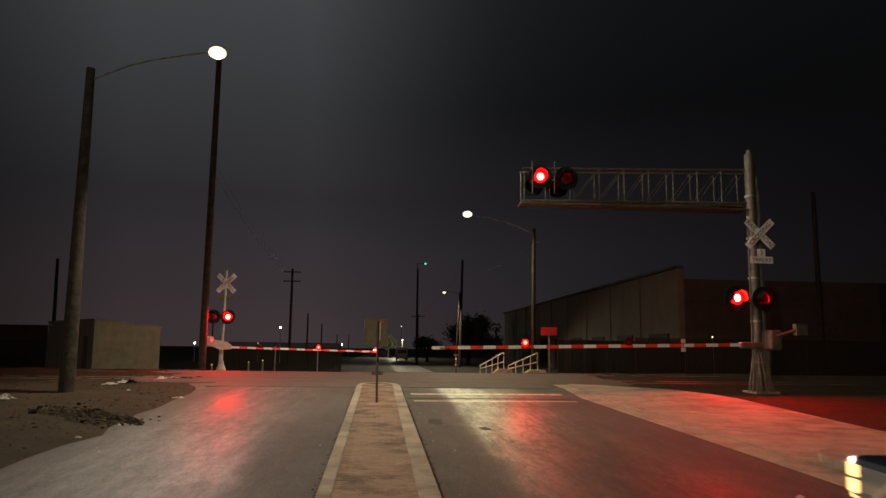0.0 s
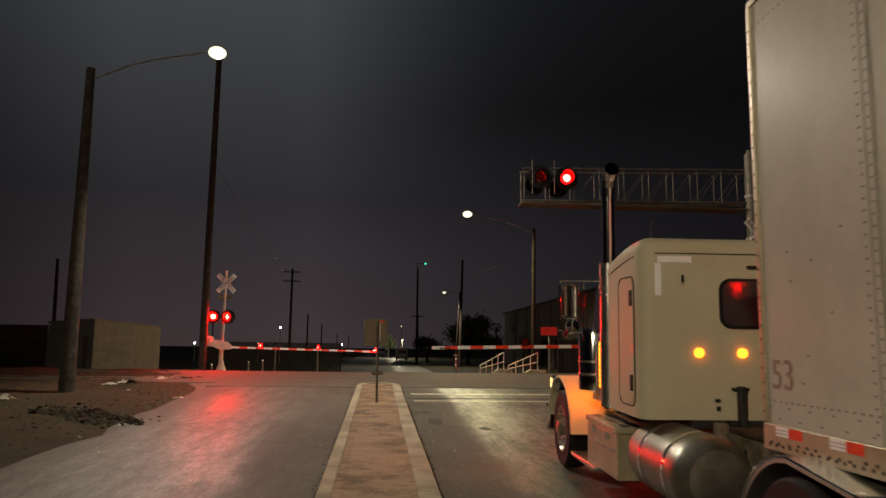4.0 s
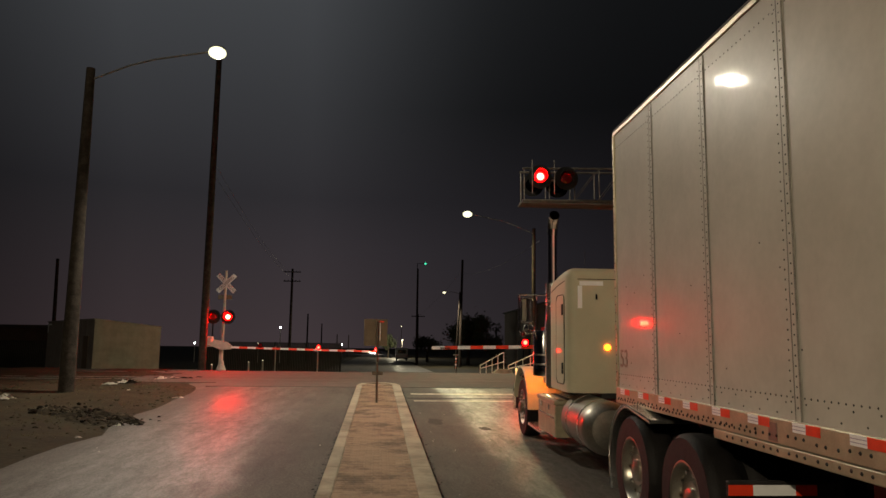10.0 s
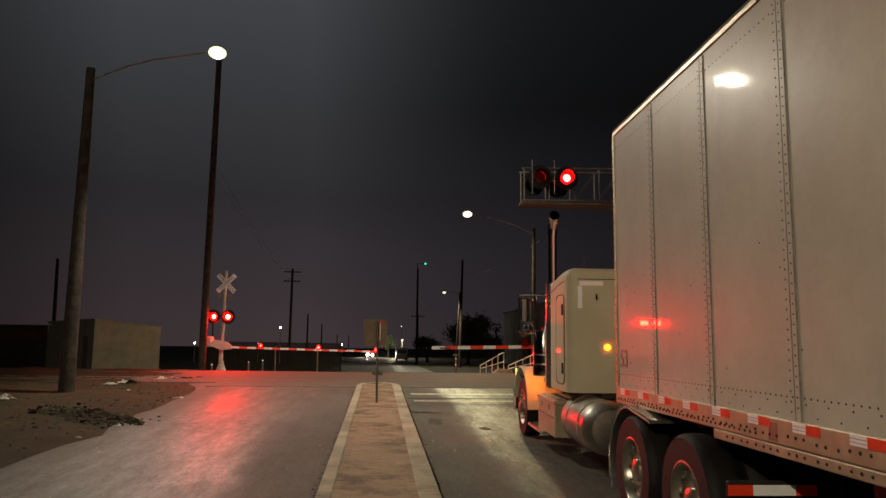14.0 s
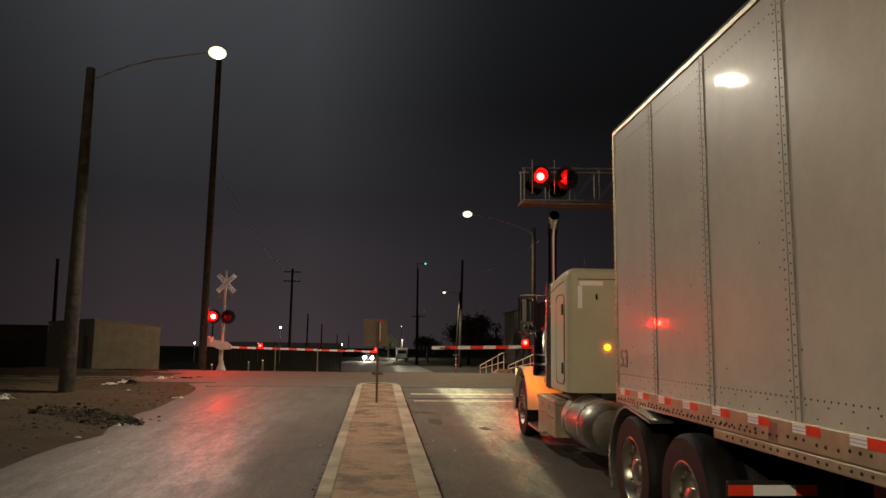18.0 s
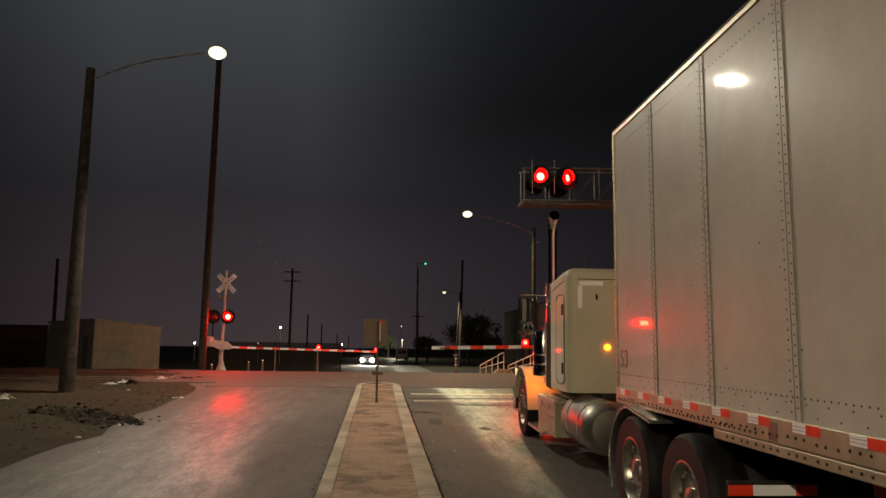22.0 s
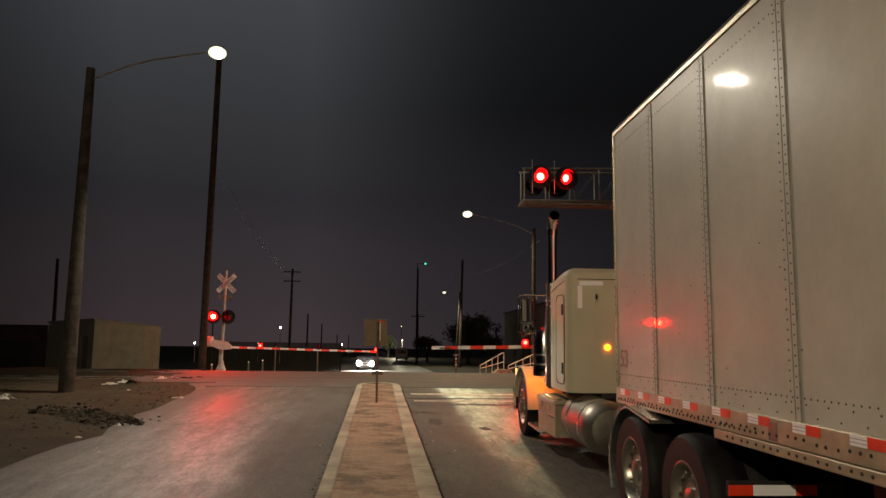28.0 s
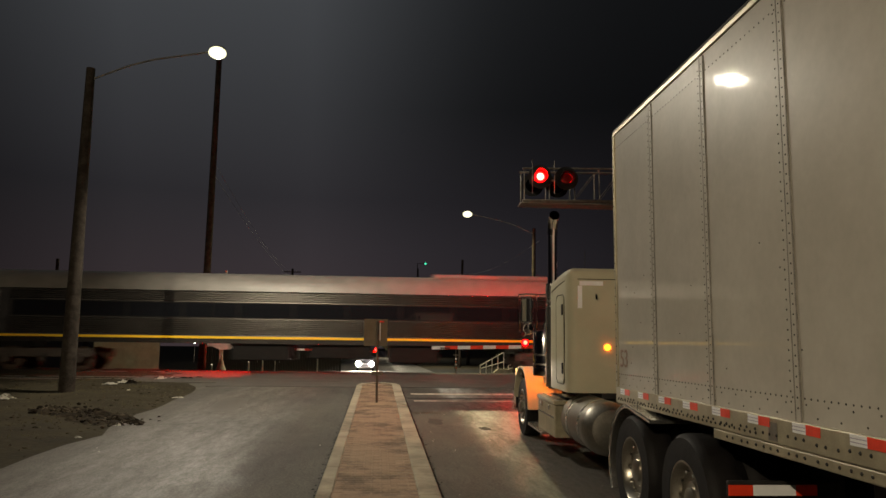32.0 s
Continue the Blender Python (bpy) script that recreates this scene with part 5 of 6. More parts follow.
for yy in (-13.2, -14.45):
    part("axle", rod(B(), (0.2, yy, 0.52), (WID - 0.2, yy, 0.52), 0.08, 0.08, 10), "frame_black", trailer)
    for x, s in ((0.16, -1), (0.48, -1), (WID - 0.16, 1), (WID - 0.48, 1)):
        wheel(trailer, x, yy, 0.52, 0.52, 0.27, s, "alu", "trailer_wheel")
for k in range(26):
    part("cross_member", box(B(), 0.04, WID - 0.04, -0.5 - 0.6 * k, -0.44 - 0.6 * k, ZB - 0.05, ZB + 0.05), "frame_black", trailer)


# ---- train ----
RAILS_Y = 30.3
NOSE_T30, SPEED = 2.7, 12.7


def bogie(parent, x, span=2.6, wheels=2, r=0.5):
    for s in (-1, 1):
        part("bogie_frame", box(B(), x - span / 2 - 0.5, x + span / 2 + 0.5, s * 1.15 - 0.08, s * 1.15 + 0.08, 0.5, 0.85, 0.05), "bogie_dust", parent)
        for k in range(wheels):
            wx = x - span / 2 + span * k / (wheels - 1)
            part("train_wheel", lathe(B(), [(r * 0.3, -0.07), (r * 0.92, -0.065), (r, -0.05), (r, 0.06), (r * 0.3, 0.07)], "y", (wx, s * 0.8, r), 28), "rust", parent, smooth=True)
            part("journal_box", box(B(), wx - 0.16, wx + 0.16, s * 1.23, s * 1.36, r - 0.16, r + 0.2, 0.04), "bogie_dust", parent)
        for k in range(wheels - 1):
            wx = x - span / 2 + span * (k + 0.5) / (wheels - 1)
            part("spring", lathe(B(), [(0.1, 0.0), (0.12, 0.08), (0.1, 0.16), (0.12, 0.24), (0.1, 0.32)], "z", (wx, s * 1.28, 0.35), 12), "bogie_dust", parent)


loco = thing("locomotive", pose(NOSE_T30, RAILS_Y, RAILZ), "streamlined diesel locomotive in navy, silver and yellow", "locomotive")
W = 1.5
# local x: 0 at the nose, negative to the rear
hull = [(-16.35, 1.05), (-0.45, 1.05), (-0.32, 1.4), (-0.34, 2.05), (-0.75, 2.8), (-1.15, 3.22), (-2.45, 4.3), (-2.9, 4.47), (-3.6, 4.52), (-7.2, 4.52), (-7.7, 4.66), (-16.3, 4.7), (-16.35, 4.5)]
bm = B()
prism(bm, hull, "y", -W, W)
edges = [e for e in bm.edges if abs(e.verts[0].co.y) > 1.4 and abs(e.verts[0].co.y - e.verts[1].co.y) < 0.1 and (min(e.verts[0].co.z, e.verts[1].co.z) > 1.9)]
bmesh.ops.bevel(bm, geom=edges, offset=0.2, segments=4, profile=0.5, affect="EDGES")
part("hull", bm, "navy", loco, "navy blue streamlined hull", smooth=True)
TOPW = [(-16.3, 2.2), (-14.7, 2.29), (-13.5, 2.21), (-12.0, 2.03), (-10.1, 1.9), (-8.0, 1.85), (-0.5, 1.84)]
LOWW = [(-0.45, 1.685), (-12.4, 1.68), (-13.2, 1.77), (-14.1, 1.91), (-15.2, 2.03), (-16.3, 2.1)]
for s in (-1, 1):
    lo, hi = (s * (W + 0.002), s * (W + 0.018))
    bm = B()
    prism(bm, [(x, z + 0.004) for x, z in TOPW] + [(-0.55, 2.15), (-0.95, 2.85), (-1.25, 3.1), (-4.2, 3.08), (-4.9, 3.22), (-5.6, 3.41), (-6.3, 3.49), (-16.3, 3.49)], "y", lo, hi)
    part("silver_panel", bm, "silver", loco, "silver-white painted side panel")
    bm = B()
    prism(bm, TOPW + LOWW, "y", lo, hi)
    part("yellow_band", bm, "yellow", loco, "waving yellow stripe")
    part("cab_door", box(B(), -4.6, -3.78, s * (W + 0.004), s * (W + 0.03), 1.9, 4.26, 0.01), "cab_door", loco)
    part("lower_door_panel", box(B(), -4.55, -3.83, s * (W + 0.031), s * (W + 0.036), 1.92, 3.05, 0.0), "silver", loco)
    part("door_window", box(B(), -4.36, -4.02, s * (W + 0.031), s * (W + 0.038), 3.3, 4.1, 0.0), "dark_glass", loco)
    for z in (1.38, 1.1, 0.8, 0.5):
        part("step", box(B(), -4.5, -3.88, s * (W - 0.1), s * (W + 0.04), z, z + 0.05, 0.01), "yellow" if z > 1.2 else "silver", loco)
    part("step_well", box(B(), -4.55, -3.83, s * (W - 0.2), s * (W - 0.12), 0.45, 1.05, 0.01), "under", loco)
    for z in (2.12, 2.62):
        part("grab_iron", box(B(), -4.55, -3.83, s * (W + 0.04), s * (W + 0.06), z, z + 0.06), "yellow", loco)
    for x0, pts in ((-3.9, [(-3.88, 3.46), (-3.2, 3.46), (-3.2, 4.1), (-3.88, 4.1)]), (-2.8, [(-2.84, 3.46), (-2.05, 3.46), (-2.6, 3.98), (-2.84, 4.02)])):
        bm = B()
        prism(bm, pts, "y", s * (W + 0.002), s * (W + 0.022))
        fr = part("side_window", bm, "silver", loco, "cab side window with pale frame")
        cx, cz = sum(p[0] for p in pts) / 4, sum(p[1] for p in pts) / 4
        bm = B()
        prism(bm, [(cx + (x - cx) * 0.86, cz + (z - cz) * 0.84) for x, z in pts], "y", s * (W + 0.022), s * (W + 0.027))
        part("pane", bm, "dark_glass", fr)
    bm = B()
    prism(bm, [(-2.5, 4.2), (-2.38, 4.24), (-1.1, 3.18), (-1.3, 3.2)], "y", s * (W - 0.14), s * (W + 0.012))
    part("windscreen_pillar", bm, "silver", loco, "pale windscreen pillar")
    # unreadable lettering as bars, and a round teal and blue emblem
    part("emblem", lathe(B(), [(0.3, s * 0.0), (0.3, s * 0.004)], "y", (-11.8, s * (W + 0.02), 2.82), 20), "teal", loco)
    part("emblem", lathe(B(), [(0.26, s * 0.0), (0.26, s * 0.004)], "y", (-11.45, s * (W + 0.0245), 2.78), 20), "blue_mark", loco)
    part("letter_bar", box(B(), -10.9, -9.3, s * (W + 0.019), s * (W + 0.024), 2.8, 2.9), "navy", loco)
    part("letter_bar", box(B(), -8.9, -6.95, s * (W + 0.019), s * (W + 0.024), 2.8, 2.92), "navy", loco)
    part("letter_bar", box(B(), -9.0, -7.1, s * (W + 0.019), s * (W + 0.024), 2.64, 2.68), "navy", loco)
    part("letter_bar", box(B(), -3.4, -2.6, s * (W + 0.019), s * (W + 0.024), 2.76, 2.86), "sign_back", loco)
    part("letter_bar", box(B(), -3.5, -1.9, s * (W + 0.019), s * (W + 0.024), 2.5, 2.53), "sign_back", loco)
    for x0, x1 in ((-12.5, -9.0), (-15.8, -13.0), (-8.4, -6.2)):
        part("louvre", box(B(), x0, x1, s * (W + 0.003), s * (W + 0.014), 3.75, 4.25, 0.01), "black", loco)
    for k in range(5):
        x0 = -16.3 + 1.74 * k
        bm = B()
        prism(bm, [(x0, 4.37), (x0 + 1.73, 4.37), (x0 + (1.73 if k < 4 else 1.1), 4.8), (x0, 4.8)], "y", s * 0.7, s * 1.49)
        part("roof_fairing", bm, "silver", loco, "silver roof fairing panel")
    part("side_skirt", box(B(), -12.0, -5.6, s * (W - 0.12), s * (W - 0.01), 0.4, 1.04, 0.03), "navy", loco, "navy side skirt")
    for k in range(6):
        part("skirt_slat", box(B(), -8.0, -6.5, s * (W - 0.01), s * (W + 0.012), 0.6 + 0.085 * k, 0.625 + 0.085 * k), "steel", loco)
        part("skirt_slat", box(B(), -11.8, -10.0, s * (W - 0.01), s * (W + 0.012), 0.6 + 0.085 * k, 0.625 + 0.085 * k), "steel", loco)
    part("step_end", box(B(), -6.0, -5.62, s * (W - 0.009), s * (W + 0.02), 0.25, 0.5, 0.01), "silver", loco, "pale step plate")
    part("pilot_step", box(B(), -0.68, -0.4, s * (W - 0.3), s * (W - 0.02), 0.25, 0.85, 0.02), "silver", loco, "pale pilot step plate")
    part("marker_lamp", box(B(), -0.42, -0.18, s * 1.3 - 0.12, s * 1.3 + 0.12, 1.74, 1.92, 0.03), "loco_ditch", loco, "lit ditch lamp")
    for z in (0.5, 0.85, 1.2, 1.55):
        part("rear_step", box(B(), -17.0, -16.4, s * (W - 0.35), s * (W - 0.05), z, z + 0.05, 0.01), "yellow", loco)
    part("rear_handrail", rod(B(), (-16.95, s * (W - 0.1), 1.2), (-16.95, s * (W - 0.1), 2.6), 0.02, 0.02, 6), "yellow", loco)
bm = B()
prism(bm, [(-1.22, 3.26), (-1.18, 3.3), (-2.32, 4.26), (-2.36, 4.22)], "y", -1.3, 1.3)
part("windscreen", bm, "dark_glass", loco)
part("headlamp", box(B(), -1.36, -1.02, -0.25, 0.25, 3.13, 3.3, 0.03), "loco_lamp", loco, "lit twin headlamp in the nose")
bm = B()
prism(bm, [(-0.9, 0.2), (-0.2, 0.2), (-0.28, 0.95), (-0.9, 1.0)], "y", -1.35, 1.35)
part("pilot", bm, "under", loco, "black snow-plough pilot")
bogie(loco, -3.3, 2.75)
bogie(loco, -13.4, 2.75)
bm = B()
prism(bm, [(-0.9, 0.35), (0.9, 0.35), (1.3, 0.7), (1.3, 1.0), (-1.3, 1.0), (-1.3, 0.7)], "x", -11.0, -5.9)
part("fuel_tank", bm, "under", loco)
part("rear_marker", box(B(), -16.95, -16.6, -1.4, -1.3, 3.67, 3.73, 0.01), "far_warm", loco, "lit white marker lamp")
part("rear_gangway", box(B(), -17.2, -16.35, -0.6, 0.6, 1.2, 3.2, 0.04), "under", loco)

coach = thing("passenger_coach", pose(NOSE_T30 - 17.3, RAILS_Y, RAILZ), "stainless fluted passenger coach with dark windows and yellow stripe", "railway coach", "coaches of the train")
CL = 26.9
cross = [(-1.45, 1.1), (1.45, 1.1), (1.5, 1.3), (1.5, 3.1), (1.42, 3.45), (1.2, 3.7), (0.7, 3.85), (-0.7, 3.85), (-1.2, 3.7), (-1.42, 3.45), (-1.5, 3.1), (-1.5, 1.3)]
part("shell", prism(B(), cross, "x", -CL + 0.15, -0.15), "steel", coach, "stainless steel shell", smooth=False)
bm = B()
roofp = [(-1.53, 3.12), (-1.45, 3.47), (-1.22, 3.73), (-0.7, 3.88), (0.7, 3.88), (1.22, 3.73), (1.45, 3.47), (1.53, 3.12), (1.5, 3.12), (-1.5, 3.12)]
prism(bm, roofp, "x", -CL + 0.1, -0.1)
part("roof", bm, "coach_roof", coach, "pale smooth roof", smooth=True)
part("roof_unit", box(B(), -8.6, -2.1, -1.0, 1.0, 3.8, 4.0, 0.06), "coach_roof", coach)
for s in (-1, 1):
    bm = B()
    for z0, z1, n in ((1.42, 2.04, 8), (2.71, 3.11, 5)):
        for k in range(n):
            z = z0 + (z1 - z0) * (k + 0.5) / n
            h = (z1 - z0) / n * 0.38
            prism_pts = [(s * 1.5, z - h), (s * 1.545, z - h * 0.75), (s * 1.555, z - h * 0.1), (s * 1.5, z + h)]
            prism(bm, prism_pts, "x", -CL + 2.1, -1.95)
    tagged(part("fluting", bm, "steel", coach, "horizontal corrugated stainless fluting"), kind="stuff")
    part("window_band", box(B(), -CL + 2.2, -1.98, s * 1.497, s * 1.512, 2.06, 2.68), "under", coach)
    for k in range(10):
        x = -CL + 2.3 + 2.1 * k
        part("window", box(B(), x, x + 2.03, s * 1.508, s * 1.516, 2.1, 2.64), "dark_glass", coach)
    for x in (-0.33, -CL + 0.1):
        part("corner_post", box(B(), x, x + 0.23, s * 1.4, s * 1.49, 0.5, 1.15, 0.02), "coach_roof", coach)
    for z in (0.55, 0.82):
        part("door_step", box(B(), -1.65, -0.4, s * 1.2, s * 1.49, z, z + 0.04, 0.01), "steel", coach)
    part("yellow_stripe", box(B(), -CL + 0.2, -2.0, s * 1.502, s * 1.514, 1.28, 1.37), "yellow", coach, "thin yellow stripe")
    for x in (-1.7, -CL + 0.8):
        part("door", box(B(), x, x + 0.9, s * 1.503, s * 1.53, 1.2, 3.05, 0.01), "coach_roof", coach)
        part("door_window", box(B(), x + 0.28, x + 0.62, s * 1.531, s * 1.538, 2.1, 2.85), "dark_glass", coach)
    bm = B()
    prism(bm, [(-3.4, 2.08), (-2.95, 2.08), (-2.6, 2.67), (-3.05, 2.67)], "y", s * 1.513, s * 1.52)
    part("emblem", bm, "teal", coach)
    bm = B()
    prism(bm, [(-2.9, 2.08), (-2.45, 2.08), (-2.1, 2.67), (-2.55, 2.67)], "y", s * 1.513, s * 1.52)
    part("emblem", bm, "orange", coach)
    for x0, x1, z0 in ((-16.5, -14.2, 0.45), (-13.5, -11.0, 0.55), (-10.4, -8.4, 0.4)):
        part("equipment_box", box(B(), x0, x1, s * 0.75, s * 1.35, z0, 1.09, 0.05), "under", coach)
for x in (-0.1, -CL + 0.1):
    part("end_diaphragm", box(B(), x - 0.15, x + 0.15, -0.6, 0.6, 1.2, 3.3, 0.04), "under", coach)
    part("coupler", box(B(), x - 0.5, x + 0.5, -0.12, 0.12, 0.75, 0.98, 0.03), "under", coach)
bogie(coach, -3.4, 2.6, r=0.46)
bogie(coach, -CL + 3.4, 2.6, r=0.46)
coach2 = copy_thing(coach, pose(NOSE_T30 - 17.3 - CL - 0.4, RAILS_Y, RAILZ))

# ---- oncoming car ----
car = thing("car", pose(-2.2, 75, -0.46), "dark oncoming car with bright headlamps", "car")
bm = B()
prism(bm, [(-2.2, 0.3), (2.2, 0.3), (2.25, 0.75), (1.6, 0.95), (0.9, 1.42), (-0.8, 1.45), (-1.7, 1.0), (-2.25, 0.9)], "x", -0.88, 0.88)
bmesh.ops.bevel(bm, geom=[e for e in bm.edges], offset=0.07, segments=2, profile=0.5, affect="EDGES")
bmesh.ops.rotate(bm, verts=bm.verts[:], cent=(0, 0, 0), matrix=Matrix.Rotation(math.pi, 3, "Z"))
part("body", bm, "car_paint", car, smooth=True)
bm = B()
prism(bm, [(-1.5, 1.0), (-1.46, 1.02), (-0.93, 1.38), (-0.97, 1.36)], "x", -0.72, 0.72)
part("windscreen", bm, "dark_glass", car)
for s in (-1, 1):
    part("headlamp", lathe(B(), [(0.2, -0.05), (0.22, 0.0), (0.17, 0.1)], "y", (s * 0.66, -2.3, 0.72), 16), "headlamp", car, "bright white headlamp")
    for yy in (-1.4, 1.4):
        wheel(car, s * 0.78, yy, 0.32, 0.32, 0.2, s, "plain")


# ---- poles ----
def utility_pole(x, y, z0, top, r, lean=0.0, arms=0, label="dark weathered wooden utility pole", wood="pole_wood"):
    th = thing("utility_pole", pose(x, y, z0), label, "utility pole")
    part("pole", rod(B(), (0, 0, -0.3), (lean, 0, top - z0), r, r * 0.7, 12), wood, th, smooth=True)
    for k in range(arms):
        z = top - z0 - 0.5 - 1.2 * k
        part("crossarm", box(B(), lean * z / (top - z0) - 1.1, lean * z / (top - z0) + 1.1, -0.16, -0.06, z, z + 0.12, 0.01), "pole_wood", th)
        for s in (-0.95, -0.5, 0.5, 0.95):
            part("insulator", lathe(B(), [(0.03, 0), (0.05, 0.05), (0.03, 0.12)], "z", (lean * z / (top - z0) + s, -0.11, z + 0.12), 8), "galv", th)
    return th


# paler wood stands in for the lamp glare over this pole
utility_pole(-8.62, 37.0, 0.6, 17.0, 0.2, wood="lightened_wood")
utility_pole(-11.3, 95.0, -0.55, 11.9, 0.2, 0, 2)
utility_pole(5.8, 110.0, -0.6, 13.9, 0.19)
utility_pole(10.3, 92.0, -0.6, 13.2, 0.2, 0.3)
utility_pole(28.7, 45.0, 0.3, 12.5, 0.2)
utility_pole(-25.5, 60.0, 0.0, 8.6, 0.17, -0.2)
utility_pole(-11.5, 120.0, -0.62, 7.2, 0.16)
utility_pole(-11.5, 150.0, -0.65, 6.6, 0.16)
utility_pole(-10.0, 180.0, -0.68, 5.0, 0.16)
utility_pole(-8.0, 200.0, -0.7, 5.2, 0.16)
utility_pole(-15.5, 70.0, -0.4, 4.5, 0.08)
utility_pole(6.4, 118.0, -0.6, 7.4, 0.12, 0, 1)

def overhead_wire(a, b, sag, label="thin dark overhead wire between wooden poles"):
    a, b = Vector(a), Vector(b)
    pts = [tuple(a.lerp(b, k / 12) - Vector((0, 0, sag * 4 * (k / 12) * (1 - k / 12)))) for k in range(13)]
    solid("overhead_wire", tube(B(), pts, 0.008, 6), "arm_paint", label, "wire")


overhead_wire((-8.6, 37.0, 11.2), (-11.3, 94.9, 11.35), 0.9)
overhead_wire((-8.6, 37.0, 10.6), (-10.4, 94.9, 10.15), 0.9)
overhead_wire((9.9, 44.0, 8.6), (10.5, 92.0, 11.5), 0.8)
overhead_wire((10.5, 92.0, 11.8), (6.4, 118.0, 7.0), 0.4)

# ---- far lamps ----
def far_lamp(x, y, z, r, m, label):
    zb = -0.6 if y > 60 else G(y)
    th = thing("lamp_post", pose(x, y, zb), label, "lamp post")
    part("post", rod(B(), (0, 0, -0.2), (0, 0, z - zb), 0.07, 0.05, 8), "galv", th)
    bm = B()
    bmesh.ops.create_uvsphere(bm, u_segments=12, v_segments=8, radius=r, matrix=Matrix.Translation((0, -0.05, z - zb)))
    part("lamp_globe", bm, m, th, "small glowing lamp", smooth=True)


far_lamp(-14.5, 110, 4.64, 0.15, "far_white", "thin post with a white yard lamp")
far_lamp(-26.8, 110, 2.23, 0.09, "far_white", "thin post with a small white yard lamp")
far_lamp(-17.6, 110, 2.3, 0.09, "far_warm", "thin post with a small warm yard lamp")
far_lamp(-7.3, 150, 2.4, 0.11, "far_white", "thin post with a small white yard lamp")
far_lamp(5.7, 180, 7.1, 0.12, "far_warm", "far street lamp on a thin pole")
far_lamp(6.1, 185, 3.8, 0.14, "far_warm", "far street lamp on a thin pole")
far_lamp(3.0, 300, 2.6, 0.2, "far_warm", "far street lamp on a thin pole")

# low far lights of unknown kind, put on added posts
far_lamp(-8.6, 50, 0.8, 0.028, "far_warm", "small warm light on an added short post")
far_lamp(-7.68, 50, 0.92, 0.03, "far_warm", "small warm light on an added short post")
far_lamp(-11.0, 50, 0.6, 0.028, "far_warm", "small warm light on an added short post")
far_lamp(21.8, 46, 2.8, 0.05, "far_warm", "thin post with a small yard lamp")
gl = thing("green_signal", pose(5.75, 110, -0.6), "tall thin pole with a small green signal lamp", "signal")
part("pole", rod(B(), (0, 0.4, -0.2), (0, 0.4, 15.35), 0.07, 0.05, 8), "pole_wood", gl)
part("bracket", rod(B(), (0, 0.4, 15.3), (1.2, 0.0, 15.35), 0.03, 0.03, 6), "pole_wood", gl)
part("lamp_lens", lathe(B(), [(0.08, -0.06), (0.15, -0.02), (0.15, 0.05)], "y", (1.2, 0.0, 15.3), 16), "green_lamp", gl, "green glowing lens", smooth=True)
dl = thing("delineator_post", pose(4.29, 40.0, 0.5), "grey delineator post with pale reflective bands", "post")
part("post", rod(B(), (0, 0, -0.1), (0, 0, 1.0), 0.055, 0.05, 10), "dull_steel", dl, smooth=True)
part("cap", box(B(), -0.15, 0.15, -0.05, 0.05, 0.96, 1.04, 0.015), "dull_steel", dl)
for k in range(4):
    part("band", lathe(B(), [(0.061, 0.0), (0.061, 0.07)], "z", (0, 0, 0.28 + 0.16 * k), 14), "sheet_white" if k % 2 else "orange", dl, smooth=True)

fl = bpy.data.lights.new("far_lamp_light", "POINT")
fl.energy, fl.color, fl.shadow_soft_size = 5000, (1.0, 0.88, 0.6), 0.2
new("far_lamp_light", fl).location = (5.2, 184.0, 4.6)

for x, h in ((-5.77, 1.4), (-3.4, 1.4)):
    th = thing("marker_post", pose(x, 42.0, 0.42), "thin pale steel post beyond the tracks", "post")
    part("post", rod(B(), (0, 0, -0.2), (0, 0, h), 0.04, 0.035, 8), "galv", th)
    part("cap", lathe(B(), [(0.05, 0.0), (0.055, 0.03), (0.02, 0.06)], "z", (0, 0, h), 10), "dull_steel", th)

# ---- shed beyond the tracks ----
def shed():
    th = thing("storage_shed", pose(-16.85, 45.0, 0.45, 0, 0, 38), "pale metal storage shed beyond the tracks", "shed")
    part("wall", prism(B(), [(0, -0.3), (4.0, -0.3), (4.0, 2.5), (0, 2.85)], "y", 0.0, 9.6), "shed", th)
    part("roof", prism(B(), [(-0.05, 2.86), (4.05, 2.502), (4.05, 2.56), (-0.05, 2.93)], "y", -0.05, 9.65), "shed", th)
    for k in range(4):
        part("panel_joint", box(B(), 0.98 * k + 0.02, 0.98 * k + 0.05, -0.008, 0.0, -0.25, 2.45), "shed", th)
    for k in range(7):
        part("panel_joint", box(B(), -0.01, 0.0, 0.3 + 1.0 * k, 0.34 + 1.0 * k, -0.25, 2.8), "shed", th)
    part("door", box(B(), -0.03, 0.0, 0.9, 1.8, -0.25, 1.9, 0.01), "wall_tan", th)
    part("reflective_tape", box(B(), -0.02, -0.011, 8.7, 9.55, 2.66, 2.76), "sheet_white", th, "white reflective tape")
    part("reflective_tape", box(B(), -0.02, -0.011, 9.4, 9.55, 2.15, 2.655), "sheet_white", th, "white reflective tape")


shed()
th = thing("low_building", pose(-40, 70, 0), "long dark low building behind the tracks", "building")
part("wall", box(B(), -25, 14, 0, 12, -1, 3.3), "wall_dark", th)
part("roof", box(B(), -25.3, 14.3, -0.3, 12.3, 3.3, 3.55), "roofing", th)

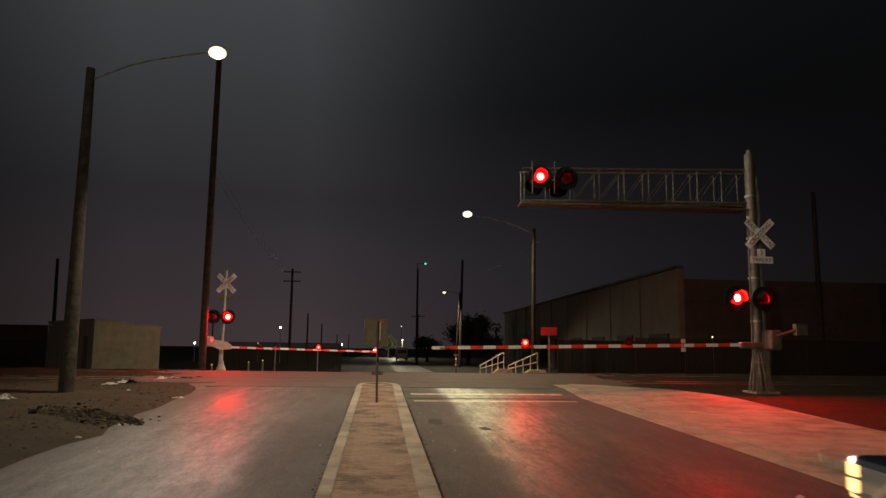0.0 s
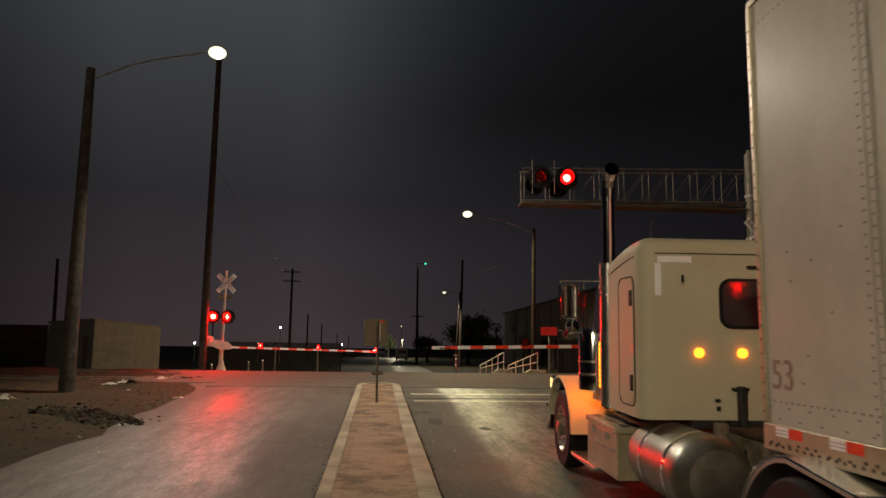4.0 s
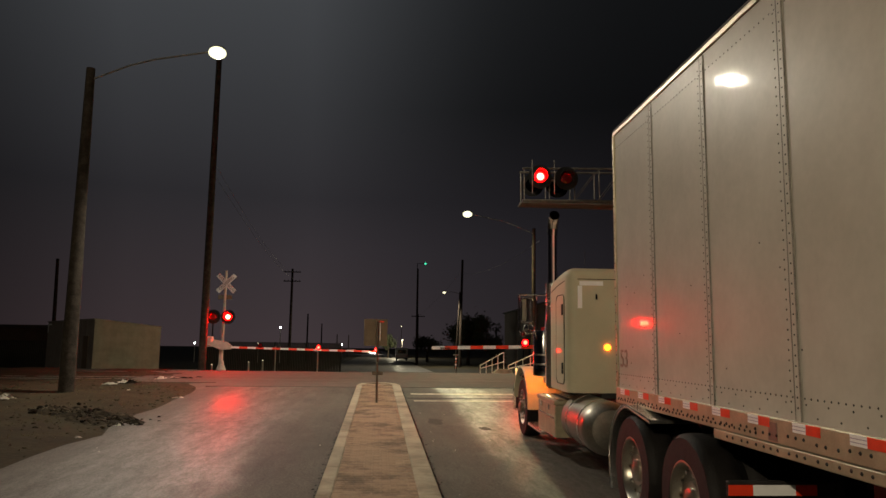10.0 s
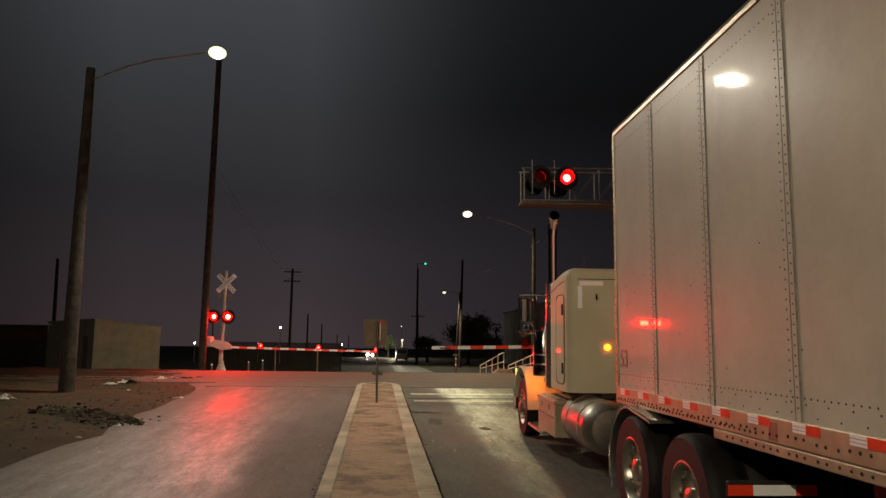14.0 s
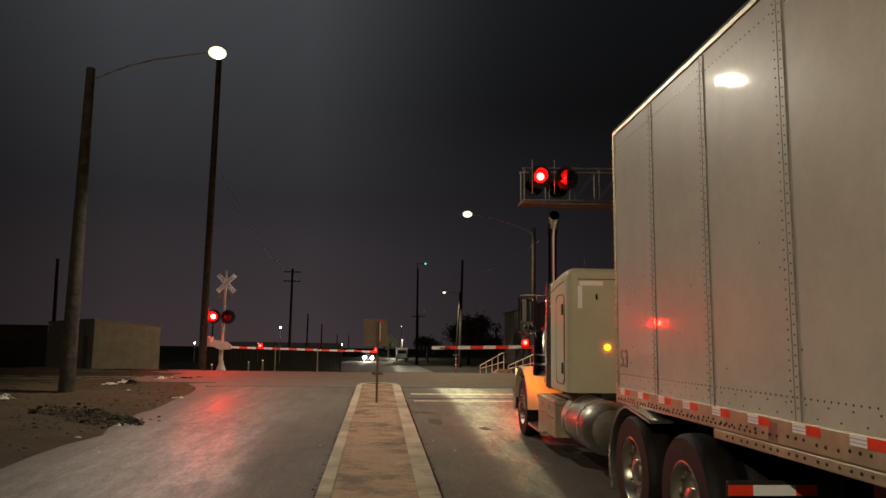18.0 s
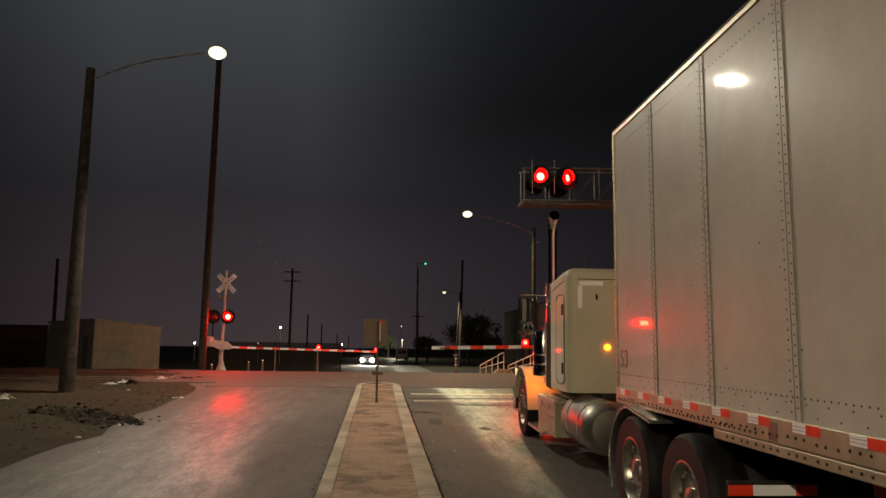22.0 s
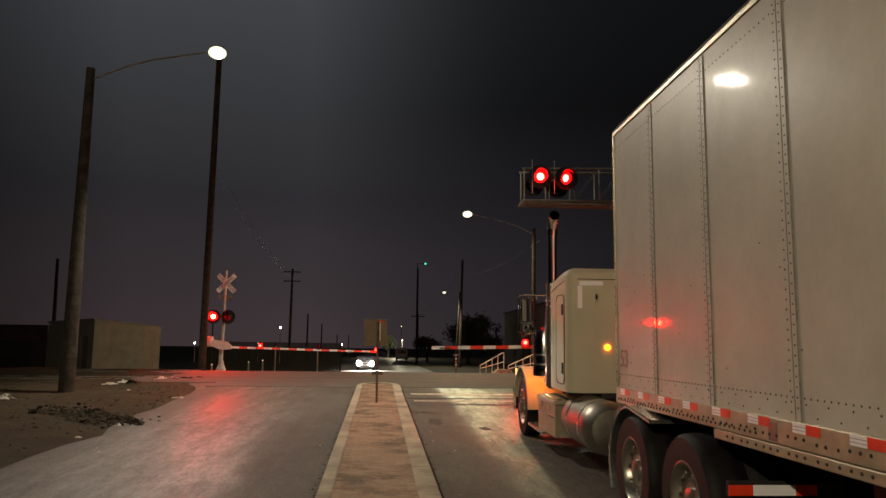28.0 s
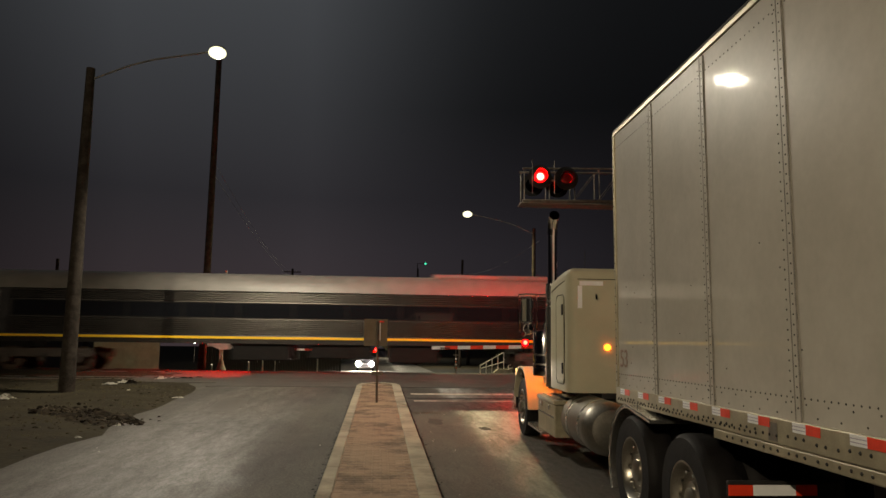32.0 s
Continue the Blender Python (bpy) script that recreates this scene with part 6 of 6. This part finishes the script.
# ---- warehouse ----
wh = thing("warehouse", pose(22.2, 52.0, -0.4), "tan industrial warehouse with bays and loading doors", "warehouse")
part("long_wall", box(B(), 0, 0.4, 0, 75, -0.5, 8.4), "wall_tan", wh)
# front wall is darker and redder than the long wall
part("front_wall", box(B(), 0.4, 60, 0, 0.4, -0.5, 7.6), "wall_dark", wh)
part("roof", box(B(), 0.4, 60, 0.4, 75, 7.3, 7.5), "roofing", wh)
for k in range(9):
    part("pilaster", box(B(), -0.08, 0.0, 8.0 * k, 8.0 * k + 0.6, -0.5, 8.4, 0.02), "wall_tan", wh)
    if k < 8:
        part("loading_door", box(B(), -0.12, 0.0, 8.0 * k + 2, 8.0 * k + 6, -0.4, 3.6, 0.02), "fence", wh)
part("coping", box(B(), -0.35, 0.45, -0.05, 75, 8.4, 8.6), "roofing", wh)


# ---- fences ----
def fence(name, x0, y0, x1, y1, z, h, label, step=2.4):
    th = thing("fence", pose(x0, y0, z, 0, 0, math.degrees(math.atan2(y1 - y0, x1 - x0))), label, "fence")
    L = math.hypot(x1 - x0, y1 - y0)
    n = int(L / step)
    for k in range(n + 1):
        part("post", rod(B(), (L * k / n, 0, -0.3), (L * k / n, 0, h), 0.04, 0.04, 8), "fence", th)
    for zz in (0.1, h - 0.06):
        part("rail", rod(B(), (0, 0, zz), (L, 0, zz), 0.025, 0.025, 6), "fence", th)
    bm = B()
    m = int(L / 0.13)
    for k in range(m):
        x = L * (k + 0.5) / m
        box(bm, x - 0.05, x + 0.05, 0.03, 0.045, 0.05, h - 0.08)
    tagged(part("slats", bm, "fence", th), kind="stuff")


fence("f", -13.0, 56.0, -3.0, 60.0, -0.2, 2.4, "dark slatted chain-link fence beyond the tracks")
fence("f", 10.5, 42.0, 21.5, 50.0, 0.2, 2.3, "dark slatted yard fence beside the warehouse")
fence("f", 14.5, 40.0, 40.0, 40.5, 0.4, 2.2, "dark slatted yard fence beside the warehouse")
fence("f", -60.0, 58.0, -24.0, 58.0, -0.1, 2.2, "dark slatted chain-link fence beyond the tracks")


# ---- handrails on the far footway ----
def ramp_rail(x0, x1, y, z, label):
    th = thing("ramp_railing", pose(x0, y, z), label, "railing", "railings on the ramps")
    L = x1 - x0
    lo, hi = 0.35, 1.08
    n = 4
    for k in range(n + 1):
        part("post", rod(B(), (L * k / n, 0, -0.1), (L * k / n, 0, lo + (hi - lo) * k / n), 0.028, 0.028, 10), "white_paint", th)
    for f in (1.0, 0.52):
        part("rail", rod(B(), (0, 0, lo * f), (L, 0, hi * f), 0.028, 0.028, 10), "white_paint", th)
    part("kerb", prism(B(), [(L * 0.4, -0.2), (L + 0.5, -0.2), (L + 0.4, 0.14), (L * 0.75, 0.17)], "y", -0.25, 0.25), "concrete", th)


ramp_rail(5.64, 6.95, 40.0, 0.6, "white painted tubular handrail on a concrete ramp")
ramp_rail(7.2, 8.85, 40.0, 0.6, "white painted tubular handrail on a concrete ramp")
rs = thing("red_sign", pose(9.97, 42.0, 0.5), "small red sign on a thin post beyond the tracks", "sign")
part("post", rod(B(), (0, 0, -0.2), (0, 0, 2.6), 0.03, 0.03, 8), "galv", rs)
part("sign_plate", box(B(), -0.48, 0.48, -0.05, -0.035, 2.18, 2.66, 0.004), "sign_red", rs)

# ---- parked van ----
van = thing("van", pose(4.6, 140, -0.62), "white parked box van at the roadside", "van")
part("body", box(B(), -1.1, 1.1, 0, 5, 0.4, 2.5, 0.12), "van_white", van, smooth=True)
part("rear_window", box(B(), -0.8, 0.8, -0.02, 0.0, 1.4, 2.1), "dark_glass", van)
part("bumper", box(B(), -1.1, 1.1, -0.12, 0.0, 0.4, 0.6, 0.02), "black", van)
for s in (-1, 1):
    part("tail_lamp", box(B(), s * 0.9, s * 1.05, -0.03, 0.0, 0.8, 1.1), "red_off", van)
    for yy in (0.9, 4.0):
        wheel(van, s * 0.95, yy, 0.36, 0.36, 0.22, s, "plain")


# ---- trees ----
def tree(x, y, z0, h, r, n, seed, label, palm=False):
    rng = random.Random(seed)
    th = thing("tree", pose(x, y, z0), label, "tree")
    part("trunk", rod(B(), (0, 0, -0.3), (0.2, 0, h * 0.75), 0.28, 0.1, 10), "bark", th, smooth=True)
    bm = B()
    for k in range(5):
        a = rng.uniform(0, 6.28)
        rod(bm, (0.1, 0, h * 0.4), (r * 0.6 * math.cos(a), r * 0.6 * math.sin(a), h * rng.uniform(0.6, 0.9)), 0.09, 0.03, 6)
    part("limbs", bm, "bark", th)
    vs, fs = [], []
    centres = [Vector((rng.uniform(-r, r) * 0.7, rng.uniform(-r, r) * 0.7, h * rng.uniform(0.45, 0.95))) for _ in range(14)]
    for k in range(n):
        c = rng.choice(centres)
        d = Vector((rng.gauss(0, 1), rng.gauss(0, 1), rng.gauss(0, 0.8)))
        p = c + d * (r * 0.22)
        u = Vector((rng.gauss(0, 1), rng.gauss(0, 1), rng.gauss(0, 1))).normalized() * rng.uniform(0.1, 0.28)
        v = u.orthogonal().normalized() * rng.uniform(0.08, 0.2)
        b = len(vs)
        vs += [tuple(p - u), tuple(p + v), tuple(p + u), tuple(p - v)]
        fs.append((b, b + 1, b + 2, b + 3))
    me = bpy.data.meshes.new("crown")
    me.from_pydata(vs, [], fs)
    me.materials.append(M["leaf"])
    ob = new("crown", me)
    ob.parent = th


tree(13.6, 110, -0.6, 7.2, 3.0, 5200, 3, "dark bushy roadside tree")
tree(18.5, 118, -0.6, 4.2, 2.6, 1600, 4, "dark bushy roadside tree")


def palm(x, y, z0, h, seed):
    rng = random.Random(seed)
    th = thing("palm_tree", pose(x, y, z0), "dark fan palm with a ragged round crown", "tree")
    part("trunk", rod(B(), (0, 0, -0.3), (0.1, 0, h), 0.2, 0.14, 10), "bark", th, smooth=True)
    for k in range(26):
        a, up = rng.uniform(0, 6.28), rng.uniform(-0.9, 1.1)
        d = Vector((math.cos(a) * math.cos(up), math.sin(a) * math.cos(up), math.sin(up)))
        side = d.cross(Vector((0, 0, 1))).normalized()
        bm = B()
        root = Vector((0.1, 0, h))
        for j in range(9):
            f = (j - 4) / 4
            tip = root + d * rng.uniform(1.15, 1.45) * (1 - 0.25 * abs(f)) + side * 0.75 * f + Vector((0, 0, -0.25 * abs(f) - 0.12))
            base = root + d * 0.55
            bm.faces.new([bm.verts.new(p) for p in (base - side * 0.03, tip, base + side * 0.05, base + d * 0.08)])
        part("frond", bm, "leaf", th)


palm(20.3, 125, -0.6, 6.3, 5)
tree(8.6, 128, -0.6, 4.4, 2.4, 1600, 6, "dark bushy roadside tree")
tree(2.7, 195, -0.7, 6.2, 2.4, 1800, 7, "dark bushy roadside tree")

# ---- litter and rubble on the dirt ----
rng = random.Random(11)


def lump(x, y, r, name, m, label, category, flat=0.5):
    bm = B()
    bmesh.ops.create_icosphere(bm, subdivisions=2 if r > 0.09 else 1, radius=r)
    for v in bm.verts:
        v.co *= 1 + 0.5 * noise.noise(v.co * (1.3 / r) + Vector((x * 9, y * 9, 0)))
        v.co.z *= flat
    ob = solid(name, bm, m, label, category)
    ob.matrix_basis = pose(x, y, ground_z(x, y) - r * flat * 0.25, rng.uniform(-15, 15), rng.uniform(-15, 15), rng.uniform(0, 360))
    return ob


bm = B()
ring = []
for k in range(90):
    a = 6.28318531 * k / 90
    f = 1 + 0.35 * noise.noise((math.cos(a) * 2, math.sin(a) * 2, 3.0)) + 0.2 * noise.noise((math.cos(a) * 6, math.sin(a) * 6, 9.0))
    u, v = 1.75 * f * math.cos(a), 0.62 * f * math.sin(a)
    ring.append((-5.75 + 0.76 * u + 0.65 * v, 15.45 - 0.65 * u + 0.76 * v))
rows = []
for q in (1.0, 0.88, 0.76, 0.64, 0.52, 0.4, 0.28, 0.16):
    rows.append([bm.verts.new((-5.75 + (x + 5.75) * q, 15.45 + (y - 15.45) * q, ground_z(-5.75 + (x + 5.75) * q, 15.45 + (y - 15.45) * q) + (0.002 if q == 1 else 0.03 + 0.09 * noise.noise(((-5.75 + (x + 5.75) * q) * 5.5, (15.45 + (y - 15.45) * q) * 5.5, 1)) + 0.05 * noise.noise((x * 13 * q, y * 13 * q, 5))))) for x, y in ring])
for a, b in zip(rows, rows[1:]):
    for k in range(90):
        bm.faces.new((a[k], a[(k + 1) % 90], b[(k + 1) % 90], b[k]))
bm.faces.new(rows[-1])
solid("rubble_patch", bm, "dark_soil", "low dark heap of broken asphalt and soil", "rubble", smooth=True)
for k in range(280):
    t = rng.random()
    wide = 1.0 if k % 5 else 2.4
    x, y = -7.0 + 2.6 * t + rng.gauss(0, 0.2) * wide, 16.5 - 2.2 * t + rng.gauss(0, 0.28) * wide
    pale = k % 3 == 0
    r = rng.choice((0.02, 0.03, 0.035, 0.045, 0.055, 0.075) if wide == 1.0 else (0.02, 0.03, 0.045)) * rng.uniform(0.7, 1.25)
    ob = lump(x, y, r, "rubble_chunk", "chunk" if pale else "rubble", "pale broken concrete chunk on the dirt" if pale else "dark broken asphalt chunk on the dirt", "rubble", 0.6)
    if wide == 1.0:
        ob.location.z += 0.035


def crumpled_sheet(x, y, w, d, seed, turn, m="trash", label="crumpled pale litter sheet lying on the dirt"):
    """A torn sheet with folds, resting on the ground."""
    bm = B()
    nx, ny = 9, 7
    grid = []
    for j in range(ny):
        for i in range(nx):
            u, v = i / (nx - 1) - 0.5, j / (ny - 1) - 0.5
            edge = 1 + 0.25 * noise.noise((u * 5 + seed, v * 5, 1))
            h = 0.35 * d * max(0.0, 0.6 + noise.noise((u * 4 + seed, v * 4, 3)) + 0.5 * noise.noise((u * 9, v * 9 + seed, 5))) * (1.0 - 1.6 * max(abs(u), abs(v)))
            grid.append(bm.verts.new((u * w * edge, v * d * edge, max(0.004, h))))
    for j in range(ny - 1):
        for i in range(nx - 1):
            if (i + j + seed) % 11:
                bm.faces.new((grid[j * nx + i], grid[j * nx + i + 1], grid[(j + 1) * nx + i + 1], grid[(j + 1) * nx + i]))
    bmesh.ops.solidify(bm, geom=bm.faces[:], thickness=0.003)
    ob = solid("litter", bm, m, label, "litter")
    ob.matrix_basis = pose(x, y, ground_z(x, y) + 0.004, 0, 0, turn)
    return ob


for x, y, w, d, seed, turn in ((-8.0, 22.9, 0.42, 0.3, 1, 12), (-7.78, 23.5, 0.36, 0.4, 2, 40), (-7.35, 25.9, 0.34, 0.5, 3, 5), (-7.05, 26.3, 0.5, 0.3, 4, -8), (-8.93, 18.5, 0.45, 0.5, 5, 70), (-5.12, 19.6, 0.3, 0.14, 6, 4), (-4.75, 14.25, 0.17, 0.2, 7, -20), (-4.9, 12.75, 0.1, 0.12, 8, 30), (-8.2, 15.8, 0.12, 0.1, 9, 0), (-6.9, 21.2, 0.1, 0.12, 10, 15)):
    crumpled_sheet(x, y, w, d, seed, turn)
crumpled_sheet(-7.5, 23.3, 0.34, 0.45, 12, 20, "rubble", "dark crumpled bag beside pale litter")
crumpled_sheet(-6.65, 26.2, 0.75, 0.35, 14, -4, "rubble", "dark flattened scrap at the road edge")
for k in range(5):
    lump(-6.3 - 0.35 * k, 26.3 + rng.gauss(0, 0.15), rng.uniform(0.1, 0.2), "rubble_chunk", "rubble", "dark broken asphalt chunk on the dirt", "rubble", 0.35)

# pebbles and dry weeds over the dirt
vs, fs = [], []
for k in range(3400):
    x, y = -5.2 - abs(rng.gauss(0, 4.0)), rng.uniform(8, 29)
    if x > XL(y) - 0.15:
        continue
    r = rng.choice((0.008, 0.012, 0.015, 0.02, 0.03)) * rng.uniform(0.7, 1.4)
    z = ground_z(x, y)
    b = len(vs)
    a = rng.uniform(0, 6.28)
    for j in range(4):
        vs.append((x + r * math.cos(a + 1.57 * j) * rng.uniform(0.7, 1.3), y + r * math.sin(a + 1.57 * j) * rng.uniform(0.7, 1.3), z - 0.004))
    vs.append((x + r * 0.3, y, z + r * rng.uniform(0.6, 1.0)))
    for j in range(4):
        fs.append((b + j, b + (j + 1) % 4, b + 4))
me = bpy.data.meshes.new("pebbles")
me.from_pydata(vs, [], fs)
me.materials.append(M["pebble"])
tagged(new("pebbles", me), "scattered grey pebbles over the dirt shoulder", "pebbles", kind="stuff")
vs, fs = [], []
for k in range(900):
    cx, cy = -5.6 - abs(rng.gauss(0, 4.5)), rng.uniform(10, 29.0)
    if cx > XL(cy) - 0.3 or noise.noise((cx * 0.5, cy * 0.5, 7)) < 0.05:
        continue
    z = ground_z(cx, cy)
    for j in range(7):
        a, h = rng.uniform(0, 6.28), rng.uniform(0.03, 0.12)
        b = len(vs)
        px, py = cx + rng.gauss(0, 0.05), cy + rng.gauss(0, 0.05)
        vs += [(px - 0.004, py, z - 0.01), (px + 0.004, py, z - 0.01), (px + 0.06 * math.cos(a), py + 0.06 * math.sin(a), z + h)]
        fs.append((b, b + 1, b + 2))
me = bpy.data.meshes.new("weeds")
me.from_pydata(vs, [], fs)
me.materials.append(M["weed"])
tagged(new("weeds", me), "sparse dry weeds on the dirt shoulder", "weeds", kind="stuff")

# clods of soil and broken crust over the dirt
vs, fs = [], []
for k in range(600):
    x, y = -4.9 - abs(rng.gauss(0, 3.6)), rng.uniform(9, 29)
    if x > XL(y) - 0.05 or noise.noise((x * 0.6, y * 0.6, 12.0)) < -0.15:
        continue
    r = rng.choice((0.015, 0.02, 0.025, 0.035, 0.045)) * rng.uniform(0.7, 1.3)
    z = ground_z(x, y)
    b, a = len(vs), rng.uniform(0, 6.28)
    for q, h in ((1.0, -0.15), (0.75, 0.35)):
        for j in range(6):
            f = r * q * rng.uniform(0.7, 1.25)
            vs.append((x + f * math.cos(a + 1.0472 * j) * 1.25, y + f * math.sin(a + 1.0472 * j), z + r * h))
    vs.append((x + 0.1 * r, y, z + r * rng.uniform(0.4, 0.7)))
    for j in range(6):
        i = (j + 1) % 6
        fs += [(b + j, b + i, b + 6 + i, b + 6 + j), (b + 6 + j, b + 6 + i, b + 12)]
me = bpy.data.meshes.new("soil_clods")
me.from_pydata(vs, [], fs)
me.materials.append(M["dirt"])
tagged(new("soil_clods", me), "crumbled soil clods over the dirt shoulder", "soil", kind="stuff")

# leaf litter in the gutters of the median and pale crumbs on the lane
vs, fs, vs2, fs2 = [], [], [], []
for k in range(1500):
    y = rng.uniform(5.5, 22.0)
    x = 0.7 + abs(rng.gauss(0, 0.035)) if k % 3 else -0.61 - abs(rng.gauss(0, 0.04))
    r = rng.uniform(0.006, 0.022)
    b = len(vs)
    for j in range(4):
        vs.append((x + r * math.cos(1.57 * j + k), y + 1.6 * r * math.sin(1.57 * j + k), G(y) + 0.006))
    vs.append((x, y, G(y) + 0.006 + r * 0.6))
    fs += [(b + j, b + (j + 1) % 4, b + 4) for j in range(4)]
for k in range(90):
    y = rng.uniform(6.5, 19.0)
    x = rng.uniform(0.9, 4.6) if k % 3 else rng.uniform(-4.5, -0.8)
    r = rng.uniform(0.005, 0.014)
    b = len(vs2)
    for j in range(4):
        vs2.append((x + r * math.cos(1.57 * j + k), y + 1.5 * r * math.sin(1.57 * j + k), G(y) + 0.005))
    vs2.append((x, y, G(y) + 0.006 + r * 0.6))
    fs2 += [(b + j, b + (j + 1) % 4, b + 4) for j in range(4)]
for nm, a, f, m, lab in (("leaf_litter", vs, fs, "debris", "dark leaf litter along the median kerbs"), ("road_crumbs", vs2, fs2, "trash", "pale crumbs of grit scattered on the lanes")):
    me = bpy.data.meshes.new(nm)
    me.from_pydata(a, [], f)
    me.materials.append(M[m])
    tagged(new(nm, me), lab, "litter", kind="stuff")

# ---- median pavers ----
BRICK = {}
for key in range(1):
    bm = box(B(), -0.095, 0.095, -0.045, 0.045, -0.03, 0.0, 0.007)
    BRICK[key] = mesh_of("paver", bm, "brick")
far_bm = B()
rowk, y = 0, 7.4
placed = 0
while y < 22.3:
    x = -0.43 + (0.1 if rowk % 2 else 0.0)
    while x < 0.42:
        cx = x + 0.1
        if cx + 0.1 <= 0.46:
            z = medz(y) - 0.006 + 0.003 * noise.noise((cx * 5, y * 5, 0))
            if placed < 300:
                ob = new("paver", BRICK[0])
                ob.parent = median
                ob.matrix_basis = pose(cx, y, z, RISE, 0, rng.uniform(-0.6, 0.6))
                placed += 1
            else:
                box(far_bm, cx - 0.095, cx + 0.095, y - 0.045, y + 0.045, z - 0.03, z)
        x += 0.2
    if rowk % 2:
        box(far_bm, -0.428, -0.335, y - 0.045, y + 0.045, medz(y) - 0.036, medz(y) - 0.006)
    box(far_bm, (0.375 if rowk % 2 == 0 else 0.475) - 0.0, 0.45, y - 0.045, y + 0.045, medz(y) - 0.036, medz(y) - 0.006) if rowk % 2 == 0 else None
    y += 0.1
    rowk += 1
tagged(part("paver_field", far_bm, "brick", median), kind="stuff")


def motions():
    # lenses turn their lit side out and in
    for lens, at, (first, half), lit, turn in LENSES:
        ang = turn + (0.0 if lit else 180.0)
        rows = [(0.0, pose(*at, 0, 0, ang))]
        k = 0
        while first + half * k < 31.95:
            # a lamp lights before its partner has died away
            dark = (ang - turn) % 360 > 90
            lead = 0.03 if (first, half) == NEAR and lit else 0.06
            ts = first + half * k + (-lead if dark else 0.055)
            for off, da in ((-0.05, 0), (-0.0167, 60), (0.0167, 120), (0.05, 180)):
                if ts + off > 0.02:
                    rows.append((ts + off, pose(*at, 0, 0, ang + da)))
            ang += 180
            k += 1
        rows.append((32.1, pose(*at, 0, 0, ang)))
        walk(lens, rows)
    # the truck rolls up and stops
    travel = ((0, 10.27), (0.5, 9.15), (1, 8.12), (1.5, 7.17), (2, 6.26), (2.5, 5.39), (3, 4.56), (3.5, 3.78), (4.2, 2.82), (4.8, 2.05), (5.5, 1.28), (6, 0.78), (6.5, 0.37), (7, 0.06), (7.4, 0.0), (32, 0.0))
    def cab(t, along):
        # the tractor still turns in from the side of the road, about a point under its cab
        yaw = -1.4 + float(np.interp(t, (0, 2, 3, 4.2, 5.5, 6), (-1.0, -1.0, -1.5, -0.8, -0.2, 0.0)))
        p = TRACTOR_END - ALONG * along
        a, b = radians(-1.4), radians(yaw)
        return pose(p.x - 1.8 * (math.sin(a) - math.sin(b)), p.y + 1.8 * (math.cos(a) - math.cos(b)), p.z, RISE, 0, yaw)

    lag = (0.0, 3.0, 4.2, 5.5, 32.0), (0.12, 0.16, 0.1, 0.0, 0.0)
    walk(tractor, [(t, cab(t, s)) for t, s in travel])
    walk(trailer, [(t, pose(*(TRAILER_END - ALONG * (s + float(np.interp(t, *lag)))), 0.35, 0, -1.17)) for t, s in travel])
    for ob in tractor.children:
        if ob.name.split(".")[0] in ("steer_wheel", "drive_wheel"):
            c, r = tuple(ob.location), 0.515
            rows = []
            for i in range(0, 75):
                t = i * 0.1
                s = np.interp(t, [a for a, b in travel], [b for a, b in travel])
                rows.append((t, pose(*c, math.degrees(s / r), 0, 0)))
            rows.append((32.0, pose(*c, 0, 0, 0)))
            walk(ob, rows)
    # the train runs through from the left
    for ob, back in ((loco, 0.0), (coach, 17.3), (coach2, 17.3 + CL + 0.4)):
        walk(ob, [(t, pose(NOSE_T30 + SPEED * (t - 30) - back, RAILS_Y, RAILZ)) for t in (0.0, 8.0, 16.0, 24.0, 32.0)])
    # the car comes on and waits
    walk(car, [(t, pose(x, y, G(y))) for t, x, y in ((0, -2.0, 560), (8, -2.0, 360), (13, -2.0, 210), (16, -1.8, 160), (19, -1.6, 122), (23, -1.35, 98), (26, -1.3, 84), (28, -1.25, 78), (30, -1.25, 76), (32, -1.25, 75.5))])


motions()
